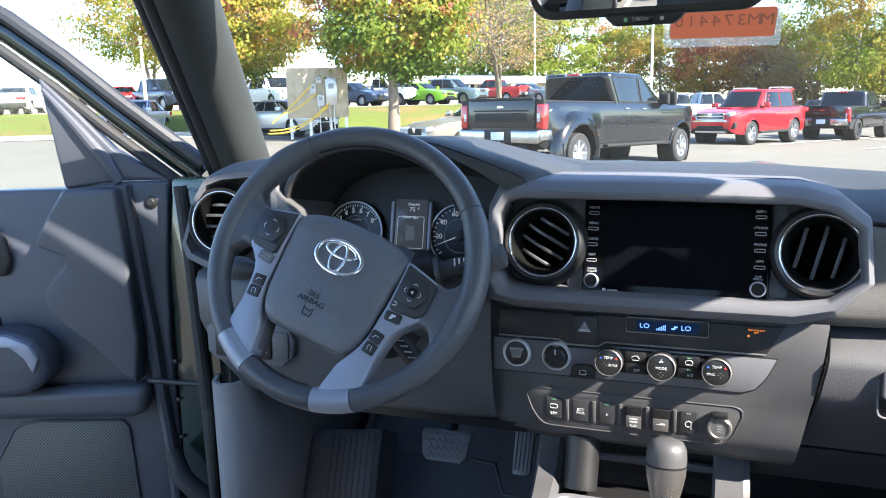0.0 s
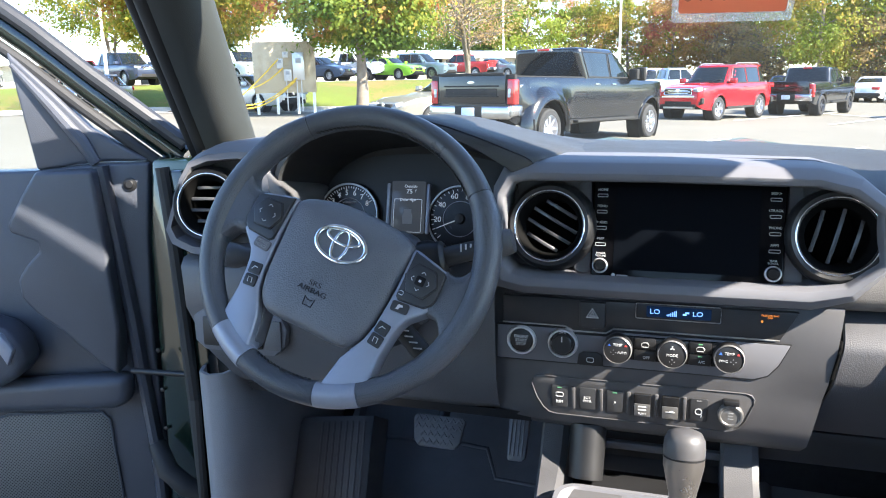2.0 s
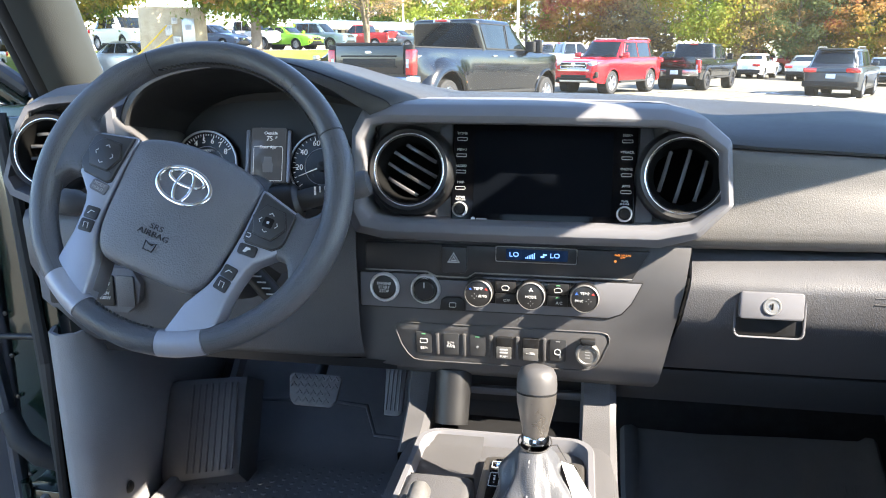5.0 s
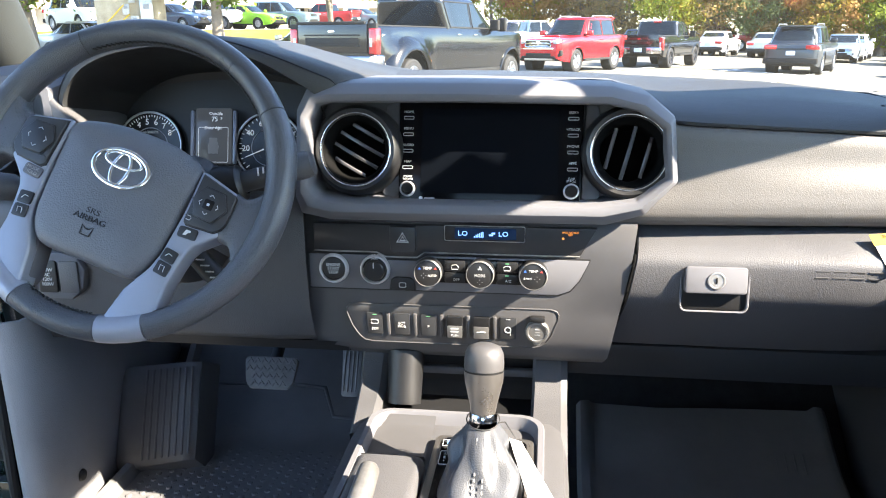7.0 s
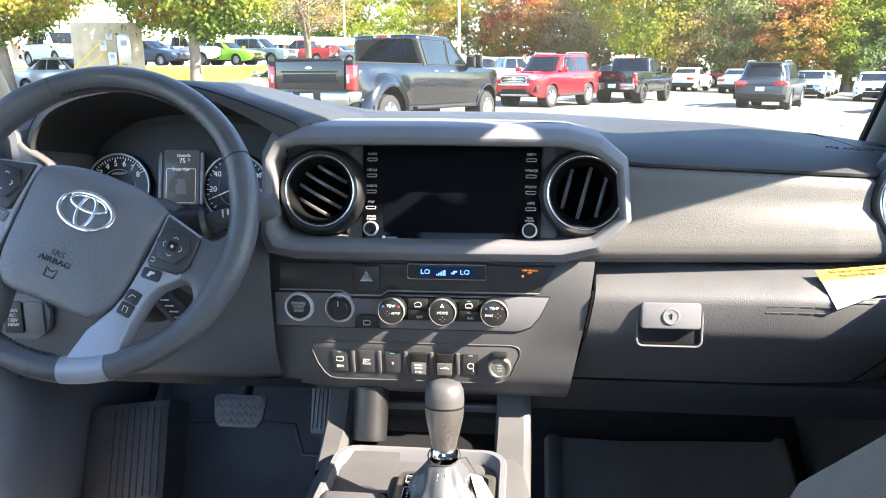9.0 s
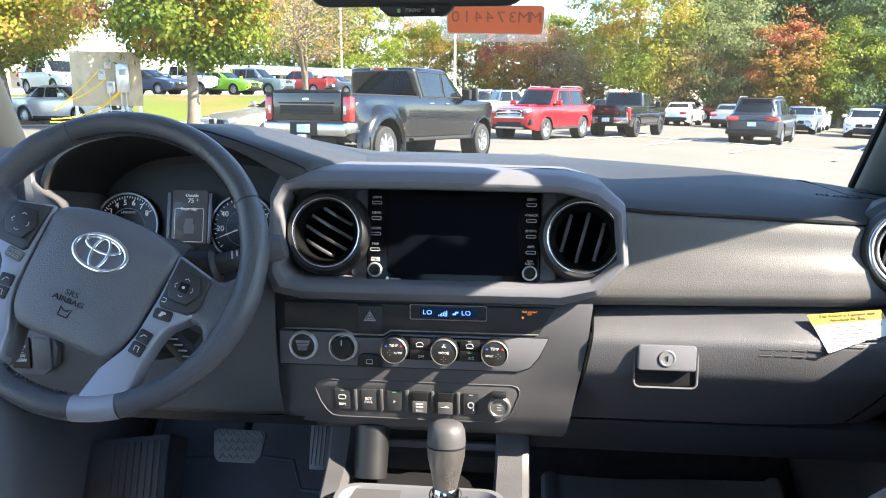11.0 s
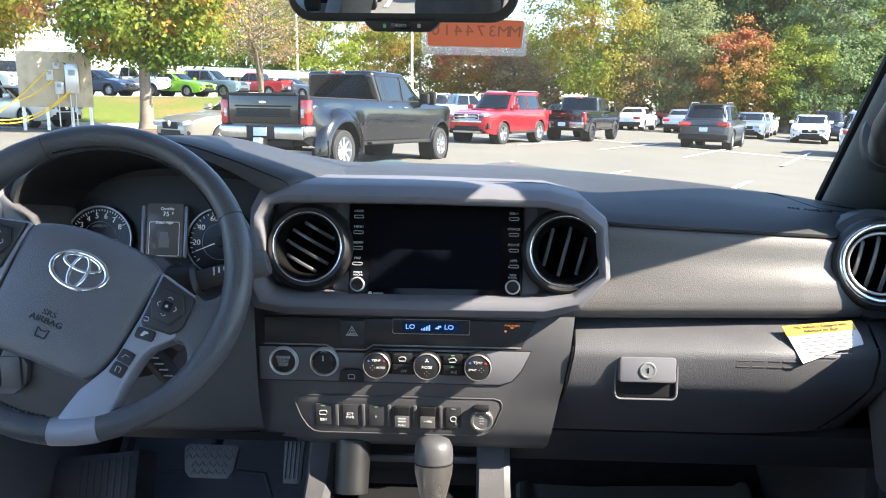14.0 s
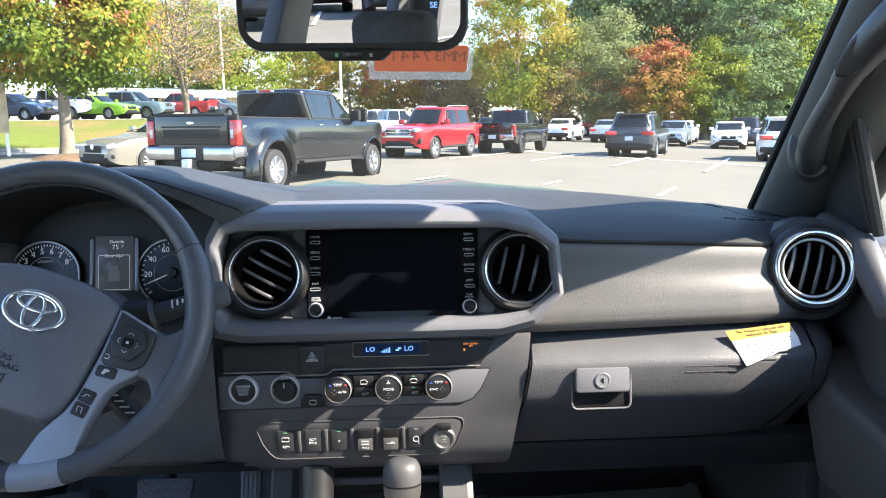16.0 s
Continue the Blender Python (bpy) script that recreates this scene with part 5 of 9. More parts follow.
    # column and stalks
    col = part("column_cover", loft([[W @ Vector((r * math.cos(a), r * 0.85 * math.sin(a) - 0.030, h)) for a in [k * math.pi / 12 for k in range(24)]] for r, h in ((0.050, -0.050), (0.056, -0.065), (0.064, -0.12), (0.068, -0.20))], closed=True, caps=True), BLACK, w, "black steering column cover")
    part("column_shroud", loft([[S @ Vector((a * k, b * k + 0.004 * (1 - k), h)) for a, b in rounded(0.150, 0.105, 0.035, 6)] for k, h in ((0.80, -0.075), (0.95, -0.082), (1.0, -0.10), (1.02, -0.20))], closed=True, caps=True), PLASTIC, w, "dark column shroud behind the wheel", 50)
    for sx in (-1, 1):
        lift = 0.006 if sx < 0 else 0.032
        a, b = S @ Vector((sx * 0.05, 0.0, -0.080)), S @ Vector((sx * 0.186, lift, -0.060))
        m0 = Matrix.Translation(S @ Vector((sx * 0.100, 0.37 * lift, -0.073))) @ (b - a).to_track_quat("Z", "Y").to_matrix().to_4x4()
        part("stalk_boot", lathe([(0.027, -0.024), (0.026, -0.010), (0.022, -0.004), (0.022, 0.003), (0.019, 0.006), (0.0145, 0.008)], m0, 24), BLACK, col, "ribbed boot at the stalk's foot")
        st = part("stalk", rod(a, S @ Vector((sx * 0.150, 0.735 * lift, -0.065)), 0.0145, 0.0115, 16), BLACKTRIM, col, "black column stalk")
        part("stalk_tip", lathe([(0.0105, -0.045), (0.0125, -0.026), (0.0158, -0.020), (0.0165, -0.004), (0.0145, 0.004), (1e-4, 0.006)], Matrix.Translation(b) @ (b - a).to_track_quat("Z", "Y").to_matrix().to_4x4(), 24), PLASTIC, st, "grey stalk tip")
        for k in range(3):
            part("stalk_mark", box((S @ Vector((sx * (0.127 + 0.006 * k), (0.57 + 0.044 * k) * lift + 0.002, -0.0545)))[:], (0.0022, 0.001, 0.010 - 0.002 * k), 0.0003), LEGEND, st)
    c1 = S @ Vector((0.086, -0.108, -0.075))
    st = part("cruise_stalk", rod(S @ Vector((0.03, -0.05, -0.07)), c1, 0.011, 0.013, 14), BLACKTRIM, col)
    for k in range(4):
        part("stalk_mark", box((S @ Vector((0.064 + 0.006 * k, -0.083 - 0.007 * k, -0.0605)))[:], (0.011, 0.001, 0.0018), 0.0003), LEGEND, st)


# ---- centre console and gear shifter ----
def console():
    c = thing("centre_console", (-0.03, -0.3, 0.59), "dark grey centre console with a raised tray and leather shifter boot", "console")
    # sloping posts under the dash
    for x0, x1, e in ((-0.190, -0.146, -0.018), (0.062, 0.114, 0.004)):
        rows = []
        line = [(0.085, 0.996, 0), (0.070, 0.978, 0), (0.052, 0.955, 0.05), (0.034, 0.936, 0.1), (0.018, 0.922, 0.2), (-0.010, 0.914, 0.4), (-0.045, 0.907, 0.7), (-0.080, 0.901, 1.0)]
        if x0 > 0:
            line = line[:6] + [(-0.050, 0.904, 0.6), (-0.10, 0.889, 1.0), (-0.17, 0.864, 1.2), (-0.24, 0.840, 1.3)]
        for y, z, w in line:
            a, b = x0 - e * w * 0.6, x1 - e * w * 0.2
            rows.append([Vector((a, y + 0.02, z - 0.10)), Vector((a, y + 0.003, z - 0.004)), Vector((a + 0.004, y, z)), Vector((b - 0.012, y, z + 0.001)), Vector((b - 0.003, y + 0.003, z - 0.004)), Vector((b, y + 0.02, z - 0.10))])
        part("post", loft(rows), PLASTIC, c, "sloping grained console post", 30)
    part("holder", lathe([(0.024, 0.0), (0.026, 0.075), (0.022, 0.078), (0.020, 0.0)], Matrix.Translation((-0.119, 0.004, 0.905)) @ pose(0, 0, 0, -22, 0, 0), 24), BLACK, c)
    # open bin between the posts
    part("bin", loft([[Vector((x, y, z)) for y, z in ((-0.11, 0.900), (-0.10, 0.888), (0.06, 0.892), (0.075, 0.91), (0.078, 0.99))] for x in (-0.135, -0.05, 0.02, 0.075)]), BLACK, c, "open black storage bin")
    part("bin_shelf", box((-0.03, 0.06, 0.935), (0.20, 0.012, 0.012), 0.003), PLASTIC, c)
    part("bin_pad", plate(rounded(0.06, 0.035, 0.008), Matrix.Translation((0.015, -0.055, 0.8905)), 0.002, 0.001), PLASTIC, c)
    # body
    rows = []
    for y, zt, w in ((-0.04, 0.908, 0.0), (-0.10, 0.910, 0.004), (-0.30, 0.905, 0.004), (-0.55, 0.90, 0.004), (-0.80, 0.90, 0.0)):
        x0, x1 = -0.172 - w, 0.106 + w
        rows.append([Vector((x0 - 0.01, y, 0.60)), Vector((x0, y, zt - 0.02)), Vector((x0 + 0.006, y, zt - 0.004)), Vector((x0 + 0.02, y, zt)), Vector((x1 - 0.02, y, zt)), Vector((x1 - 0.006, y, zt - 0.004)), Vector((x1, y, zt - 0.02)), Vector((x1 + 0.01, y, 0.60))])
    part("body", loft(rows), PLASTIC, c, "", 35)
    # raised rim round the tray
    out = rounded(0.232, 0.36, 0.03, 6)
    rows = []
    for f, h in ((1.0, -0.006), (1.0, 0.016), (0.985, 0.020), (0.93, 0.020), (0.90, 0.012), (0.88, -0.004)):
        rows.append([Vector((-0.036 + a * f, -0.228 + b * (1 - (1 - f) * 0.62), 0.905 + h)) for a, b in out])
    part("tray_rim", loft(rows, closed=True), TRIM, c, "raised satin grey rim", 40)
    part("tray", loft([[Vector((x, y, z)) for y, z in ((-0.060, 0.922), (-0.068, 0.915), (-0.074, 0.9115), (-0.150, 0.9115), (-0.156, 0.914), (-0.162, 0.922))] for x in (-0.142, -0.1, -0.064)]), TRAYMAT, c, "shallow grey tray")
    part("armrest_front", box((-0.103, -0.30, 0.912), (0.084, 0.27, 0.034), 0.012, 4), PLASTIC, c)
    part("gate_frame", plate(rounded(0.125, 0.24, 0.012), Matrix.Translation((0.006, -0.225, 0.908)), 0.014, 0.003), STEM, c, "satin shifter surround")
    part("gate_panel", plate(rounded(0.105, 0.22, 0.010), Matrix.Translation((0.006, -0.225, 0.921)), 0.003, 0.001), GLOSS, c, "gloss black gear indicator")
    part("gear_mark", text_bm("P", 0.008, Matrix.Translation((-0.038, -0.130, 0.9246))), BLUE_LIT, c, "lit blue gear letter")
    part("gear_frame", sweep([Vector((a - 0.015, b + 0.088, 0.9243)) for a, b in ((-0.030, -0.211), (-0.006, -0.211), (-0.006, -0.232), (-0.014, -0.232), (-0.014, -0.225), (-0.030, -0.225))], 0.0006, 5, closed=True), LEGEND, c)
    part("gear_frame", sweep([Vector((a - 0.039, b - 0.164, 0.9243)) for a, b in rounded(0.012, 0.03, 0.002, 3)], 0.0006, 5, closed=True), LEGEND, c)
    part("gear_mark", text_bm("+\nS\n-", 0.007, Matrix.Translation((-0.039, -0.164, 0.9246))), LEGEND, c)
    # parking brake handle
    pb = part("brake_handle", sweep([(-0.112, -0.36, 0.925), (-0.112, -0.29, 0.946), (-0.112, -0.245, 0.952), (-0.112, -0.230, 0.947)], [0.012, 0.013, 0.012, 0.006], 14, up=(1, 0, 0)), LID, c, "grey hand brake grip")
    # shifter
    s = thing("gear_shifter", (0.012, -0.225, 0.92), "dark gear shifter with a satin collar and creased leather boot", "gear shifter")

    def at(h):
        return Vector((0.009, -0.195 + (h - 0.93) * 0.16, h))
    top = Matrix.Translation(at(1.0)) @ pose(0, 0, 0, -9, 0, 0) @ Matrix.Diagonal((0.86, 0.82, 0.80, 1))
    part("knob_top", lathe([(1e-4, 0.098), (0.012, 0.0975), (0.0215, 0.093), (0.0255, 0.084), (0.0265, 0.072), (0.0262, 0.062)], top, 32), TRAYMAT, s, "smooth dark knob cap", 60)
    part("knob_seam", lathe([(0.0262, 0.062), (0.0250, 0.0612), (0.0250, 0.0598), (0.0262, 0.059)], top, 32), BLACK, s)
    part("knob_stem", lathe([(0.0262, 0.059), (0.0255, 0.045), (0.0215, 0.025), (0.0178, 0.008), (0.0165, -0.004)], top, 32), STEM, s, "satin grey knob stem", 60)
    part("collar", lathe([(0.0175, -0.002), (0.019, -0.005), (0.019, -0.013), (0.0175, -0.015)], top, 32), CHROME, s, "chrome collar")
    rng = random.Random(4)
    rows = []
    n = 48
    ph = [rng.uniform(0, 6.28) for _ in range(8)]
    for k in range(15):
        f = k / 14
        p = at(0.986 - 0.066 * f)
        row = []
        for i in range(n):
            a = 2 * math.pi * i / n
            sq = max(abs(math.cos(a)), abs(math.sin(a)))
            r = 0.0160 + (0.021 + 0.012 / sq) * f ** 0.8
            r += (0.0048 * math.sin(4 * a + ph[0] + 3 * f) + 0.0030 * math.sin(7 * a + ph[1] - 5 * f)) * math.sin(math.pi * min(1, f * 1.05)) + 0.003 * math.sin(9 * f + 2 * math.sin(3 * a + ph[2])) * math.sin(math.pi * f)
            row.append(Vector((p.x + r * math.cos(a), p.y - 0.03 * f + r * 1.35 * math.sin(a) * (0.75 + 0.25 * f), p.z)))
        rows.append(row)
    boot = part("boot", loft(rows, closed=True), LEATHER, s, "creased grey-black leather boot", 70)
    for sx in (-0.0045, 0.0045):
        sts = []
        for k in range(15):
            f0 = 0.08 + 0.9 * k / 15
            q = at(0.986 - 0.066 * f0)
            r = (0.0160 + (0.021 + 0.012) * f0 ** 0.8) * 1.35 * (0.75 + 0.25 * f0)
            sts.append(rod((q.x + sx, q.y - 0.03 * f0 - r - 0.002, q.z), (q.x + sx, q.y - 0.03 * f0 - r - 0.0045, q.z - 0.0028), 0.0009, n=5))
        part("stitching", join(*sts), LEGEND_DIM, boot)
    tag = thing("paper_tag", (0.045, -0.26, 0.95), "white paper key tag tied to the shifter with a thin cord", "tag")
    part("sheet", shell(loft([[Vector((0.046 + 0.0048 * k + w * (0.007 + 0.0012 * k), -0.182 - 0.011 * k, 0.966 - 0.0042 * k - 0.002 * (w + 1))) for w in (-1, 0, 1)] for k in range(8)]), 0.0005), PAPER, tag, "curled white paper")
    part("cord", join(sweep([at(0.99) + Vector((0.019 * math.cos(a), 0.019 * math.sin(a), 0.004 * math.sin(a))) for a in [k * 0.4 for k in range(16)]], 0.0008, 5, closed=True),
                      sweep([at(0.99) + Vector((0.018, -0.006, 0.0)), Vector((0.034, -0.178, 0.984)), Vector((0.046, -0.183, 0.967))], 0.0008, 5)), RUBBER, tag)


# ---- driver's door, standing open ----
# Same dark plastic, darkened and blued here for shade and sky light.
DOORTRIM = mat("sky_blued_door_plastic", (0.060, 0.065, 0.080), 0.42, grain=(700, 0.26, "cell"), var=(6, 0.12, 0.06))


def driver_door():
    a = radians(19.9)
    D = Matrix(((-math.cos(a), math.sin(a), 0, -0.92), (-math.sin(a), -math.cos(a), 0, 0.099), (0, 0, 1, 0), (0, 0, 0, 1)))
    t = thing("driver_door", (0, 0, 0), "open driver's door with dark grey trim panel and green painted frame", "door", m=D @ Matrix.Translation((0.4, 0, 0.45)))
    f = lambda u, z, n: D @ Vector((u, n, z))
    part("outer_skin", prism([(-0.085, 0.42), (1.02, 0.42), (1.02, 1.30), (-0.085, 1.30)], f, -0.14, -0.05, 0.006), GREEN, t, "green painted door shell")
    part("trim_panel", prism([(-0.03, 0.50), (0.98, 0.50), (0.98, 1.318), (0.16, 1.322), (0.05, 1.332), (-0.036, 1.332), (-0.022, 1.2), (-0.012, 1.04), (-0.014, 0.8)], f, -0.05, 0.0, 0.006, 3), DOORTRIM, t, "dark grained door trim panel")
    part("hinge_face", prism([(-0.085, 0.42), (-0.036, 0.42), (-0.020, 0.8), (-0.016, 1.04), (-0.04, 1.335), (-0.085, 1.335)], f, -0.12, -0.012, 0.004), GREEN, t, "glossy green hinge face")
    part("edge_seal", sweep([D @ Vector((u, -0.006, z)) for u, z in ((-0.048, 0.5), (-0.034, 0.8), (-0.028, 1.04), (-0.048, 1.2), (-0.058, 1.34))], 0.007, 10), RUBBER, t, "black rubber edge seal")
    # scooped trim round the pull
    pts = [(0.045, 1.325), (0.138, 1.325), (0.166, 1.285), (0.196, 1.236), (0.192, 1.222), (0.150, 1.206), (0.148, 1.190), (0.174, 1.165), (0.190, 1.142), (0.188, 1.108), (0.165, 1.078), (0.127, 1.047), (0.070, 0.985), (0.040, 0.962), (0.030, 1.05), (0.036, 1.2)]
    part("scoop", prism(pts, f, -0.002, 0.046, 0.018, 6), DOORTRIM, t, "raised curved trim behind the sail panel")
    part("ridge", sweep([D @ Vector((u, 0.004, z)) for u, z in ((0.045, 1.328), (0.030, 1.18), (0.018, 1.05), (0.012, 0.95), (0.0, 0.8), (-0.002, 0.6))], 0.016, 10, flat=0.8), DOORTRIM, t)
    part("screw_cap", lathe([(1e-4, 0.006), (0.006, 0.006), (0.0075, 0.004), (0.011, 0.003), (0.012, 0.0)], Matrix.Translation(D @ Vector((0, 0.0, 1.295))) @ D.to_3x3().to_4x4() @ pose(0, 0, 0, -90, 0, 0), 24), BLACK, t, "round black screw cap")
    # sail panel and window frame
    part("sail_panel", prism([(0.158, 1.322), (0.184, 1.523), (0.120, 1.458), (0.062, 1.392), (-0.034, 1.334), (0.05, 1.334)], f, -0.035, -0.006, 0.006, 3), DOORTRIM, t, "dark triangular mirror panel")
    part("sail_ridge", sweep([D @ Vector((u, -0.004, z)) for u, z in ((0.176, 1.500), (0.120, 1.430), (0.075, 1.37), (0.055, 1.332))], [0.004, 0.010, 0.013, 0.010], 10), DOORTRIM, t)
    line = [(-0.085, 1.335), (0.06, 1.452), (0.15, 1.530), (0.241, 1.600), (0.42, 1.700), (0.55, 1.745), (0.95, 1.765), (1.02, 1.70), (1.03, 1.32)]
    part("window_frame", sweep([D @ Vector((u, -0.045, z)) for u, z in line], 0.022, 12, up=(0.34, -0.94, 0)), GREEN, t, "green painted window frame")
    part("frame_seal", sweep([D @ Vector((u + 0.012, -0.022, z - 0.028)) for u, z in line[:-1]], 0.011, 10, up=(0.34, -0.94, 0)), RUBBER, t, "black seal on the frame")
    part("frame_trim", sweep([D @ Vector((u - 0.010, -0.022, z + 0.026)) for u, z in line[:-1]], 0.014, 10, up=(0.34, -0.94, 0)), BLACKTRIM, t, "satin black outer seal")
    g = part("window_glass", prism([(0.166, 1.30), (0.186, 1.535), (0.42, 1.69), (0.55, 1.735), (0.95, 1.755), (1.01, 1.30)], f, -0.043, -0.039), GLASS, t)
    g.visible_shadow = False
    # speaker, pull and armrest
    sp = part("speaker_grille", prism([(0.074, 0.70), (0.082, 0.862), (0.095, 0.876), (0.262, 0.878), (0.30, 0.865), (0.34, 0.80), (0.34, 0.69), (0.09, 0.685)], f, -0.002, 0.004, 0.003), MESH, t, "perforated dark speaker grille")
    part("grille_rim", sweep([D @ Vector((u, 0.004, z)) for u, z in ((0.074, 0.70), (0.082, 0.862), (0.095, 0.876), (0.262, 0.878), (0.30, 0.865), (0.34, 0.80))], 0.0022, 6), DOORTRIM, sp)
    part("lower_pocket", prism([(0.022, 0.960), (0.028, 0.905), (0.06, 0.893), (0.40, 0.895), (0.40, 0.950), (0.10, 0.958)], f, 0.0, 0.044, 0.020, 6), DOORTRIM, t, "rounded shelf above the speaker")
    part("armrest", prism([(0.196, 0.975), (0.186, 1.00), (0.190, 1.035), (0.215, 1.062), (0.25, 1.075), (0.60, 1.085), (0.62, 0.96), (0.24, 0.952)], f, 0.0, 0.075, 0.018, 4), DOORTRIM, t, "dark padded armrest")
    part("grip_trim", prism([(0.212, 1.055), (0.196, 1.028), (0.208, 1.000), (0.222, 1.030), (0.245, 1.050), (0.45, 1.058), (0.45, 1.076), (0.25, 1.072)], f, 0.070, 0.084, 0.003), SILVER, t, "satin grey grip trim")
    part("lock_button", lathe([(1e-4, 0.018), (0.007, 0.017), (0.008, 0.0)], Matrix.Translation(D @ Vector((0.285, 0.04, 1.080))), 16), BLACK, t)
    part("inner_handle", prism([(0.275, 1.165), (0.262, 1.19), (0.268, 1.235), (0.29, 1.262), (0.40, 1.262), (0.40, 1.165)], f, 0.0, 0.012, 0.006, 3), BLACK, t, "recessed black handle cup")
    # jamb: painted pillar with hinges
    j = thing("door_jamb", (-0.80, 0.06, 0.5), "dark green painted door jamb with black weather seal and hinges", "door jamb")
    part("painted_edge", prism([(-0.775, 0.45), (-0.735, 0.45), (-0.735, 0.97), (-0.742, 1.20), (-0.755, 1.33), (-0.79, 1.33), (-0.775, 1.2)], lambda x, z, n: Vector((x, n, z)), 0.02, 0.045, 0.004), GREEN, j, "green painted edge")
    part("hinge_pillar", prism([(-0.90, 0.42), (-0.775, 0.42), (-0.775, 1.34), (-0.86, 1.34), (-0.88, 1.2)], lambda x, z, n: Vector((x, n, z)), 0.085, 0.14, 0.006), GREEN, j, "glossy dark green hinge pillar")
    part("seal", sweep([(-0.768, 0.014, 0.46), (-0.768, 0.014, 0.95), (-0.776, 0.014, 1.2), (-0.79, 0.02, 1.335)], 0.011, 10), RUBBER, j)
    for z in (0.66,):
        hg = part("hinge", box((-0.845, 0.072, z), (0.075, 0.03, 0.055), 0.004), GREEN, j, "green painted hinge leaf")
        part("hinge_pin", rod((-0.872, 0.055, z - 0.045), (-0.872, 0.055, z + 0.045), 0.009, n=12), GREEN, hg)
        for k in (-1, 1):
            part("bolt", lathe([(1e-4, 0.008), (0.006, 0.008), (0.0085, 0.005), (0.009, 0.0)], Matrix.Translation((-0.84, 0.057, z + 0.014 * k)) @ pose(0, 0, 0, 90, 0, 0), 6), SATIN, hg, "bright bolt head")
    part("check_strap", rod((-0.775, 0.03, 0.985), (-0.90, 0.03, 0.980), 0.005), BLACK, j)
    part("cable_boot", sweep([(-0.80, 0.065, 0.74), (-0.83, 0.05, 0.76), (-0.862, 0.045, 0.79), (-0.89, 0.06, 0.83)], [0.016, 0.019, 0.019, 0.016], 12), RUBBER, j, "ribbed rubber cable boot")
    for k in range(5):
        part("clip", lathe([(1e-4, 0.004), (0.004, 0.003), (0.004, 0)], Matrix.Translation((-0.885, 0.084, 0.70 + 0.075 * k)) @ pose(0, 0, 0, 90, 0, 0), 10), BLACK, j)
    # kick panel
    k = thing("kick_panel", (-0.70, 0.1, 0.6), "dark grey plastic kick panel beside the footwell", "kick panel")
    kp = loft([[Vector((x, y, z)) for x, y in ((-0.742, 0.020), (-0.732, -0.004), (-0.714, -0.014), (-0.696, -0.004), (-0.690, 0.02), (-0.692, 0.05), (-0.702, 0.10), (-0.716, 0.15), (-0.733, 0.20), (-0.743, 0.28), (-0.748, 0.40), (-0.75, 0.56))] for z in (0.59, 0.66, 0.75, 0.85, 0.95, 1.01)])
    part("panel", shell(kp, 0.006), KICK, k, "", 60)
    part("lower_lip", sweep([(-0.715, -0.012, 0.602), (-0.688, 0.03, 0.602), (-0.700, 0.10, 0.602), (-0.730, 0.20, 0.602)], 0.010, 10), PLASTIC, k)
    part("fixing_clip", lathe([(1e-4, 0.004), (0.009, 0.003), (0.011, 0.0)], Matrix.Translation((-0.689, 0.075, 0.70)) @ pose(0, 0, 0, 0, 90, 0), 16), BLACK, k)


MESH = mat("speaker_mesh", (0.03, 0.03, 0.033), 0.5)
def speaker_mesh_nodes():
    n, l = MESH.node_tree.nodes, MESH.node_tree.links
    tc, mp, v, r = n.new("ShaderNodeTexCoord"), n.new("ShaderNodeMapping"), n.new("ShaderNodeTexVoronoi"), n.new("ShaderNodeMapRange")
    v.inputs["Scale"].default_value, v.inputs["Randomness"].default_value = 215, 0.0
    mp.inputs["Scale"].default_value = (1.0, 0.001, 1.0)
    mp.inputs["Rotation"].default_value = (0, radians(45), 0)
    l.new(tc.outputs["Object"], mp.inputs[0])
    l.new(mp.outputs[0], v.inputs["Vector"])
    r.inputs["From Min"].default_value, r.inputs["From Max"].default_value = 0.26, 0.34
    r.inputs["To Min"].default_value, r.inputs["To Max"].default_value = 0.003, 0.10
    l.new(v.outputs["Distance"], r.inputs["Value"])
    l.new(r.outputs[0], n["Principled BSDF"].inputs["Base Color"])
speaker_mesh_nodes()


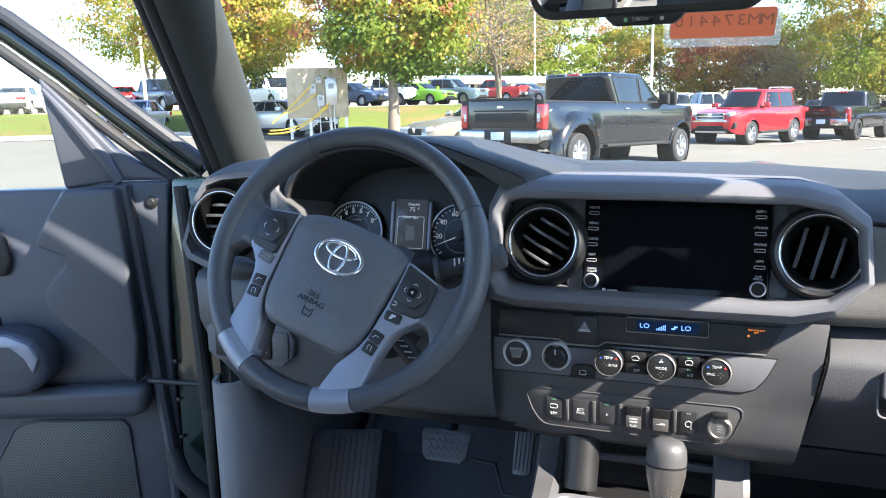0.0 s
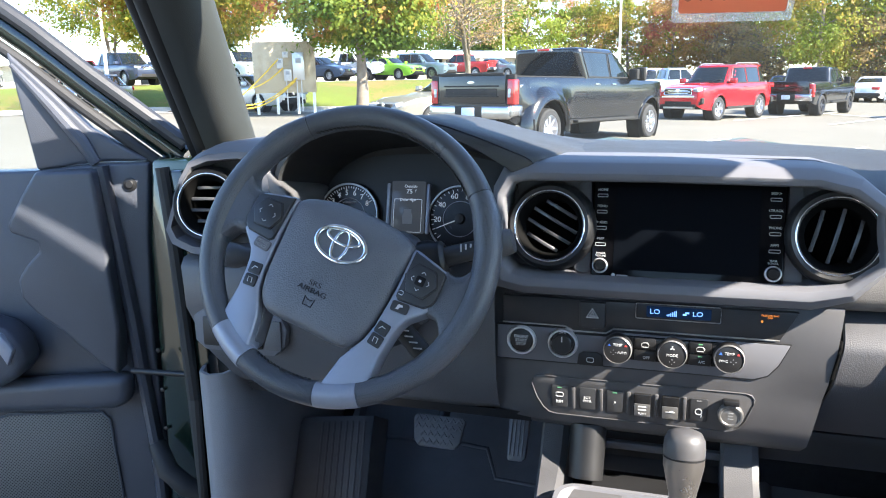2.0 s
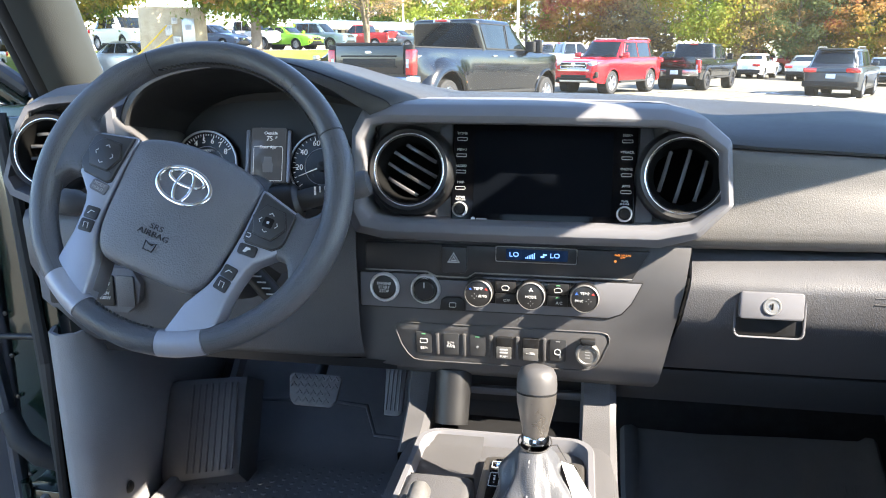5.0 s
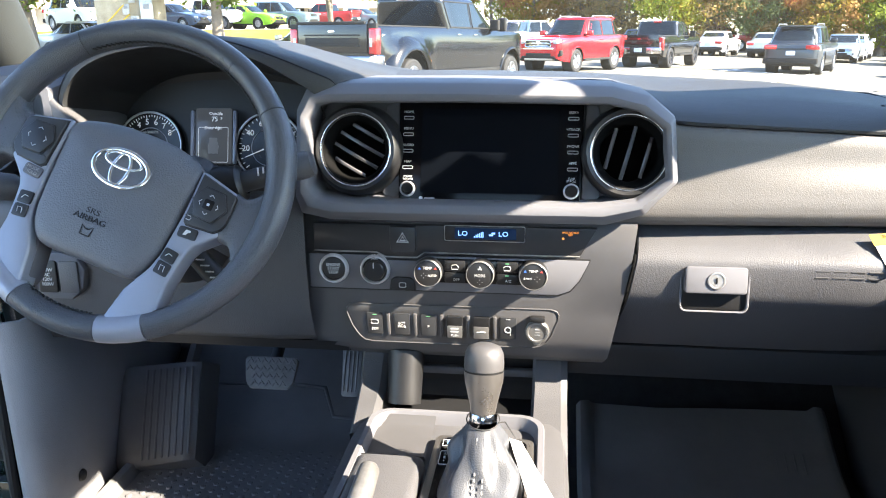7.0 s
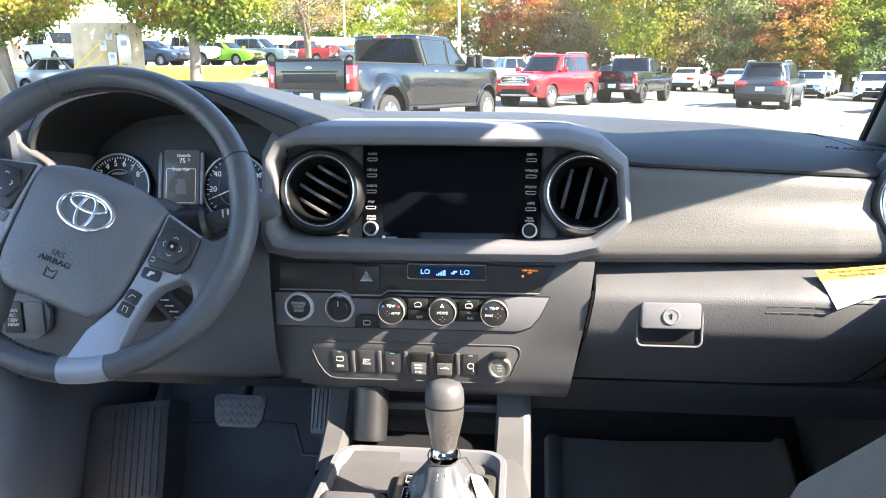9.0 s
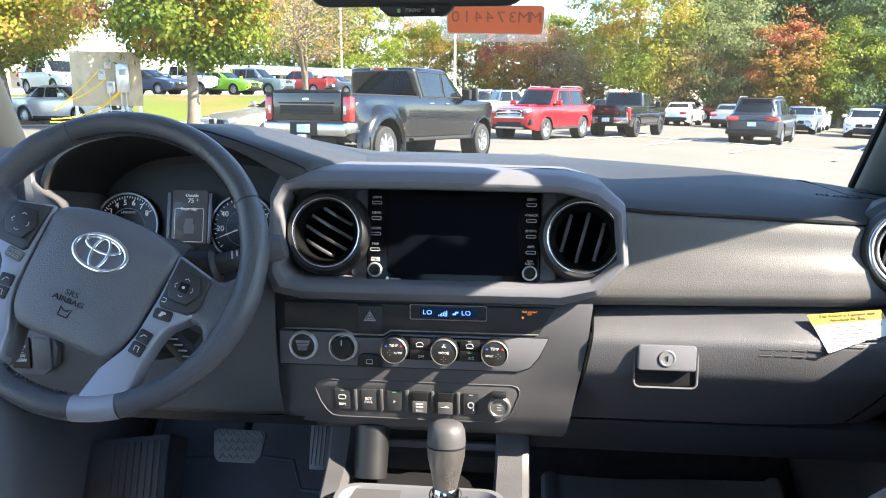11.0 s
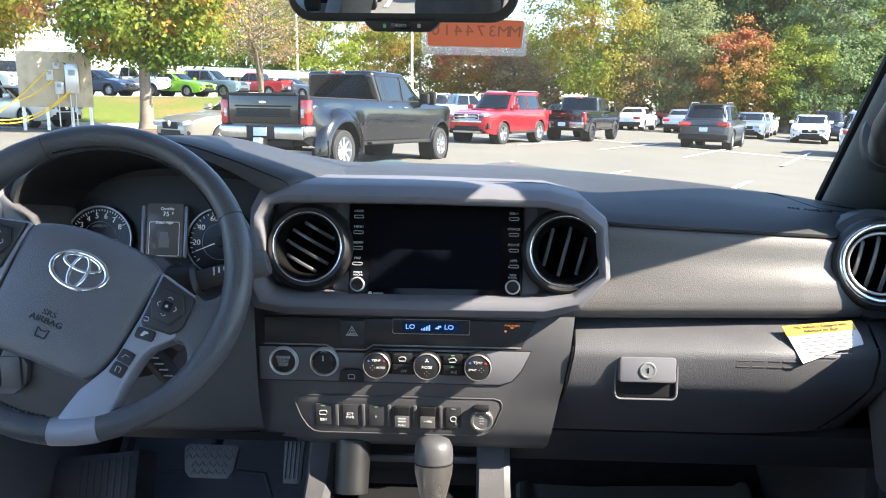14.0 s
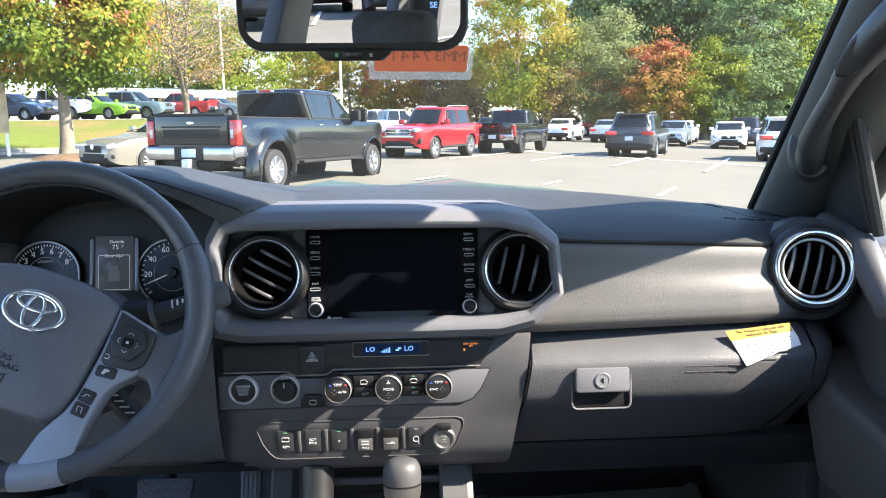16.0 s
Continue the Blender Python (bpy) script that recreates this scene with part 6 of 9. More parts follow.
# ---- passenger side ----
def passenger_side():
    t = thing("passenger_door", (XC + 0.74, -0.5, 0.55), "closed passenger door with dark grey trim panel", "door")
    f = lambda a, b, d: Vector((XC + 0.725 + d - max(0, b - 1.28) * 0.32, a, b))
    part("trim_panel", prism([(0.18, 0.60), (-1.08, 0.60), (-1.08, 1.19), (-0.03, 1.205), (0.03, 1.285), (0.16, 1.30)], f, 0, 0.06, 0.008, 3), PLASTIC, t, "dark grained trim panel")
    part("upper_roll", sweep([(XC + 0.722, -1.05, 1.19), (XC + 0.718, -0.4, 1.198), (XC + 0.716, -0.04, 1.205), (XC + 0.716, 0.0, 1.24), (XC + 0.716, 0.04, 1.28), (XC + 0.716, 0.14, 1.30)], 0.022, 12), PLASTIC, t)
    part("armrest", prism([(0.02, 0.93), (-0.75, 0.93), (-0.80, 1.02), (-0.62, 1.05), (-0.15, 1.06), (0.0, 1.08), (0.07, 1.13), (0.09, 1.08)], lambda a, b, d: Vector((XC + 0.66 + d, a, b)), 0, 0.08, 0.016, 4), PLASTIC, t, "dark padded armrest")
    part("door_pull", prism([(0.05, 0.78), (-0.50, 0.76), (-0.52, 0.90), (-0.02, 0.915)], lambda a, b, d: Vector((XC + 0.695 + d, a, b)), 0, 0.04, 0.012, 3), PLASTIC, t)
    part("sail_panel", prism([(0.20, 1.30), (0.035, 1.30), (0.022, 1.475)], f, 0.004, 0.02, 0.006, 3), BLACKTRIM, t, "dark triangular mirror panel")
    fr = [(0.24, 1.315), (0.12, 1.41), (-0.03, 1.54), (-0.16, 1.635), (-0.30, 1.69), (-1.05, 1.70), (-1.12, 1.65), (-1.09, 1.28)]
    part("window_frame", sweep([f(a, b, 0.03) for a, b in fr], 0.024, 10), RUBBER, t, "black window frame and seal")
    part("window_bar", sweep([f(0.03, 1.30, 0.016), f(0.018, 1.48, 0.016)], 0.009, 8), RUBBER, t)
    g = part("window_glass", prism([(0.02, 1.20), (0.02, 1.48), (-0.16, 1.62), (-0.30, 1.68), (-1.05, 1.69), (-1.08, 1.18)], f, 0.030, 0.034), GLASS, t)
    g.visible_shadow = False
    # grab handle on the pillar
    h = thing("grab_handle", pillar_line(1, 0.3), "dark moulded grab handle on the windscreen pillar", "grab handle")
    path = [Vector(p) for p in ((0.640, 0.130, 1.408), (0.618, 0.086, 1.408), (0.604, 0.052, 1.434), (0.598, 0.020, 1.466), (0.594, -0.020, 1.500), (0.592, -0.050, 1.527), (0.595, -0.075, 1.550), (0.600, -0.100, 1.571), (0.608, -0.130, 1.596), (0.622, -0.165, 1.615))]
    rad = [0.020, 0.027, 0.028, 0.0225, 0.0215, 0.0265, 0.032, 0.035, 0.036, 0.036]
    part("grip", sweep(path, rad, 18, flat=0.72, up=(0.5, -0.8, 0.3)), BLACKTRIM, h, "rounded dark grip", 70)
    part("foot_cover", lathe([(1e-4, 0.010), (0.020, 0.009), (0.030, 0.004), (0.033, -0.01)], Matrix.Translation((0.630, 0.105, 1.420)) @ Vector((-0.35, -0.85, 0.35)).to_track_quat("Z", "Y").to_matrix().to_4x4() @ Matrix.Diagonal((1, 1.5, 1, 1)), 24), BLACKTRIM, h)
    eye = Vector((-0.52, -0.84, -0.08)).normalized()
    up = (path[7] - path[5]).normalized()
    up = (up - eye * up.dot(eye)).normalized()
    sd = up.cross(eye)
    o = path[6] + eye * 0.0215
    F = Matrix(((sd.x, up.x, eye.x, o.x), (sd.y, up.y, eye.y, o.y), (sd.z, up.z, eye.z, o.z), (0, 0, 0, 1)))
    pts = [(-0.012, 0.040), (0.004, 0.044), (0.022, 0.038), (0.026, 0.026), (0.018, 0.0), (0.004, -0.034), (-0.008, -0.040), (-0.017, -0.030), (-0.020, 0.0), (-0.018, 0.026)]
    part("cover_seam", plate([(x * 1.06, y * 1.05) for x, y in pts], F, 0.0022, 0.0008), BLACK, h)
    part("cover", plate(pts, F, 0.0050, 0.0022, 3), BLACKTRIM, h, "inset cover over the mount")
    part("raised_lettering", text_bm("AIRBAG", 0.012, Matrix.Translation(pillar_line(1, 0.86) + Vector((0.012, -0.035, -0.024))) @ F.to_3x3().to_4x4(), 0.0006), LEGEND_DARK, h)


def mirror():
    """Interior mirror with its glass turned towards the driver."""
    c = Vector((-0.040, -0.085, 1.600))
    d = (c - Vector((0.023, -1.027, 1.48))).normalized()
    out = Vector((-0.41, -0.91, -0.055)).normalized()
    nrm = (out - d).normalized()
    up = Vector((0.02, 0, 1))
    x = up.cross(nrm).normalized()
    y = nrm.cross(x)
    M = Matrix(((x.x, y.x, nrm.x, c.x), (x.y, y.y, nrm.y, c.y), (x.z, y.z, nrm.z, c.z), (0, 0, 0, 1)))
    t = thing("rear_view_mirror", c, "black framed rear view mirror hanging at the windscreen", "mirror")
    o = rounded(0.280, 0.091, 0.032, 8)
    rows = [[M @ Vector((a * f, b * f, h)) for a, b in o] for f, h in ((0.40, -0.042), (0.80, -0.036), (0.98, -0.016), (1.0, 0.0), (0.985, 0.003), (0.955, 0.002))]
    part("housing", loft(rows, closed=True, caps=True), BLACK, t, "", 50)
    part("glass", plate(rounded(0.262, 0.071, 0.026, 8), M @ Matrix.Translation((0, 0, 0.0022)), 0.0012, 0), MIRROR, t, "mirror glass")
    chin = [(-0.050, -0.038), (0.054, -0.038), (0.044, -0.050), (0.036, -0.0565), (-0.032, -0.0565), (-0.040, -0.050)]
    ch = part("chin", plate(chin, M @ Matrix.Translation((0.0, 0, -0.014)), 0.016, 0.003, 3), BLACK, t, "black button strip")
    part("button", plate(rounded(0.024, 0.008, 0.002), M @ Matrix.Translation((0.002, -0.0495, 0.0015)), 0.002, 0.0006), PIANO, ch)
    part("lettering", text_bm("AUTO", 0.0052, M @ Matrix.Translation((0.002, -0.0495, 0.0037))), LEGEND_DIM, ch)
    for sx in (-0.018, 0.024):
        part("lamp", plate(rounded(0.0040, 0.0045, 0.001, 3), M @ Matrix.Translation((sx, -0.0495, 0.0016)), 0.001, 0), GREENLED if sx < 0 else LEGEND_DIM, ch)
    part("compass", text_bm("SE", 0.0095, M @ Matrix.Translation((0.100, 0.006, 0.0042))), BLUE_LIT, t, "lit blue compass letters")
    part("arm", sweep([M @ Vector((0.0, 0.0, -0.036)), M @ Vector((0.0, 0.012, -0.06)), Vector((-0.03, 0.01, 1.665)), Vector((-0.035, 0.03, 1.705))], [0.014, 0.016, 0.024, 0.03], 14), BLACK, t, "black mirror mount")
    # card hung at the glass behind the mirror
    k = thing("stock_card", (0.05, 0.17, 1.53), "orange stock card in a clear sleeve with mirrored handwriting", "card")
    K = face_on(0.0475, 0.165, 1.5585, -38, 2, -1)
    part("sleeve", plate(rounded(0.158, 0.066, 0.004), K, 0.0008, 0), FILM, k, "clear plastic sleeve")
    part("card", plate(rounded(0.140, 0.046, 0.004), K @ Matrix.Translation((0, 0.006, 0.0012)), 0.0008, 0), ORANGE, k, "translucent orange card")
    part("card_edge", sweep([K @ Vector((a, b + 0.006, 0.0015)) for a, b in rounded(0.142, 0.048, 0.005)], 0.0008, 5, closed=True), PAPER, k)
    ink = mat("faded_ink", (0.45, 0.20, 0.13), 0.7)
    for i, ch in enumerate("MM374410"):
        part("written_character", text_bm(ch, 0.026, K @ Matrix.Translation((0.0585 - 0.0167 * i, 0.010, 0.0022)), mirrored=True, stretch=1.0), ink, k)


def sticker():
    k = thing("airbag_label", (0.55, 0.03, 1.16), "white paper airbag label with a yellow heading under the dash edge", "label")
    K = face_on(0.527, 0.0035, 1.1520, 37, -2, 7) @ Matrix.Scale(0.90, 4)
    part("sheet", plate([(-0.055, 0.026), (0.050, 0.026), (0.056, 0.002), (0.056, -0.012), (0.02, -0.018), (-0.040, -0.034)], K, 0.0006, 0), PAPER, k)
    part("heading", plate([(-0.056, 0.0265), (0.050, 0.0265), (0.051, 0.012), (-0.052, 0.009)], K @ Matrix.Translation((0, 0, 0.0007)), 0.0004, 0), YELLOW, k, "yellow heading band")
    part("print_line", text_bm("This Vehicle is Equipped with\nAdvanced Air Bags", 0.0068, K @ Matrix.Translation((0.0, 0.0185, 0.0017)), 0.0002), LEGEND_DARK, k)
    for i in range(6):
        w = 0.085 - 0.006 * i
        part("print_line", plate(rounded(w, 0.0016, 0.0004, 2), K @ Matrix.Translation((0.002, 0.004 - 0.0055 * i, 0.0009)), 0.0002, 0), INK, k)


def seat(x, nm, fwd=0.0, up=0.0):
    s = thing("front_seat", (x, -0.8, 0.59), "dark fabric front seat with side bolsters and headrest", "seat", group="front seats")
    rows = []
    for y, zt, w in ((-0.30, 0.84, 0.20), (-0.295, 0.90, 0.225), (-0.34, 0.935, 0.235), (-0.5, 0.93, 0.245), (-0.8, 0.90, 0.25), (-1.0, 0.90, 0.24)):
        rows.append([Vector((x + w * a, y, zt + b)) for a, b in ((-1, -0.2), (-1.02, -0.04), (-0.97, 0.012), (-0.85, 0.022), (-0.68, 0.0), (-0.3, -0.012), (0.3, -0.012), (0.68, 0.0), (0.85, 0.022), (0.97, 0.012), (1.02, -0.04), (1, -0.2))])
    part("cushion", loft(rows, caps=True), FABRIC, s, "", 60)
    rows = []
    for h, w, y in ((0.88, 0.24, -1.00), (1.0, 0.255, -1.02), (1.16, 0.26, -1.09), (1.27, 0.235, -1.14), (1.33, 0.19, -1.18), (1.35, 0.15, -1.19)):
        rows.append([Vector((x + w * a, y + b + up, h + up * 0.15 * (h - 0.88) / 0.47)) for a, b in ((-1, -0.08), (-1.02, 0.0), (-0.92, 0.07), (-0.72, 0.055), (-0.4, 0.03), (0.4, 0.03), (0.72, 0.055), (0.92, 0.07), (1.02, 0.0), (1, -0.08), (0.7, -0.12), (-0.7, -0.12))])
    part("backrest", loft(rows, closed=True, caps=True), FABRIC, s, "", 60)
    hr = part("headrest", box((x, -1.235 + up, 1.445 + up * 0.15), (0.235, 0.10, 0.17), 0.04, 4), FABRIC, s)
    for sx in (-0.06, 0.06):
        part("headrest_post", rod((x + sx, -1.22 + up, 1.32 + up * 0.15), (x + sx, -1.235 + up, 1.40 + up * 0.15), 0.006), CHROME, hr)
    part("seat_base", box((x, -0.7, 0.69), (0.40, 0.5, 0.18), 0.02), BLACK, s)
    s.location.y += fwd
    return s


def footwell():
    m = thing("floor_mat", (-0.45, 0.1, 0.59), "black rubber driver's floor mat with raised pattern", "floor mat", group="floor mats")
    rows = []
    for y, z in ((-0.35, 0.602), (0.05, 0.604), (0.34, 0.608), (0.40, 0.625), (0.50, 0.70), (0.56, 0.76)):
        rows.append([Vector((x, y, z + e)) for x, e in ((-0.70, 0.022), (-0.69, 0.02), (-0.68, 0.0), (-0.5, 0), (-0.35, 0), (-0.225, 0), (-0.215, 0.02), (-0.2, 0.022))])
    part("sheet", shell(loft(rows), -0.006), MATMAT, m, "", 40)
    knobs = []
    for i in range(24):
        for j in range(20):
            x, y = -0.70 + 0.0205 * i, -0.06 + 0.021 * j + (0.0105 if i % 2 else 0)
            if y < min(0.345, 0.235 + (x + 0.72) * 0.68) - 0.012 and x > -0.675 and x < -0.235:
                knobs.append(lathe([(1e-4, 0.005), (0.0045, 0.0045), (0.0075, 0.0)], Matrix.Translation((x, y, 0.6095)), 6))
    tagged(part("raised_pattern", join(*knobs), MATMAT, m), kind="stuff")
    part("border", sweep([(-0.675, 0.262, 0.611), (-0.545, 0.350, 0.613), (-0.235, 0.352, 0.613)], 0.005, 8, flat=0.7), MATMAT, m)
    part("border", sweep([(-0.62, 0.47, 0.682), (-0.46, 0.475, 0.688), (-0.38, 0.47, 0.684), (-0.35, 0.42, 0.645), (-0.23, 0.415, 0.642)], 0.006, 8, flat=0.7), MATMAT, m)
    # passenger mat
    m2 = thing("floor_mat", (0.37, 0.1, 0.59), "black rubber passenger floor mat with a raised edge", "floor mat", group="floor mats")
    rows = []
    for y, z in ((-0.35, 0.602), (0.05, 0.604), (0.20, 0.606), (0.28, 0.612), (0.33, 0.627), (0.38, 0.654), (0.43, 0.684), (0.445, 0.692)):
        rows.append([Vector((x, y + 0.012 * math.sin(x * 34), z + e)) for x, e in ((0.150, 0.0), (0.156, 0.008), (0.166, 0.009), (0.178, 0.0), (0.3, 0), (0.45, 0), (0.59, 0), (0.602, 0.009), (0.612, 0.008), (0.618, 0.0))])
    part("sheet", shell(loft(rows), -0.006), MAT2, m2, "", 40)
    part("ribbed_field", join(*[sweep([(0.215 + 0.0165 * k, y, z + 0.001) for y, z in ((-0.1, 0.6035), (0.05, 0.604), (0.20, 0.606), (0.28, 0.612), (0.33, 0.627), (0.37, 0.6486))], 0.0022, 6) for k in range(22)]), MAT2, m2)
    # dead pedal
    dp = thing("foot_rest", (-0.64, 0.25, 0.6), "black ribbed foot rest pad beside the pedals", "foot rest")

    def fr(u, v, h=0.0):
        """A place on the slanted pad: u from its outer to its inner edge, v upwards."""
        p = Vector((-0.722, 0.205, 0.622)) * (1 - u) * (1 - v) + Vector((-0.566, 0.222, 0.650)) * u * (1 - v) + Vector((-0.738, 0.305, 0.790)) * (1 - u) * v + Vector((-0.582, 0.315, 0.808)) * u * v
        return p + Vector((0.05, -0.85, 0.50)).normalized() * h
    part("pad", shell(loft([[fr(u, v, -0.012 * (abs(2 * u - 1) ** 8 + abs(2 * v - 1) ** 8)) for u in [k / 12 for k in range(13)]] for v in [k / 12 for k in range(13)]]), 0.012), MATMAT, dp)
    part("pad_skirt", loft([[fr(0, 0, -0.01), fr(1, 0, -0.01), fr(1.03, 1, -0.01)], [fr(0, 0, -0.03) + Vector((0, 0.02, -0.03)), fr(1, 0, -0.03) + Vector((0.01, 0.03, -0.05)), fr(1.05, 1, -0.10)]]), MATMAT, dp)
    for k in range(8):
        part("rib", sweep([fr(0.36 + 0.082 * k, 0.06 + 0.88 * q / 6, 0.0005) for q in range(7)], 0.0024, 6), MATMAT, dp)
    # pedals
    b = thing("brake_pedal", (-0.445, 0.36, 0.72), "grey rubber brake pedal with zigzag tread", "pedal")
    M = face_on(-0.448, 0.345, 0.772, 35)
    part("pad", plate([(-0.054, 0.026), (-0.048, 0.032), (0.048, 0.032), (0.054, 0.026), (0.049, -0.018), (0.038, -0.031), (-0.036, -0.031), (-0.047, -0.018)], M, 0.012, 0.004), PEDAL, b)
    for k in range(7):
        for q in range(4):
            x, y = -0.042 + 0.014 * k, 0.023 - 0.0145 * q
            if abs(x) < 0.05 - 0.004 * q:
                part("tread", sweep([M @ Vector((x - 0.006, y - 0.004, 0.0125)), M @ Vector((x, y + 0.004, 0.0135)), M @ Vector((x + 0.006, y - 0.004, 0.0125))], 0.0026, 5), PEDAL, b)
    part("arm", sweep([M @ Vector((0, 0, -0.002)), Vector((-0.448, 0.42, 0.82)), Vector((-0.448, 0.45, 0.98))], 0.012, 10), BLACK, b)
    a = thing("accelerator_pedal", (-0.29, 0.36, 0.72), "narrow black ribbed accelerator pedal", "pedal")
    M = face_on(-0.290, 0.36, 0.775, 30)
    part("pad", plate([(-0.020, 0.05), (0.022, 0.05), (0.020, -0.040), (0.012, -0.046), (-0.016, -0.046)], M, 0.012, 0.004), PEDAL, a)
    for k in range(4):
        bm = box((-0.012 + 0.008 * k, 0.002, 0.013), (0.003, 0.078, 0.003), 0.001)
        bm.transform(M)
        part("rib", bm, PEDAL, a)
    part("arm", sweep([M @ Vector((0, 0.03, 0.0)), Vector((-0.29, 0.45, 0.98))], 0.010, 8), BLACK, a)


cab_structure()
dash = dashboard()
controls(dash)
driver_side(dash)
steering_wheel()
console()
driver_door()
passenger_side()
mirror()
sticker()
seat(-0.43, "driver")
seat(0.396, "passenger", 0.0, 0.30)
footwell()


# ---- outside: ground ----
def lie(x, y):
    """Height of the car park, which falls gently to the right, and of the upper lot behind the bank."""
    z = -0.05 - 0.031 * max(-3, min(40, x)) if x > -3 else 0.043 + min(0.40, 0.022 * (-3 - x))
    return z


FOOT = [(-60, 6), (-40, 15), (-27, 22), (-20, 26), (-14.3, 28.2), (-11, 30.5), (-7, 34.5), (-2, 41), (4, 50), (12, 60)]


def foot_y(x):
    return lerp(FOOT, x)


def leaf_mat(name, colors, rough=0.55, patch=0.35, own=0.24, rise=None):
    """Leaf colours in drifts; own: how far single leaves stray; rise: (foot, top, share) by which the colour runs on with height."""
    m = bpy.data.materials.new(name)
    m.use_nodes = True
    n, l = m.node_tree.nodes, m.node_tree.links
    b = n["Principled BSDF"]
    b.inputs["Roughness"].default_value = rough
    b.inputs["Specular IOR Level"].default_value = 0.25
    geo, tc, no = n.new("ShaderNodeNewGeometry"), n.new("ShaderNodeTexCoord"), n.new("ShaderNodeTexNoise")
    no.inputs["Scale"].default_value, no.inputs["Detail"].default_value = patch, 2
    l.new(tc.outputs["Object"], no.inputs["Vector"])
    ma = n.new("ShaderNodeMath")
    ma.operation = "MULTIPLY_ADD"
    ma.inputs[1].default_value = own
    mb = n.new("ShaderNodeMapRange")
    mb.inputs["From Min"].default_value, mb.inputs["From Max"].default_value = 0.3, 0.7
    mb.inputs["To Min"].default_value, mb.inputs["To Max"].default_value = -0.06, 1.0 - own
    l.new(no.outputs[0], mb.inputs["Value"])
    l.new(geo.outputs["Random Per Island"], ma.inputs[0])
    l.new(mb.outputs[0], ma.inputs[2])
    cr = n.new("ShaderNodeValToRGB")
    els = cr.color_ramp.elements
    while len(els) < len(colors):
        els.new(0.5)
    for i, c in enumerate(colors):
        els[i].position = i / max(1, len(colors) - 1)
        els[i].color = (*c, 1)
    last = ma.outputs[0]
    if rise:
        sep, mr, ad = n.new("ShaderNodeSeparateXYZ"), n.new("ShaderNodeMapRange"), n.new("ShaderNodeMath")
        l.new(tc.outputs["Object"], sep.inputs[0])
        l.new(sep.outputs["Z"], mr.inputs["Value"])
        mr.inputs["From Min"].default_value, mr.inputs["From Max"].default_value = rise[:2]
        mr.inputs["To Min"].default_value, mr.inputs["To Max"].default_value = -rise[2], rise[2]
        l.new(mr.outputs[0], ad.inputs[0])
        l.new(last, ad.inputs[1])
        last = ad.outputs[0]
    l.new(last, cr.inputs[0])
    l.new(cr.outputs[0], b.inputs["Base Color"])
    tr, mx = n.new("ShaderNodeBsdfTranslucent"), n.new("ShaderNodeMixShader")
    mx.inputs[0].default_value = 0.56
    l.new(cr.outputs[0], tr.inputs[0])
    l.new(b.outputs[0], mx.inputs[1])
    l.new(tr.outputs[0], mx.inputs[2])
    l.new(mx.outputs[0], n["Material Output"].inputs[0])
    return m


def blend_mat(name, colors, scales, rough=0.9, bump=0.3, stops=None):
    """Ground cover: two sizes of noise drive a colour band."""
    m = bpy.data.materials.new(name)
    m.use_nodes = True
    n, l = m.node_tree.nodes, m.node_tree.links
    b = n["Principled BSDF"]
    b.inputs["Roughness"].default_value = rough
    b.inputs["Specular IOR Level"].default_value = 0.2
    tc = n.new("ShaderNodeTexCoord")
    outs = []
    for s in scales:
        t = n.new("ShaderNodeTexNoise")
        t.inputs["Scale"].default_value, t.inputs["Detail"].default_value, t.inputs["Roughness"].default_value = s, 8, 0.65
        l.new(tc.outputs["Object"], t.inputs["Vector"])
        outs.append(t.outputs[0])
    mx = n.new("ShaderNodeMix")
    mx.inputs[0].default_value = 0.5
    l.new(outs[0], mx.inputs["A"])
    l.new(outs[1], mx.inputs["B"])
    cr = n.new("ShaderNodeValToRGB")
    els = cr.color_ramp.elements
    while len(els) < len(colors):
        els.new(0.5)
    for i, c in enumerate(colors):
        els[i].position = stops[i] if stops else 0.3 + 0.4 * i / (len(colors) - 1)
        els[i].color = (*c, 1)
    l.new(mx.outputs[0], cr.inputs[0])
    l.new(cr.outputs[0], b.inputs["Base Color"])
    bp = n.new("ShaderNodeBump")
    bp.inputs["Strength"].default_value, bp.inputs["Distance"].default_value = bump, 0.02
    l.new(outs[1], bp.inputs["Height"])
    l.new(bp.outputs[0], b.inputs["Normal"])
    return m


ASPHALT = blend_mat("pale_worn_asphalt", ((0.138, 0.130, 0.108), (0.172, 0.161, 0.136), (0.206, 0.194, 0.164)), (0.35, 30), 0.9, 0.25)
CONCRETE = blend_mat("pale_concrete", ((0.36, 0.34, 0.30), (0.46, 0.44, 0.40)), (0.8, 12), 0.9, 0.1)
GRASS = blend_mat("autumn_lawn", ((0.26, 0.14, 0.07), (0.16, 0.14, 0.04), (0.105, 0.14, 0.024), (0.17, 0.20, 0.04)), (0.28, 9), 0.95, 0.8, (0.36, 0.44, 0.52, 0.66))
MULCH = blend_mat("brown_mulch", ((0.10, 0.06, 0.04), (0.22, 0.15, 0.10)), (3, 40), 0.95, 0.8)
LINE = mat("white_road_paint", (0.82, 0.82, 0.79), 0.8, grain=(60, 0.2), var=(3, 0.14))
BARK = blend_mat("grey_bark", ((0.11, 0.085, 0.065), (0.22, 0.18, 0.14), (0.30, 0.26, 0.21)), (2.5, 22), 0.95, 0.9)
TYRE = mat("tyre_rubber", (0.022, 0.022, 0.023), 0.8, grain=(80, 0.4), var=(6, 0.25))
ALLOY = mat("alloy_wheel", (0.62, 0.62, 0.64), 0.28, metal=0.9, var=(8, 0.08))
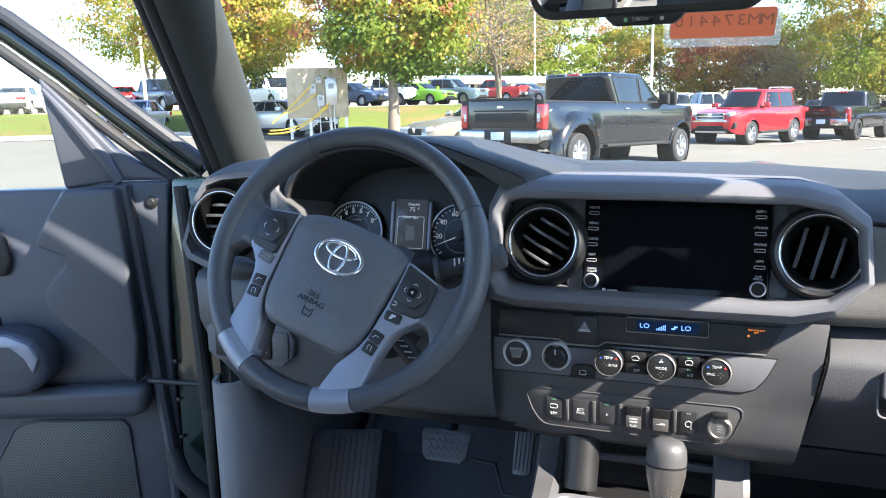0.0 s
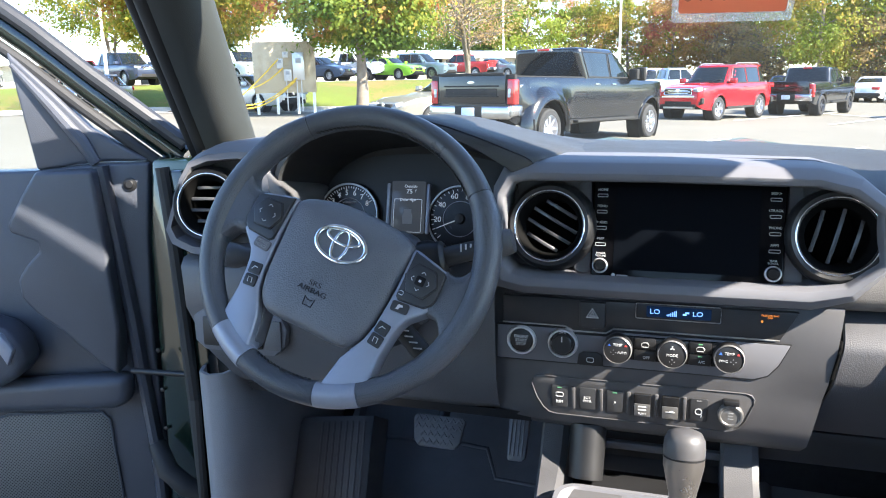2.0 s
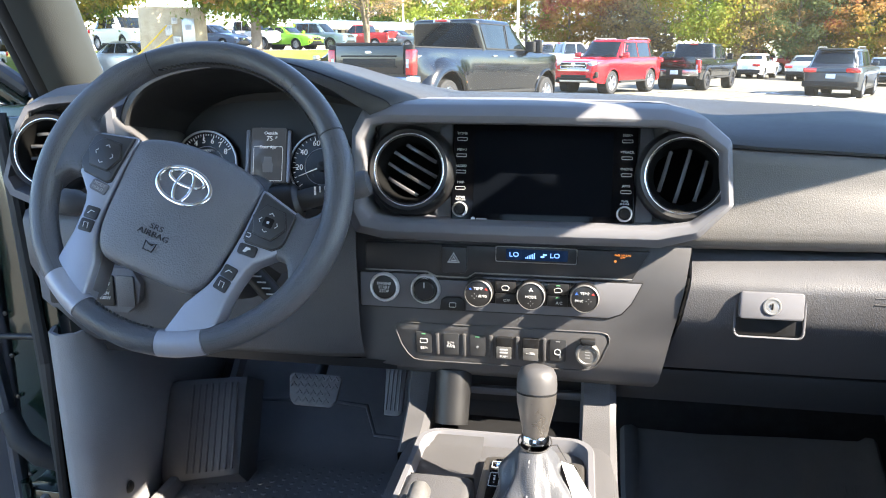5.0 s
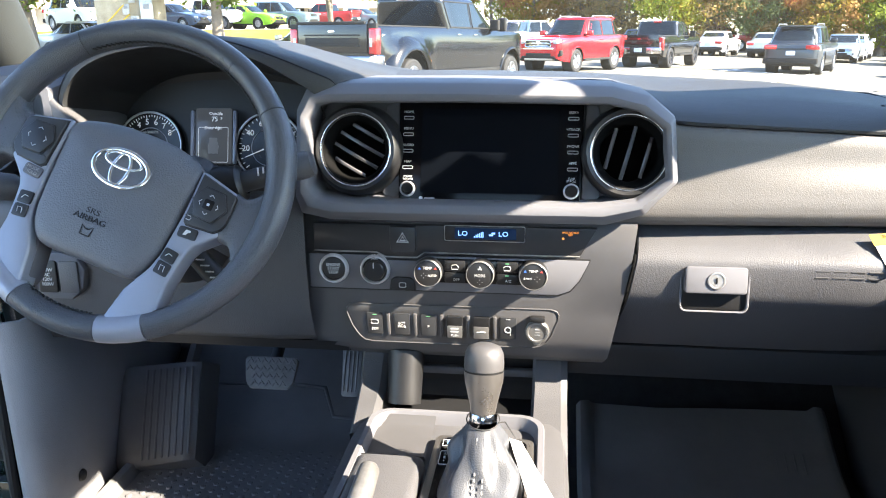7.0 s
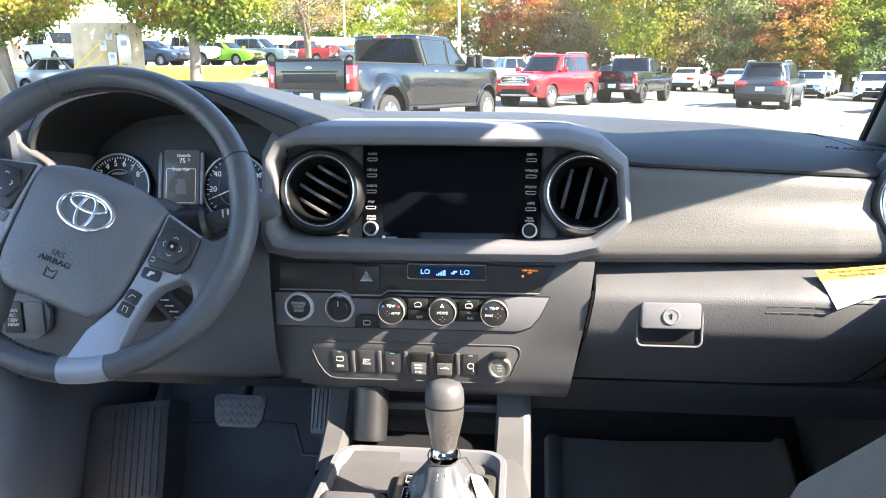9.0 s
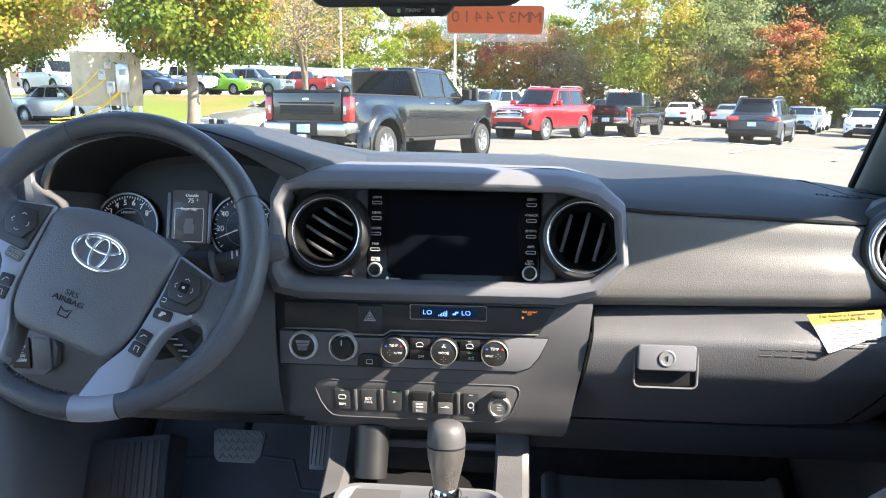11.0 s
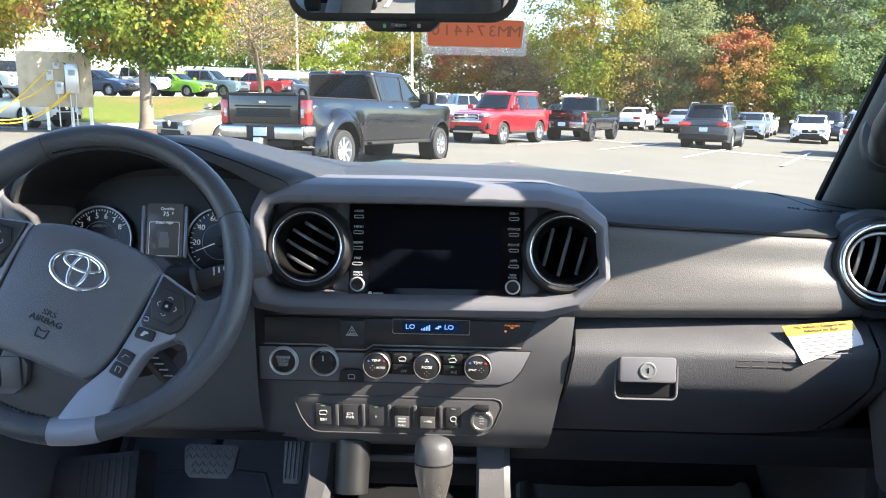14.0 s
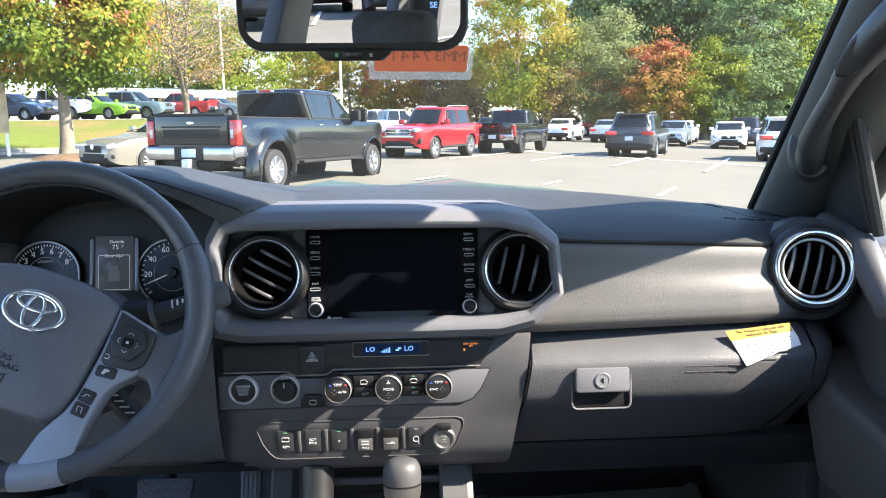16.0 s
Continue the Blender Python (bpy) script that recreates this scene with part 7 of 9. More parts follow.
DARKALLOY = mat("dark_alloy", (0.10, 0.10, 0.11), 0.35, metal=0.7, var=(8, 0.1))
CARGLASS = mat("tinted_car_glass", (0.008, 0.012, 0.015), 0.03, spec=0.5, var=(1.5, 0.3))
LAMP = mat("clear_lamp", (0.42, 0.44, 0.47), 0.12, metal=0.3, coat=1.0, var=(20, 0.2))
REDLAMP = mat("red_tail_lamp", (0.45, 0.012, 0.012), 0.15, coat=1.0, var=(20, 0.3))
ORANGELAMP = mat("orange_lamp", (0.75, 0.25, 0.03), 0.2, coat=0.6)
UNDER = mat("car_underside", (0.012, 0.012, 0.012), 0.8, var=(3, 0.3))
BUMPER = mat("dull_chrome_bumper", (0.42, 0.42, 0.43), 0.22, metal=1.0, var=(3, 0.15, 0.06))
PLATE = mat("pale_blue_plate", (0.55, 0.64, 0.75), 0.4, var=(30, 0.1))


def paint(name, c, metal=0.25, rough=0.32, coat=0.55):
    return mat(name, c, rough, metal=metal, coat=coat, var=(0.8, 0.05))


def outside_ground():
    xs = sorted({-420, -300, -200, -140, -100, 420, 300, 200, 140, 100} | {-80 + 160 * i / 64 for i in range(65)})
    ys = sorted({-420, -300, -200, -120, -80, 420, 320, 220, 150} | {-60 + 170 * i / 68 for i in range(69)})
    rows = [[Vector((x, y, lie(x, y) + (0.012 * math.sin(x * 0.7 + y * 0.31) + 0.01 * math.sin(y * 0.53)) * (1 if abs(x) < 80 else 0))) for y in ys] for x in xs]
    struct("ground", loft(rows), ASPHALT, "pale sunlit asphalt of the car park", "ground", 60)
    # grass bank with the upper lot on it
    rows = []
    for i in range(61):
        x = -60 + 54 * i / 60
        fy = foot_y(x)
        z0 = lie(x, fy)
        row = []
        for d, h in ((-0.06, -0.25), (0.0, 0.05), (0.8, 0.16), (2.5, 0.50), (4.5, 0.95), (6.5, 1.30), (8.5, 1.52), (10.0, 1.60), (11.0, 1.61)):
            row.append(Vector((x, fy + d * 1.05, (z0 + h if h < 0.2 else z0 * (1 - h / 1.61) + 0.06 + h * 0.845) + (0.05 * math.sin(x * 1.3 + d) if 0.5 < d < 9 else 0))))
        rows.append(row)
    struct("grass", loft(rows), GRASS, "mown grass bank with bare reddish patches", "grass", 60)
    rows = [[Vector((-60 + 54 * i / 20, foot_y(-60 + 54 * i / 20) + d, 1.41 + z)) for d, z in ((11.4, -0.10), (11.5, 0.0), (30, 0.02), (70, 0.1), (160, 0.1))] for i in range(21)]
    struct("pavement_upper", loft(rows), ASPHALT, "asphalt of the upper car park behind the bank", "pavement")
    for off, nm, w, h in ((-0.35, "kerb_lower", 0.32, 0.14), (11.45, "kerb_upper", 0.2, 0.10)):
        path = [(-60 + 54 * i / 60, foot_y(-60 + 54 * i / 60) + off) for i in range(61)]
        rows = []
        for x, y in path:
            z = lie(x, y) if off < 0 else 1.34
            rows.append([Vector((x, y + a, z + b)) for a, b in ((0, -0.2), (0, h - 0.02), (0.03, h), (w - 0.03, h), (w, h - 0.02), (w, -0.2))])
        struct(nm, loft(rows), CONCRETE, "pale concrete kerb along the grass", "kerb")
    # pale pavement strip in front of the bank
    rows = [[Vector((x, foot_y(x) - 0.36 - d, lie(x, foot_y(x)) + 0.02)) for d in (0, 1.2, 2.4)] for x in [-60 + 54 * i / 60 for i in range(61)]]
    struct("pavement_strip", loft(rows), CONCRETE, "pale concrete pavement beside the grass", "pavement")
    # painted lines
    for a, b in (((1.55, 26.0), (6.2, 34.4)), ((4.25, 25.1), (7.6, 31.3)), ((6.5, 23.0), (11.3, 32.2)), ((8.75, 21.1), (12.9, 29.1)), ((5.05, 32.3), (11.6, 24.4)), ((11.6, 24.4), (20.0, 14.3)),
                 ((0.25, 16.9), (1.0, 18.3)), ((3.1, 16.1), (3.65, 17.1)), ((5.0, 13.9), (5.95, 15.7)), ((7.4, 11.3), (8.4, 13.2)), ((13.5, 21.0), (15.6, 25.0)),
                 ((-9.2, -18.0), (-11.4, -23.0)), ((-6.4, -19.0), (-8.6, -24.0)), ((4.2, -8.0), (6.2, -16.0)), ((-6.6, -8.0), (-4.6, -16.0))):
        p, q = Vector((*a, 0)), Vector((*b, 0))
        s = (q - p).normalized().cross(Vector((0, 0, 1))) * 0.055
        rows = []
        for i in range(7):
            c = p + (q - p) * i / 6
            rows.append([Vector((c.x + s.x * k, c.y + s.y * k, lie(c.x, c.y) + 0.03)) for k in (-1, 1)])
        struct("road_marking", shell(loft(rows), 0.004), LINE, "worn white parking line", "road marking")


# ---- vehicles ----
def wheel_meshes(r, w, alloy, spokes):
    tyre = to_mesh("tyre", lathe([(r * 0.66, -w / 2), (r * 0.90, -w / 2), (r * 0.985, -w * 0.38), (r, -w * 0.2), (r, w * 0.2), (r * 0.985, w * 0.38), (r * 0.90, w / 2), (r * 0.66, w / 2)], Matrix(), 28, closed=True), TYRE)
    bms = [lathe([(r * 0.67, w * 0.46), (r * 0.64, w * 0.47), (r * 0.60, w * 0.30), (r * 0.58, -w * 0.2), (1e-4, -w * 0.2)], Matrix(), 28),
           lathe([(1e-4, w * 0.40), (r * 0.12, w * 0.40), (r * 0.15, w * 0.30), (r * 0.15, 0)], Matrix(), 16)]
    for k in range(spokes):
        bms.append(plate([(0.08 * r, -0.085 * r), (0.62 * r, -0.05 * r), (0.62 * r, 0.05 * r), (0.08 * r, 0.085 * r)], pose(0, 0, 0, 0, 0, 360 * k / spokes) @ Matrix.Translation((0, 0, w * 0.24)), w * 0.12, 0.004))
    rim = to_mesh("rim", join(*bms), alloy)
    return tyre, rim


def vehicle(name, label, category, pnt, L=4.6, W=1.82, H=1.45, wb=2.7, r=0.33, clear=0.24, nose=0.74, hood=0.92, belt=0.98, deck=None, xa=0.95, xb=0.25, xc=-0.85, xd=-1.65, kind="sedan", bed=None, seed=1, spokes=10, alloy=None, detail=1, trim=None, rails=False, flare=0.0, ax=0.0, arch=1.16, group="parked vehicles"):
    """A car built about the ground under its middle, nose along +x. xa..xd: windscreen foot, roof's front and rear, rear glass foot."""
    trim = trim or UNDER
    alloy = alloy or ALLOY
    deck = deck if deck is not None else belt
    c = thing(name, (0, 0, 0), label, category, group)
    hl = L / 2
    ra = r * arch
    axles = (wb / 2 + ax, -wb / 2 + ax)

    def plan(x):
        t = max(0.0, (abs(x) - (hl - 0.75)) / 0.75)
        return 1 - (0.17 if x > 0 else (0.13 if kind != "pickup" else 0.02)) * t ** 2.2

    def half(x, z):
        f = (z - clear) / max(0.1, belt - clear)
        return W / 2 * plan(x) * (0.955 + 0.045 * math.sin(min(1, max(0, f)) * 2.3) / 0.92 - 0.02 * max(0, f - 0.8) * 5 * 0.5)
    top = [(-hl, deck - (0.10 if kind == "sedan" else 0.0)), (-hl + 0.12, deck - (0.02 if kind == "sedan" else 0)), (min(xd, -hl + 0.3), deck), (xd + 0.01, belt if kind != "pickup" else deck), (xa - 0.02, belt), (xa + 0.15, hood + 0.015), (hl - 0.45, (hood * 0.72 + nose * 0.28)), (hl - 0.12, nose + 0.02), (hl, nose - 0.07)]
    if kind == "pickup":
        top = [(-hl, deck), (xd - 0.05, deck), (xd + 0.0, belt), (xa - 0.02, belt), (xa + 0.12, hood + 0.01), (hl - 0.35, hood * 0.93 + nose * 0.07), (hl - 0.08, nose), (hl, nose - 0.10)]
    xs = {-hl, hl, hl - 0.16, hl - 0.11, hl - 0.06, hl - 0.025, -hl + 0.16, -hl + 0.11, -hl + 0.06, -hl + 0.025}
    for i in range(25):
        xs.add(-hl + L * i / 24)
    for a in axles:
        xs = {x for x in xs if abs(x - a) > ra + 0.02}
        for k in (-1.0, -0.985, -0.94, -0.86, -0.7, -0.5, -0.25, 0, 0.25, 0.5, 0.7, 0.86, 0.94, 0.985, 1.0):
            xs.add(a + ra * k)
        xs |= {a - ra - 0.004, a + ra + 0.004}
    for x, _ in top:
        xs.add(x)
    xs = sorted(xs)

    def low(x):
        for a in axles:
            if abs(x - a) <= ra + 1e-6:
                return max(clear, r + math.sqrt(max(0, ra * ra - (x - a) ** 2)))
        t = max(0, (abs(x) - (hl - 0.5)) / 0.5)
        return clear + 0.10 * t * t
    rows = []
    for x in xs:
        zl, zt = low(x), lerp(top, x)
        zl = min(zl, zt - 0.06)
        fl = 0.0
        for a in axles:
            if flare and a < 0:
                fl = max(fl, flare * max(0, 1 - (abs(x - a) / (ra * 1.35)) ** 4))
        sec = []
        for k in range(7):
            z = zl + (zt - 0.035 - zl) * k / 6
            bulge = fl * max(0, 1 - max(0, (z - (r + ra)) / 0.18))
            sec.append((half(x, z) + bulge, z))
        sec += [(sec[-1][0] - 0.022, zt - 0.008), (sec[-1][0] - 0.07, zt), ((sec[-1][0] - 0.07) * 0.5, zt + 0.022)]
        e = max(0.0, (abs(x) - (hl - 0.16)) / 0.16) ** 2.2
        if e:
            sec = [(y - 0.10 * e, z + (0.05 * e if k < 2 else (-0.05 * e if k > 5 and kind != "pickup" else 0))) for k, (y, z) in enumerate(sec)]
        rows.append([Vector((x, y, z)) for y, z in sec] + [Vector((x, 0, sec[-1][1] + 0.006))] + [Vector((x, -y, z)) for y, z in sec[::-1]])
    body = part("body", loft(rows, caps=True), pnt, c, "", 40)
    part("underbody", box((0, 0, clear + 0.20), (L * 0.94, W * 0.86, 0.34), 0.03), UNDER, c)
    for a in axles:
        for s in (-1, 1):
            part("wheel_well", lathe([(ra * 0.99, 0), (ra * 0.99, 0.30), (1e-4, 0.30)], Matrix.Translation((a, s * (W / 2 - 0.06 + (flare if a < 0 else 0)), r + 0.01)) @ pose(0, 0, 0, 90 * s, 0, 0), 20), UNDER, c)
    # cab above the belt: level rings with rounded corners, closed by a crowned roof
    tumble = 0.34 if kind in ("sedan", "hatch") else (0.27 if kind == "suv" else 0.20)
    ze = H - 0.065
    pw = 4.2 if kind != "pickup" else 8.0

    def ring_at(z):
        f = min(1.0, max(0.0, (z - belt) / (ze - belt)))
        xf, xr = xa + (xb - xa) * f ** 0.93, xd + (xc - xd) * f ** 0.93
        return (xf + xr) / 2, (xf - xr) / 2, W / 2 * 0.962 - max(0, z - belt) * tumble

    def front_x(y, z, s):
        xm, hx, hw = ring_at(z)
        return xm + s * hx * max(0.0, 1 - min(1, abs(y / hw)) ** pw) ** (1 / pw)

    def gy(x, z):
        xm, hx, hw = ring_at(z)
        return hw * max(0.02, 1 - min(0.999, abs((x - xm) / hx)) ** pw) ** (1 / pw)
    rows = []
    ring_n = 56
    for s, z in [(1, belt - 0.03 + (ze - belt + 0.03) * k / 7) for k in range(8)] + [(0.985, H - 0.040), (0.955, H - 0.022), (0.90, H - 0.012), (0.7, H - 0.003), (0.35, H + 0.002), (0.01, H + 0.003)]:
        xm, hx, hw = ring_at(z)
        hx2, hw2 = (hx * s, hw * s) if s == 1 else (hx - (1 - s) * hw, hw * s)
        row = []
        for k in range(ring_n):
            th = 2 * math.pi * (k + 0.5) / ring_n
            cs, sn = math.cos(th), math.sin(th)
            row.append(Vector((xm + hx2 * math.copysign(abs(cs) ** (2 / pw), cs), hw2 * math.copysign(abs(sn) ** (2 / pw), sn), z)))
        rows.append(row)
    part("cab", loft(rows, closed=True, caps=True), pnt, c, "", 50)

    def end_glass(nm, s, z0, z1, k0, k1):
        rws = []
        for i in range(7):
            z = z0 + (z1 - z0) * i / 6
            hw = ring_at(z)[2] * (k0 + (k1 - k0) * i / 6)
            rws.append([Vector((front_x(u * hw, z, s) + s * 0.006, u * hw, z + 0.004)) for u in [q / 5 - 1 for q in range(11)]])
        return part(nm, shell(loft(rws), 0.006), CARGLASS, c, "dark tinted glass")
    end_glass("windscreen", 1, belt + 0.03, H - 0.085, 0.90, 0.86)
    end_glass("rear_window", -1, belt + (0.13 if kind != "pickup" else 0.07), H - (0.14 if kind == "suv" else 0.10), 0.80 if kind != "pickup" else 0.86, 0.72 if kind != "pickup" else 0.80)

    def xin(z, front):
        f = (z - belt) / (ze - belt)
        return xa + (xb - xa) * f if front else xd + (xc - xd) * f
    zb, zt = belt + 0.03, H - 0.105
    splits = {"sedan": (0.46,), "suv": (0.40, 0.74), "pickup": (0.52,), "hatch": (0.48,)}[kind]
    F0, F1 = xin(zb, True) - 0.20, xin(zt, True) - 0.10
    R0, R1 = xin(zb, False) + 0.17, xin(zt, False) + 0.14
    cuts = [0.0, *splits, 1.0]
    for s in (-1, 1):
        for a, b in zip(cuts, cuts[1:]):
            g0, g1 = (0.035 if a > 0 else 0.0), (0.035 if b < 1 else 0.0)
            x0b, x1b = F0 + (R0 - F0) * a - g0, F0 + (R0 - F0) * b + g1
            x0t, x1t = (F1 if a == 0 else x0b - 0.02), (R1 if b == 1 else x1b - 0.02)
            if x0t - x1t < 0.06:
                continue
            rws = []
            for i in range(5):
                f = i / 4
                z = zb + (zt - zb) * f
                rws.append([Vector((x, s * (gy(x, z) + 0.003), z)) for x in [(x0b + (x0t - x0b) * f) * (1 - q / 5) + (x1b + (x1t - x1b) * f) * q / 5 for q in range(6)]])
            part("side_window", shell(loft(rws), 0.006), CARGLASS, c, "dark tinted glass")
            rim = rws[0] + [q[-1] for q in rws[1:]] + rws[-1][-2::-1] + [q[0] for q in rws[-2:0:-1]]
            part("window_seal", sweep(rim, 0.012, 5, closed=True), UNDER, c)
        part("belt_strip", sweep([(F0 + (R0 - F0) * q / 8, s * (gy(F0 + (R0 - F0) * q / 8, zb) + 0.006), zb - 0.012) for q in range(9)], 0.011, 6), UNDER if kind != "sedan" else CHROME, c)
        # arch lips, door seams, handles, sill strip, mirror
        for a in axles:
            lip = []
            for k in range(15):
                an = radians(-14 + 208 * k / 14)
                x, z = a + (ra + 0.012) * math.cos(an), r + (ra + 0.012) * math.sin(an)
                lip.append((x, s * (half(x, z) + (flare if a < 0 else 0) + 0.004), max(z, clear)))
            part("arch_lip", sweep(lip, 0.020 if not flare else 0.030, 8), pnt if trim is UNDER else trim, c)
        if detail:
            for a in (0.02, *splits[:1], 0.93 if kind != "suv" else 0.72):
                x = F0 + (R0 - F0) * a
                if any(abs(x - ax) < ra for ax in axles):
                    zlo = r + ra + 0.02
                else:
                    zlo = clear + 0.10
                part("door_seam", prism([(x - 0.006, zlo), (x + 0.006, zlo), (x + 0.006, belt - 0.04), (x - 0.006, belt - 0.04)], lambda p, q, d, s=s: Vector((p, s * (half(p, q) + d), q)), -0.01, 0.003), UNDER, c)
            for a in (splits[0] - 0.06, (splits[1] if len(splits) > 1 else 0.93) - 0.07):
                x = F0 + (R0 - F0) * a
                part("door_handle", box((x, s * (half(x, belt - 0.12) + 0.012), belt - 0.12), (0.20, 0.03, 0.03), 0.008), pnt if kind != "pickup" else CHROME, c)
            part("sill_strip", prism([(axles[1] + ra + 0.02, clear), (axles[0] - ra - 0.02, clear), (axles[0] - ra - 0.02, clear + 0.09), (axles[1] + ra + 0.02, clear + 0.09)], lambda p, q, d, s=s: Vector((p, s * (half(p, q) + d), q)), -0.02, 0.006), trim, c)
        mx = xa - 0.32
        part("door_mirror", box((mx, s * (gy(mx, belt) + 0.13), belt + 0.10), (0.12, 0.22, 0.16 if kind != "pickup" else 0.24), 0.03, 3), pnt if kind != "pickup" else trim, c)
        if rails:
            yr = ring_at(H)[2] - 0.10
            part("roof_rail", sweep([(xb - 0.35, s * yr, H - 0.01), (xb - 0.45, s * yr, H + 0.045), (xc + 0.30, s * yr, H + 0.045), (xc + 0.18, s * yr, H - 0.01)], 0.018, 8), SATIN, c)
    # wheels
    tyre, rim = wheel_meshes(r, 0.22 if kind != "pickup" else 0.25, alloy, spokes)
    for a in axles:
        for s in (-1, 1):
            wh = new("wheel", tyre)
            wh.parent = c
            wh.matrix_basis = Matrix.Translation((a, s * (W / 2 - 0.125 + (flare * 0.85 if a < 0 else 0)), r)) @ pose(0, 0, 0, -90 * s, 0, 0)
            rm = new("rim", rim)
            rm.parent = wh
    # lamps, grille, bumpers, plates
    for s in (-1, 1):
        hy = half(hl - 0.2, nose) - 0.24
        part("headlamp", box((hl - 0.10, s * hy, nose - 0.03), (0.22, 0.36, 0.12 if kind != "pickup" else 0.20), 0.03, 3, pose(0, 0, 0, 0, 14, -s * 28)), LAMP, c, "clear headlamp")
        ty = half(-hl + 0.1, deck - 0.2) - 0.10
        if kind in ("suv", "hatch"):
            part("tail_lamp", box((-hl + 0.055, s * (ty - 0.10), belt - 0.10), (0.24, 0.50, 0.15), 0.03, 3, pose(0, 0, 0, 0, 0, s * 20)), REDLAMP, c, "red tail lamp")
        elif kind == "sedan":
            part("tail_lamp", box((-hl + 0.06, s * (ty - 0.12), deck - 0.17), (0.22, 0.46, 0.15), 0.03, 3, pose(0, 0, 0, 0, 0, s * 16)), REDLAMP, c, "red tail lamp")
        else:
            tl = part("tail_lamp", box((-hl + 0.05, s * (W / 2 - 0.075), deck - 0.28), (0.16, 0.17, 0.46), 0.02, 3), REDLAMP, c, "tall red tail lamp")
            part("reverse_lamp", box((-hl - 0.032, s * (W / 2 - 0.11), deck - 0.30), (0.01, 0.06, 0.16), 0.004), LAMP, tl)
    part("grille", box((hl - 0.035, 0, nose - 0.10), (0.10, W * 0.40, 0.17 if kind != "pickup" else 0.32), 0.02), UNDER, c, "dark grille")
    for k in range(3):
        part("grille_bar", box((hl + 0.016, 0, nose - 0.15 + 0.05 * k), (0.016, W * 0.38, 0.018), 0.004), CHROME if kind in ("pickup", "suv") else UNDER, c)
    part("lower_intake", box((hl - 0.055, 0, clear + 0.22), (0.14, W * 0.52, 0.15), 0.03, 2), UNDER, c, "dark lower intake")
    for s in (-1, 1):
        part("fog_lamp", box((hl - 0.13, s * W * 0.37, clear + 0.23), (0.14, 0.20, 0.11), 0.03, 2, pose(0, 0, 0, 0, 0, -s * 26)), UNDER, c)
    for s in (-1, 1):
        part("wiper", rod((xa + 0.02, s * 0.35 - 0.3, belt + 0.045), (xa - 0.16, s * 0.35 + 0.22, belt + 0.145), 0.010, n=5), UNDER, c)
    part("front_bumper", box((hl - 0.07, 0, clear + 0.16), (0.16, W * 0.70, 0.10), 0.03, 3), trim if kind != "pickup" else CHROME, c)
    part("rear_bumper", box((-hl + (0.03 if kind != "pickup" else -0.03), 0, clear + (0.22 if kind != "pickup" else 0.28)), (0.18, W * 0.95, 0.20 if kind != "pickup" else 0.25), 0.04, 3), trim if kind != "pickup" else BUMPER, c, "" if kind != "pickup" else "chrome rear bumper")
    part("plate", box((-hl - (0.02 if kind != "pickup" else 0.128), 0, (deck - 0.30) if kind != "pickup" else clear + 0.29), (0.02, 0.31, 0.155), 0.004), PLATE, c, "pale number plate left blank")
    part("emblem", lathe([(1e-4, 0.02), (0.07, 0.014), (0.075, 0)], Matrix.Translation((hl + 0.012, 0, nose - 0.06)) @ pose(0, 0, 0, 0, 90, 0), 16), CHROME, c)
    if kind == "pickup":
        part("plate_recess", box((-hl - 0.117, 0, clear + 0.28), (0.014, 0.66, 0.235), 0.006), UNDER, c)
        part("bumper_step", box((-hl - 0.03, 0, clear + 0.372), (0.14, W * 0.86, 0.02), 0.006), UNDER, c, "dark ribbed bumper step")
        # open bed behind the cab, tailgate, step
        part("bed_floor", box(((-hl + xd) / 2, 0, deck + 0.012), (xd + hl - 0.12, W * 0.80, 0.02), 0.004), UNDER, c, "dark bed cover")
        tg = part("tailgate", box((-hl - 0.005, 0, deck - 0.215), (0.06, W * 0.80, 0.56), 0.015, 3), pnt, c, "dark tailgate with two pressed ribs")
        for z in (0.17, 0.36):
            part("pressed_rib", box((-hl - 0.038, 0, deck - z), (0.014, W * 0.66, 0.03), 0.006), trim, tg)
        part("badge", lathe([(1e-4, 0.01), (0.05, 0.008), (0.055, 0)], Matrix.Translation((-hl - 0.036, 0, deck - 0.10)) @ pose(0, 0, 0, 0, -90, 0) @ Matrix.Diagonal((0.5, 1.5, 1, 1)), 20), CHROME, tg)
        part("third_lamp", box((xc - 0.03, 0, H - 0.045), (0.05, 0.30, 0.05), 0.01), REDLAMP, c)
        for s in (-1, 1):
            part("bed_gap", prism([(xd - 0.07, clear + 0.06), (xd - 0.045, clear + 0.06), (xd - 0.045, deck - 0.01), (xd - 0.07, deck - 0.01)], lambda p, q, e, s=s: Vector((p, s * (half(p, q) + e), q)), -0.02, 0.004), UNDER, c)
            part("rail_cap", box(((-hl + xd) / 2, s * (W / 2 - 0.085), deck + 0.006), (xd + hl - 0.14, 0.09, 0.03), 0.01), UNDER, c)
            part("step_bar", box((0.15, s * (W / 2 + 0.02), clear + 0.05), (wb * 0.55, 0.14, 0.06), 0.02), UNDER, c)
    elif kind in ("suv", "hatch"):
        part("rear_spoiler", box((xc - 0.02, 0, H - 0.03), (0.22, W * 0.60, 0.035), 0.01), pnt, c)
        part("tailgate_strip", box((-hl + 0.02, 0, belt - 0.16), (0.05, W * 0.55, 0.05), 0.012), trim, c)
    return c


def stand(c, x, y, z, hx, hy, pitch=0.0):
    c.matrix_basis = pose(x, y, z, 0, pitch, math.degrees(math.atan2(hy, hx)))
    return c


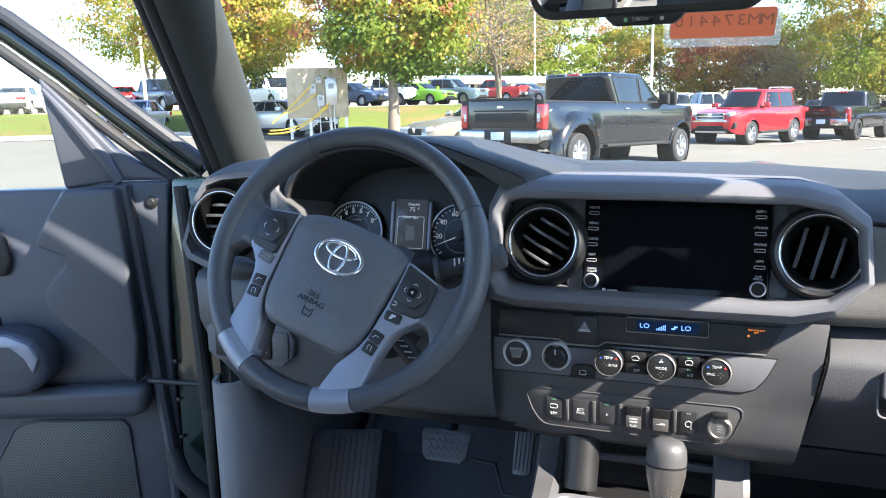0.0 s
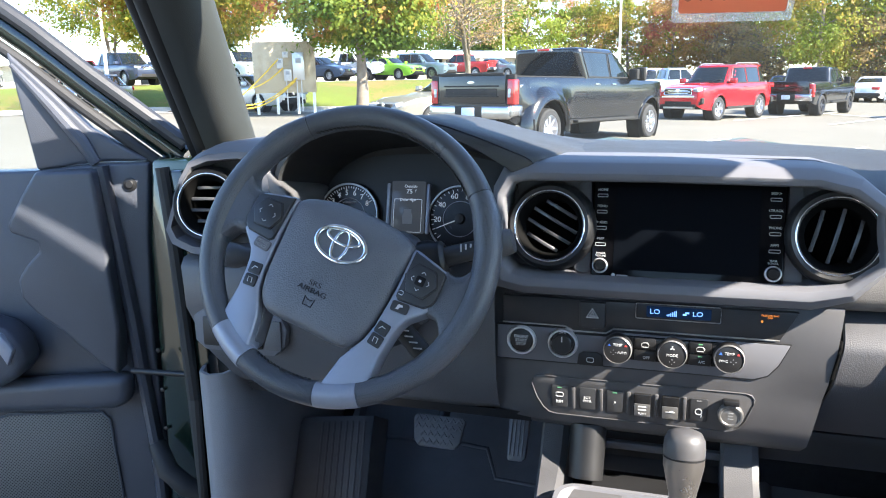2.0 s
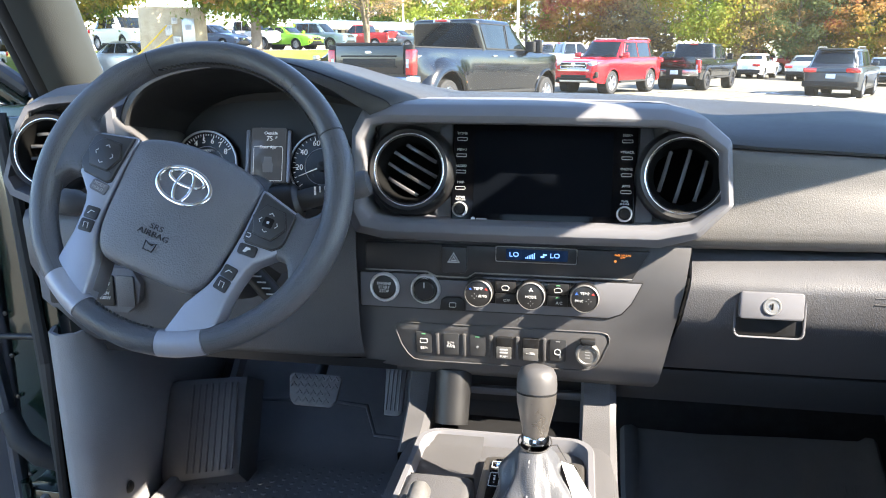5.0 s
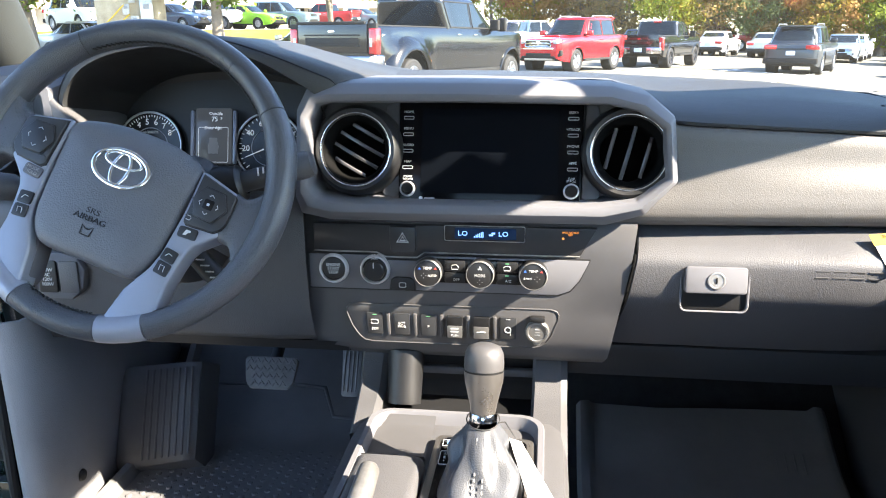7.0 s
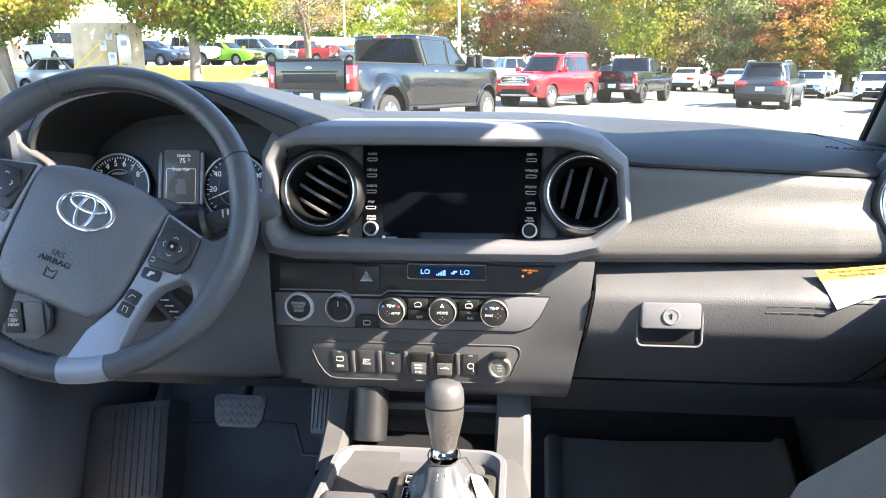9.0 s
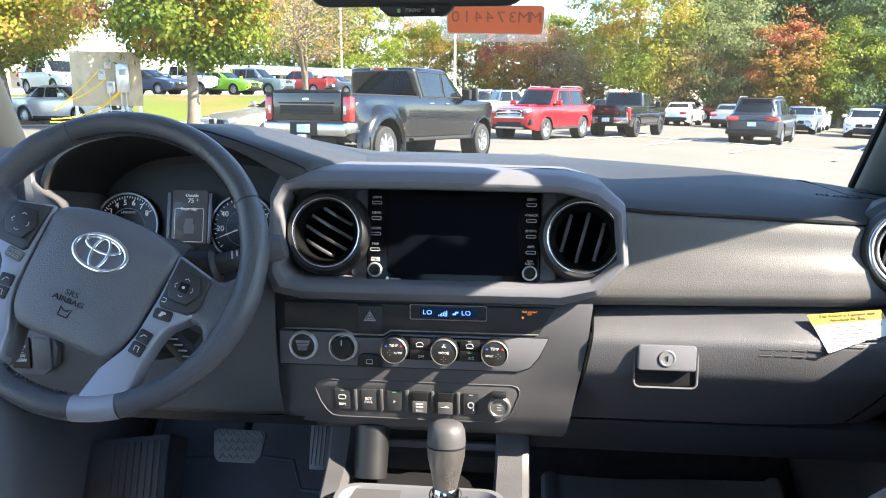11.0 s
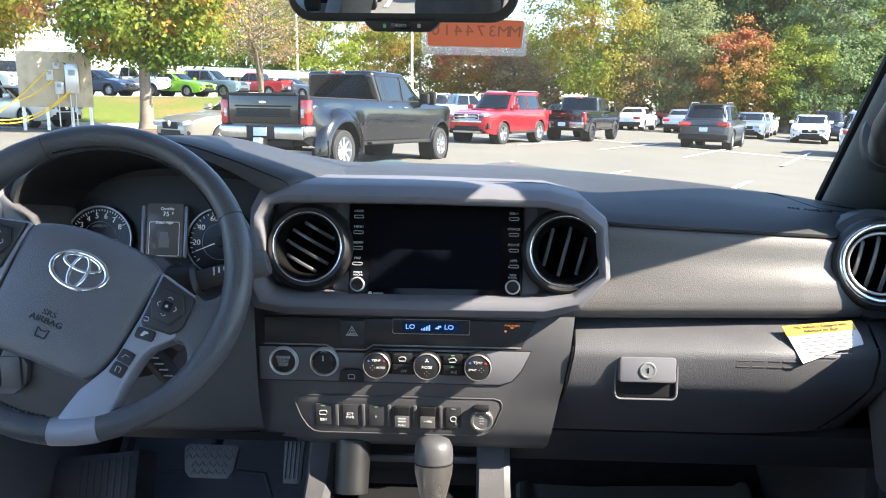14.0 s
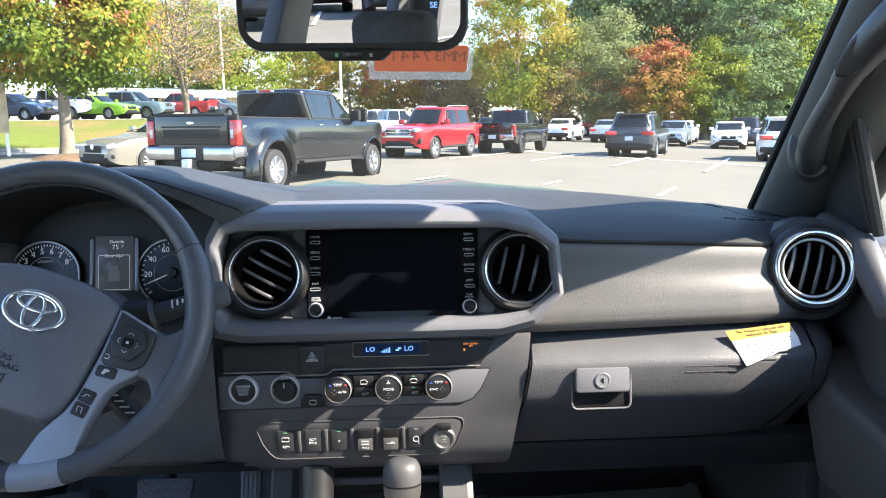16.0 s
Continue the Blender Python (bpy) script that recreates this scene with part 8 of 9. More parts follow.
def cars():
    AW = mat("dark_glass_black_paint", (0.010, 0.011, 0.013), 0.22, metal=0.3, coat=1.0, var=(0.8, 0.1))
    BLK = paint("dark_grey_truck_paint", (0.0042, 0.0052, 0.0072), 0.0, 0.20, 0.45)
    # the big crew-cab pickup with twin rear wheels
    t = vehicle("pickup_truck", "large dark grey crew cab pickup with chrome rear bumper", "pickup truck", BLK, L=6.6, W=2.03, H=2.04, wb=4.68, ax=0.08, r=0.40, clear=0.46, nose=1.22, hood=1.36, belt=1.39, deck=1.40, xa=1.62, xb=0.80, xc=-0.78, xd=-0.64, kind="pickup", spokes=8, flare=0.17, arch=1.42)
    rx = -2.34 + 0.08
    for s in (-1, 1):
        part("mud_flap", box((rx - 0.66, s * 1.02, 0.36), (0.02, 0.40, 0.50), 0.006), UNDER, t)
        # swollen wing over the twin wheels
        rows = []
        for k in range(17):
            an = radians(-8 + 196 * k / 16)
            rows.append([Vector((rx + q * math.cos(an) * 1.02, s * y, 0.42 + q * math.sin(an))) for q, y in ((0.555, 0.96), (0.560, 1.19), (0.585, 1.215), (0.640, 1.205), (0.715, 1.155), (0.775, 1.085), (0.81, 1.00))])
        part("wing_flare", loft(rows), BLK, t, "swollen rear wing", 50)
        for k in range(2):
            part("marker_lamp", lathe([(1e-4, 0.014), (0.022, 0.010), (0.026, 0.0)], Matrix.Translation((rx + (0.70 if k else -0.70) * 0.86, s * 1.165, 0.42 + 0.62 * 0.52)) @ pose(0, 0, 0, -90 * s, 0, 0), 12), ORANGELAMP if k else REDLAMP, t)
        part("tow_mirror", box((1.46, s * 1.20, 1.50), (0.11, 0.22, 0.30), 0.04, 3), UNDER, t, "tall towing mirror")
        part("mirror_cap", box((1.52, s * 1.20, 1.56), (0.06, 0.20, 0.17), 0.025, 3), CHROME, t, "chrome mirror cap")
        part("mirror_arm", box((1.47, s * 1.04, 1.43), (0.07, 0.22, 0.05), 0.015), UNDER, t)
        part("chrome_badge", box((-2.98, s * 1.000, 1.22), (0.26, 0.012, 0.06), 0.004), SATIN, t)
        part("door_badge", box((1.98, s * 1.010, 1.02), (0.24, 0.012, 0.035), 0.004), SATIN, t)
        part("body_crease", prism([(-3.2, 0.985), (3.0, 0.955), (3.0, 0.975), (-3.2, 1.005)], lambda a, b, e, s=s: Vector((a, s * (1.008 + e), b)), -0.02, 0.006, 0.003), BLK, t)
        part("fuel_cap" if s > 0 else "bed_hook", box((-1.12, s * 1.008, 1.16), (0.18, 0.012, 0.18) if s > 0 else (0.04, 0.012, 0.04), 0.005), BLK, t)
        part("hub_cover", lathe([(1e-4, 0.055), (0.05, 0.055), (0.075, 0.035), (0.10, 0.0)], Matrix.Translation((2.42, s * 1.02, 0.40)) @ pose(0, 0, 0, -90 * s, 0, 0), 16), CHROME, t)
        part("tyre_inner", lathe([(0.26, -0.11), (0.36, -0.12), (0.40, -0.05), (0.40, 0.05), (0.36, 0.12), (0.26, 0.11)], Matrix.Translation((rx, s * 0.77, 0.40)) @ pose(0, 0, 0, -90 * s, 0, 0), 28, closed=True), TYRE, t, "inner tyre of the twin pair")
        part("rear_lamp_bezel", box((-3.27, s * 0.915, 1.16), (0.08, 0.205, 0.56), 0.015, 2), UNDER, t)
        part("bumper_corner", box((-3.22, s * 0.99, 0.77), (0.34, 0.08, 0.22), 0.03, 3), BUMPER, t)
    part("exhaust_tip", join(*[lathe([(0.055, 0), (0.06, 0.20), (0.05, 0.20), (0.045, 0.0)], Matrix.Translation((-3.02, -0.80 + 0.13 * k, 0.50)) @ pose(0, 0, 0, 90, 0, 40), 16) for k in range(2)]), CHROME, t, "twin chrome exhaust tips")
    part("tow_hitch", box((-3.42, 0, 0.52), (0.26, 0.16, 0.24), 0.02), SATIN, t, "bright tow hitch")
    part("hitch_bar", box((-3.24, 0, 0.54), (0.12, 1.2, 0.12), 0.02), UNDER, t)
    part("spare_tyre", lathe([(0.2, -0.1), (0.36, -0.11), (0.39, 0.0), (0.36, 0.11), (0.2, 0.1)], Matrix.Translation((-2.85, 0.1, 0.52)), 24, closed=True), TYRE, t)
    part("rear_axle", rod((rx, -0.8, 0.42), (rx, 0.8, 0.42), 0.07, n=12), UNDER, t)
    part("tailgate_lip", box((-3.335, 0, 1.452), (0.09, 1.60, 0.05), 0.015, 2), UNDER, t, "dark tailgate top moulding")
    part("tailgate_panel", box((-3.338, 0, 1.12), (0.02, 1.26, 0.13), 0.008), UNDER, t)
    for k in range(5):
        part("roof_marker", box((0.62, (k - 2) * 0.28, 2.032), (0.10, 0.08, 0.03), 0.01), ORANGELAMP, t)
    part("brake_lamp", box((-0.80, 0, 1.985), (0.05, 0.42, 0.05), 0.012), LAMP, t, "high brake and cargo lamp")
    stand(t, -2.69, 16.63, 0.0, 0.391, 0.920, 1.2)

    RED = paint("bright_red_paint", (0.42, 0.010, 0.016), 0.1, 0.25)
    t = vehicle("suv", "bright red off-road SUV with chrome grille and roof rails", "SUV", RED, L=4.7, W=1.9, H=1.80, wb=2.75, r=0.385, clear=0.36, nose=1.05, hood=1.16, belt=1.18, deck=1.18, xa=0.88, xb=0.32, xc=-1.85, xd=-2.2, kind="suv", spokes=6, rails=True)
    part("chrome_bar", box((2.33, 0, 0.80), (0.10, 1.2, 0.07), 0.02), CHROME, t, "chrome bumper bar")
    part("grille_mesh", box((2.335, 0, 0.955), (0.07, 0.98, 0.20), 0.03, 3), UNDER, t, "black upper grille")
    part("grille_frame", sweep([(2.372, a, 0.955 + b) for a, b in rounded(1.00, 0.20, 0.06, 5)], 0.022, 8, closed=True), CHROME, t, "chrome grille surround")
    part("grille_slat", box((2.375, 0, 0.955), (0.03, 0.92, 0.035), 0.010), CHROME, t)
    part("skid_plate", box((2.27, 0, 0.47), (0.16, 1.10, 0.12), 0.03, 3), SATIN, t, "silver skid plate")
    for s in (-1, 1):
        part("fog_bezel", box((2.20, s * 0.74, 0.66), (0.14, 0.26, 0.20), 0.04, 3, pose(0, 0, 0, 0, 0, -s * 24)), UNDER, t, "black fog lamp bezel")
        part("side_step", box((0.0, s * 0.97, 0.40), (1.9, 0.10, 0.06), 0.02, 2), UNDER, t)
    part("bonnet_scoop", box((1.25, 0, 1.19), (0.55, 0.60, 0.06), 0.03, 3), RED, t)
    stand(t, 0.96, 27.6, lie(1, 27.5) - 0.0, -0.52, -0.854)
    t = vehicle("pickup_truck", "black crew cab pickup with dark wheels", "pickup truck", AW, L=5.3, W=1.89, H=1.80, wb=3.23, r=0.385, clear=0.42, nose=1.05, hood=1.15, belt=1.18, deck=1.22, xa=1.05, xb=0.42, xc=-0.68, xd=-0.85, kind="pickup", spokes=6, alloy=DARKALLOY)
    stand(t, 4.75, 32.9, lie(4.7, 33), 0.445, 0.895)
    GREY = paint("dark_blue_grey_paint", (0.045, 0.055, 0.068), 0.5)
    t = vehicle("suv", "dark blue-grey family SUV seen from behind", "SUV", GREY, L=4.95, W=1.93, H=1.73, wb=2.85, r=0.37, clear=0.28, nose=0.95, hood=1.05, belt=1.08, deck=1.08, xa=1.05, xb=0.30, xc=-1.85, xd=-2.32, kind="suv", spokes=10, rails=True)
    stand(t, 9.75, 30.9, lie(9.7, 31), 0.44, 0.9)
    WHITE, PEARL = paint("white_paint", (0.74, 0.74, 0.73), 0.0), paint("silver_blue_paint", (0.36, 0.43, 0.50), 0.6)
    SILV, GOLD = paint("silver_paint", (0.50, 0.51, 0.52), 0.6), paint("beige_silver_paint", (0.30, 0.28, 0.235), 0.4)
    BLUE, GRN, TEAL = paint("dark_blue_paint", (0.035, 0.06, 0.11), 0.4), paint("lime_green_paint", (0.22, 0.50, 0.03), 0.2), paint("grey_teal_paint", (0.16, 0.23, 0.28), 0.5)
    NAVY, RED2 = paint("navy_paint", (0.02, 0.03, 0.06), 0.4), paint("red_truck_paint", (0.40, 0.02, 0.02), 0.1)
    sed = dict(L=4.65, W=1.80, H=1.44, wb=2.7, kind="sedan")
    suv = dict(L=4.65, W=1.86, H=1.70, wb=2.68, r=0.36, clear=0.28, nose=0.93, hood=1.02, belt=1.05, deck=1.05, xa=1.0, xb=0.28, xc=-1.65, xd=-2.12, kind="suv", rails=True)
    pick = dict(L=5.3, W=1.88, H=1.79, wb=3.2, r=0.38, clear=0.40, nose=1.03, hood=1.13, belt=1.16, deck=1.20, xa=1.05, xb=0.42, xc=-0.66, xd=-0.83, kind="pickup")
    hat = dict(L=4.45, W=1.75, H=1.49, wb=2.7, nose=0.72, hood=0.93, belt=0.98, deck=0.98, xa=1.15, xb=0.30, xc=-0.95, xd=-2.02, kind="hatch")
    U = 1.43
    for nm, lb, cat, p, spec, x, y, z, hx, hy in (
            ("sedan", "white saloon car parked facing away", "car", WHITE, sed, 10.4, 49.5, None, 0.44, 0.9),
            ("sedan", "silver saloon car parked facing away", "car", SILV, sed, 13.1, 48.2, None, 0.44, 0.9),
            ("pickup_truck", "red pickup far back in the car park", "pickup truck", RED2, pick, 13.2, 62.0, None, 0.9, -0.44),
            ("sedan", "pale blue saloon car facing the camera", "car", PEARL, sed, 15.8, 44.0, None, -0.44, -0.9),
            ("sedan", "white saloon car in the far row", "car", WHITE, sed, 18.3, 49.5, None, 0.44, 0.9),
            ("sedan", "white saloon car with dark grille facing the camera", "car", WHITE, sed, 17.7, 40.6, None, -0.40, -0.916),
            ("suv", "white crossover parked facing away", "SUV", WHITE, suv, 14.9, 28.9, None, 0.40, 0.916),
            ("suv", "dark crossover between white cars", "SUV", NAVY, suv, 21.0, 46.0, None, -0.44, -0.9),
            ("sedan", "silver saloon car in the far row", "car", SILV, sed, 22.2, 47.0, None, -0.44, -0.9),
            ("sedan", "dark saloon car behind the red SUV", "car", NAVY, sed, 6.0, 52.0, None, 0.44, 0.9),
            ("sedan", "beige silver saloon car behind the grey pickup", "car", GOLD, sed, -6.1, 19.8, None, -0.62, -0.785),
            ("hatchback", "dark blue hatchback on the upper lot", "car", BLUE, hat, -22.05, 44.0, U, 0.97, -0.24),
            ("pickup_truck", "white pickup on the upper lot", "pickup truck", WHITE, pick, -20.75, 46.4, U, 0.97, -0.24),
            ("sedan", "lime green saloon car on the upper lot", "car", GRN, sed, -18.30, 46.3, U, 0.96, -0.28),
            ("suv", "grey-teal SUV on the upper lot", "SUV", TEAL, suv, -16.90, 48.6, U, 0.97, -0.24),
            ("pickup_truck", "red pickup on the upper lot", "pickup truck", RED2, pick, -16.40, 56.8, U, -0.97, 0.24),
            ("sedan", "blue-grey saloon car on the upper lot", "car", TEAL, sed, -13.80, 57.5, U, 0.95, -0.30),
            ("suv", "dark blue off-road SUV on the upper lot", "SUV", NAVY, suv, -28.3, 33.8, U, 0.92, -0.40),
            ("sedan", "dark red saloon car on the upper lot", "car", RED2, sed, -33.0, 35.5, U, -0.8, 0.6),
            ("sedan", "grey saloon car on the upper lot", "car", SILV, sed, -35.2, 30.6, U, -0.55, 0.83),
            ("suv", "white SUV behind the meter board", "SUV", WHITE, suv, -22.6, 35.6, U, 0.85, -0.52),
            ("hatchback", "silver hatchback at the kerb", "car", SILV, hat, -23.8, 26.2, None, 0.35, -0.93),
            ("sedan", "silver saloon car behind the meter board", "car", SILV, sed, -16.5, 26.4, None, 0.95, -0.3),
            ("service_truck", "pale blue service truck far back", "truck", PEARL, pick, -0.7, 44.0, None, 0.93, 0.36),
            ("off_road_car", "dark off-road car far back", "car", NAVY, suv, -2.5, 50.0, None, -0.8, -0.5),
            ("sedan", "blue saloon car far back", "car", BLUE, sed, -9.5, 58.0, None, 0.8, -0.6),
            ("suv", "dark SUV parked behind the truck", "SUV", NAVY, suv, -8.7, -22.5, None, 0.41, 0.91),
            ("sedan", "dark red saloon car parked behind the truck", "car", RED2, sed, -11.9, -24.5, None, 0.41, 0.91),
            ("suv", "grey SUV parked behind the truck", "SUV", GREY, suv, -10.6, -18.4, None, 0.41, 0.91)):
        stand(vehicle(nm, lb, cat, p, **spec), x, y, (z if z is not None else lie(x, y)), hx, hy)


# ---- trees ----
def leaves(pts, cen, size, rng):
    """Small quads at the given points, in one mesh, turned outwards from the middles of their clumps."""
    pts = np.asarray(pts)
    n = len(pts)
    f = np.zeros((n, 3))
    for o, share in ((pts.mean(0), 0.45), (cen, 0.8)):
        q = pts - o
        f += share * q / (np.linalg.norm(q, axis=1)[:, None] + 1e-6)
    f += np.array([0, 0, 0.45]) + rng.normal(size=(n, 3)) * 0.42
    f /= np.linalg.norm(f, axis=1)[:, None]
    a = rng.normal(size=(n, 3)); a -= f * (a * f).sum(1)[:, None]; a /= np.linalg.norm(a, axis=1)[:, None]
    b = np.cross(f, a)
    s = size * rng.uniform(0.6, 1.35, n)[:, None]
    v = np.stack([pts - a * s, pts + b * s * 0.62, pts + a * s, pts - b * s * 0.62], 1).reshape(-1, 3)
    me = bpy.data.meshes.new("crown")
    me.from_pydata(v.tolist(), [], (np.arange(4 * n).reshape(-1, 4)).tolist())
    return me


def tree(seed, height, radius, stem, trunk_r, leaf, count, size, label, bare=0.0, conifer=False, stems=1, cat="tree", per=230):
    rng = np.random.default_rng(seed)
    t = thing("tree", (0, 0, 0), label, cat, group="trees")
    bms, tips = [], []
    for k in range(stems):
        lean = rng.normal(0, 0.05 if stems == 1 else 0.22, 2)
        hh = height * (0.93 if stems == 1 else rng.uniform(0.7, 0.95))
        path = [(lean[0] * z * (z / hh) + 0.04 * math.sin(z * 1.3 + k), lean[1] * z * (z / hh) + 0.04 * math.cos(z * 1.1 + k), z) for z in np.linspace(-0.15, hh, 12)]
        rad = [max(0.012, trunk_r * (0.7 if stems > 1 else 1) * (1.25 if i == 0 else 1) * (1 - 0.92 * (i / 11) ** 0.8)) for i in range(12)]
        bms.append(sweep(path, rad, 9, up=(0, 1, 0)))
        nb = 16 if not conifer else 26
        for i in range(nb):
            f = stem / height + (0.93 - stem / height) * (i + 0.5) / nb
            z0 = f * hh
            p0 = Vector((lean[0] * z0 * f, lean[1] * z0 * f, z0))
            az = i * 2.4 + rng.uniform(-0.5, 0.5)
            prof = math.sin(math.pi * min(1, (f * height - stem * 0.75) / (height - stem * 0.75)) ** (0.8 if not conifer else 0.45)) if not conifer else 1 - f * 0.75
            ln = radius * max(0.25, prof) * rng.uniform(0.75, 1.05) / (1 if stems == 1 else 1.3)
            rise = 0.55 if not conifer else 0.05
            pts = [p0 + Vector((math.cos(az + 0.2 * q), math.sin(az + 0.2 * q), rise * (1 - 0.4 * q))) * ln * q for q in (0, 0.35, 0.7, 1.0)]
            r0 = trunk_r * 0.36 * (1 - 0.6 * f)
            bms.append(sweep(pts, [r0, r0 * 0.7, r0 * 0.45, r0 * 0.15], 6))
            for q in (0.45, 0.75, 1.0):
                tips.append((p0 + (pts[3] - p0) * q, ln))
                if bare or q < 1:
                    for _ in range(2 if not bare else 5):
                        d = Vector(rng.normal(size=3)); d.z = abs(d.z) * 0.7; d.normalize()
                        e = p0 + (pts[3] - p0) * q
                        e2 = e + d * ln * 0.42
                        bms.append(sweep([e, (e + e2) / 2 + Vector(rng.normal(0, 0.04, 3)), e2], [r0 * 0.35, r0 * 0.22, r0 * 0.08], 4))
                        tips.append((e2, ln))
    part("trunk", join(*bms), BARK, t, "", 60)
    tips_a = np.array([p[:] for p, _ in tips])
    idx = rng.integers(0, len(tips_a), count)
    clump = tips_a[idx] + rng.normal(0, radius * 0.085, (count, 3)) * np.array([1, 1, 0.6])
    # part of the leaves fills the outer skin of the crown in clumps
    nc = max(10, count // per)
    u = rng.normal(size=(nc, 3)); u /= np.linalg.norm(u, axis=1)[:, None]
    zc, hz = (height + stem) / 2, (height - stem) / 2
    rr = rng.uniform(0.55, 1.0, nc) ** 0.6
    if conifer:
        f = rng.uniform(0.0, 1.0, nc)
        ang = rng.uniform(0, 6.283, nc)
        rad2 = radius * (1 - f * 0.8) * rng.uniform(0.35, 1.0, nc)
        cen = np.stack([rad2 * np.cos(ang), rad2 * np.sin(ang), stem + f * (height - stem)], 1)
    else:
        cen = np.stack([u[:, 0] * radius * rr, u[:, 1] * radius * rr, zc + u[:, 2] * hz * rr], 1)
    k = rng.integers(0, nc, count)
    spread = radius * (0.125 if not conifer else 0.11) * rng.uniform(0.6, 1.5, nc)
    skin = cen[k] + rng.normal(size=(count, 3)) * spread[k][:, None] * np.array([1, 1, 0.5])
    use = rng.uniform(size=count) < 0.45
    pts = np.where(use[:, None], clump, skin)
    mid = np.where(use[:, None], tips_a[idx], cen[k])
    keep = pts[:, 2] > stem * 0.8
    me = leaves(pts[keep], mid[keep], size, rng)
    me.materials.append(leaf)
    cr = new("crown", me)
    cr.parent = t
    return t


def trees():
    G1, G2, G3 = (0.060, 0.115, 0.020), (0.115, 0.190, 0.028), (0.215, 0.265, 0.036)
    Y1, O1, R1 = (0.43, 0.34, 0.055), (0.49, 0.28, 0.085), (0.42, 0.13, 0.085)
    MAPLE = leaf_mat("maple_leaves", (G2, G3, Y1, G3, Y1, O1, R1, R1), patch=0.7, rise=(2.0, 6.5, 0.22))
    MAPLE2 = leaf_mat("maple_leaves_green", (G2, G2, G3, G3, Y1, O1, R1, R1), patch=0.7, rise=(2.0, 6.0, 0.26))
    GOLDL = leaf_mat("gold_leaves", (G2, G3, G3, (0.28, 0.27, 0.045), (0.36, 0.29, 0.05), (0.42, 0.25, 0.055), (0.40, 0.17, 0.06)), patch=0.3)
    REDL = leaf_mat("red_leaves", (G3, (0.38, 0.26, 0.05), O1, O1, R1, (0.40, 0.12, 0.06)), patch=0.35, rise=(1.0, 7.5, 0.25))
    YGRN = leaf_mat("yellow_green_leaves", (G2, G3, (0.26, 0.31, 0.04), (0.34, 0.34, 0.05)), patch=0.4)
    SAGE = leaf_mat("sage_leaves", ((0.16, 0.20, 0.08), (0.24, 0.28, 0.12), (0.32, 0.34, 0.16)), patch=0.3)
    BROWN = leaf_mat("brown_leaves", ((0.30, 0.22, 0.11), (0.46, 0.33, 0.15), (0.54, 0.33, 0.13), (0.36, 0.34, 0.12)), patch=0.3)
    DARKG = leaf_mat("dark_wood_leaves", ((0.085, 0.145, 0.070), (0.13, 0.21, 0.09), (0.20, 0.27, 0.10), (0.32, 0.34, 0.12)), patch=0.12)
    PINE = leaf_mat("pine_needles", ((0.16, 0.23, 0.10), (0.25, 0.33, 0.13), (0.34, 0.41, 0.16)), patch=0.15)

    def put(t, x, y, z=None, turn=0.0, s=1.0):
        t.matrix_basis = pose(x, y, z if z is not None else lie(x, y), 0, 0, turn) @ Matrix.Scale(s, 4)
        return t
    a = put(tree(3, 6.6, 2.9, 2.05, 0.27, MAPLE2, 34000, 0.078, "young maple turning from green to yellow and red", per=260), -10.88, 24.3, 0.25)
    put(tree(8, 7.0, 3.2, 2.0, 0.29, MAPLE, 32000, 0.082, "maple with green, gold and red leaves", per=260), -18.4, 25.4, 0.38)
    put(tree(14, 8.5, 5.6, 2.0, 0.17, BROWN, 11000, 0.055, "half-bare tree with thin brown leaves", bare=1, stems=4), -11.5, 40.6, 1.28)
    put(tree(21, 8.0, 4.6, 2.4, 0.22, GOLDL, 16000, 0.080, "tree with sparse orange-brown leaves", bare=1, stems=2), -31.0, 36.0, 1.42)
    put(tree(22, 8.5, 4.2, 2.4, 0.22, REDL, 11000, 0.080, "tree with dark red and green leaves"), -25.4, 38.5, 1.42)
    put(tree(31, 12.5, 4.4, 1.6, 0.25, GOLDL, 26000, 0.105, "tall tree with gold and orange leaves"), 8.6, 58.0)
    put(tree(32, 10.0, 3.6, 1.0, 0.2, SAGE, 17000, 0.095, "pale grey-green tree beyond the cars"), 15.0, 59.5)
    put(tree(33, 8.0, 3.0, 0.8, 0.2, REDL, 16000, 0.095, "small tree with bright orange-red leaves"), 19.3, 57.5)
    put(tree(34, 7.6, 3.1, 0.7, 0.2, YGRN, 16000, 0.095, "small yellow-green tree beyond the cars"), 22.8, 57.0)
    put(tree(35, 6.0, 3.2, 0.5, 0.15, BROWN, 5000, 0.11, "low brown bush-like tree", bare=1, stems=3), 11.9, 60.5)
    put(tree(36, 5.0, 3.0, 0.5, 0.15, BROWN, 5000, 0.11, "low thicket of brown-grey twigs", bare=1, stems=3), 16.8, 61.0)
    # row at the back of the car park
    r1 = put(tree(41, 10.0, 4.3, 1.5, 0.24, GOLDL, 9000, 0.13, "orange-brown tree in the back row"), -6.0, 84)
    r2 = put(tree(42, 9.5, 4.0, 1.5, 0.24, REDL, 9000, 0.13, "dark red tree in the back row"), -1.5, 82)
    r3 = put(tree(43, 11.5, 4.6, 1.3, 0.24, YGRN, 9000, 0.17, "green tree in the back row"), -16.0, 80, 1.2)
    r4 = put(tree(44, 8.5, 4.4, 1.0, 0.2, BROWN, 5000, 0.14, "thin brown tree in the back row", bare=1, stems=3), 4.0, 84)
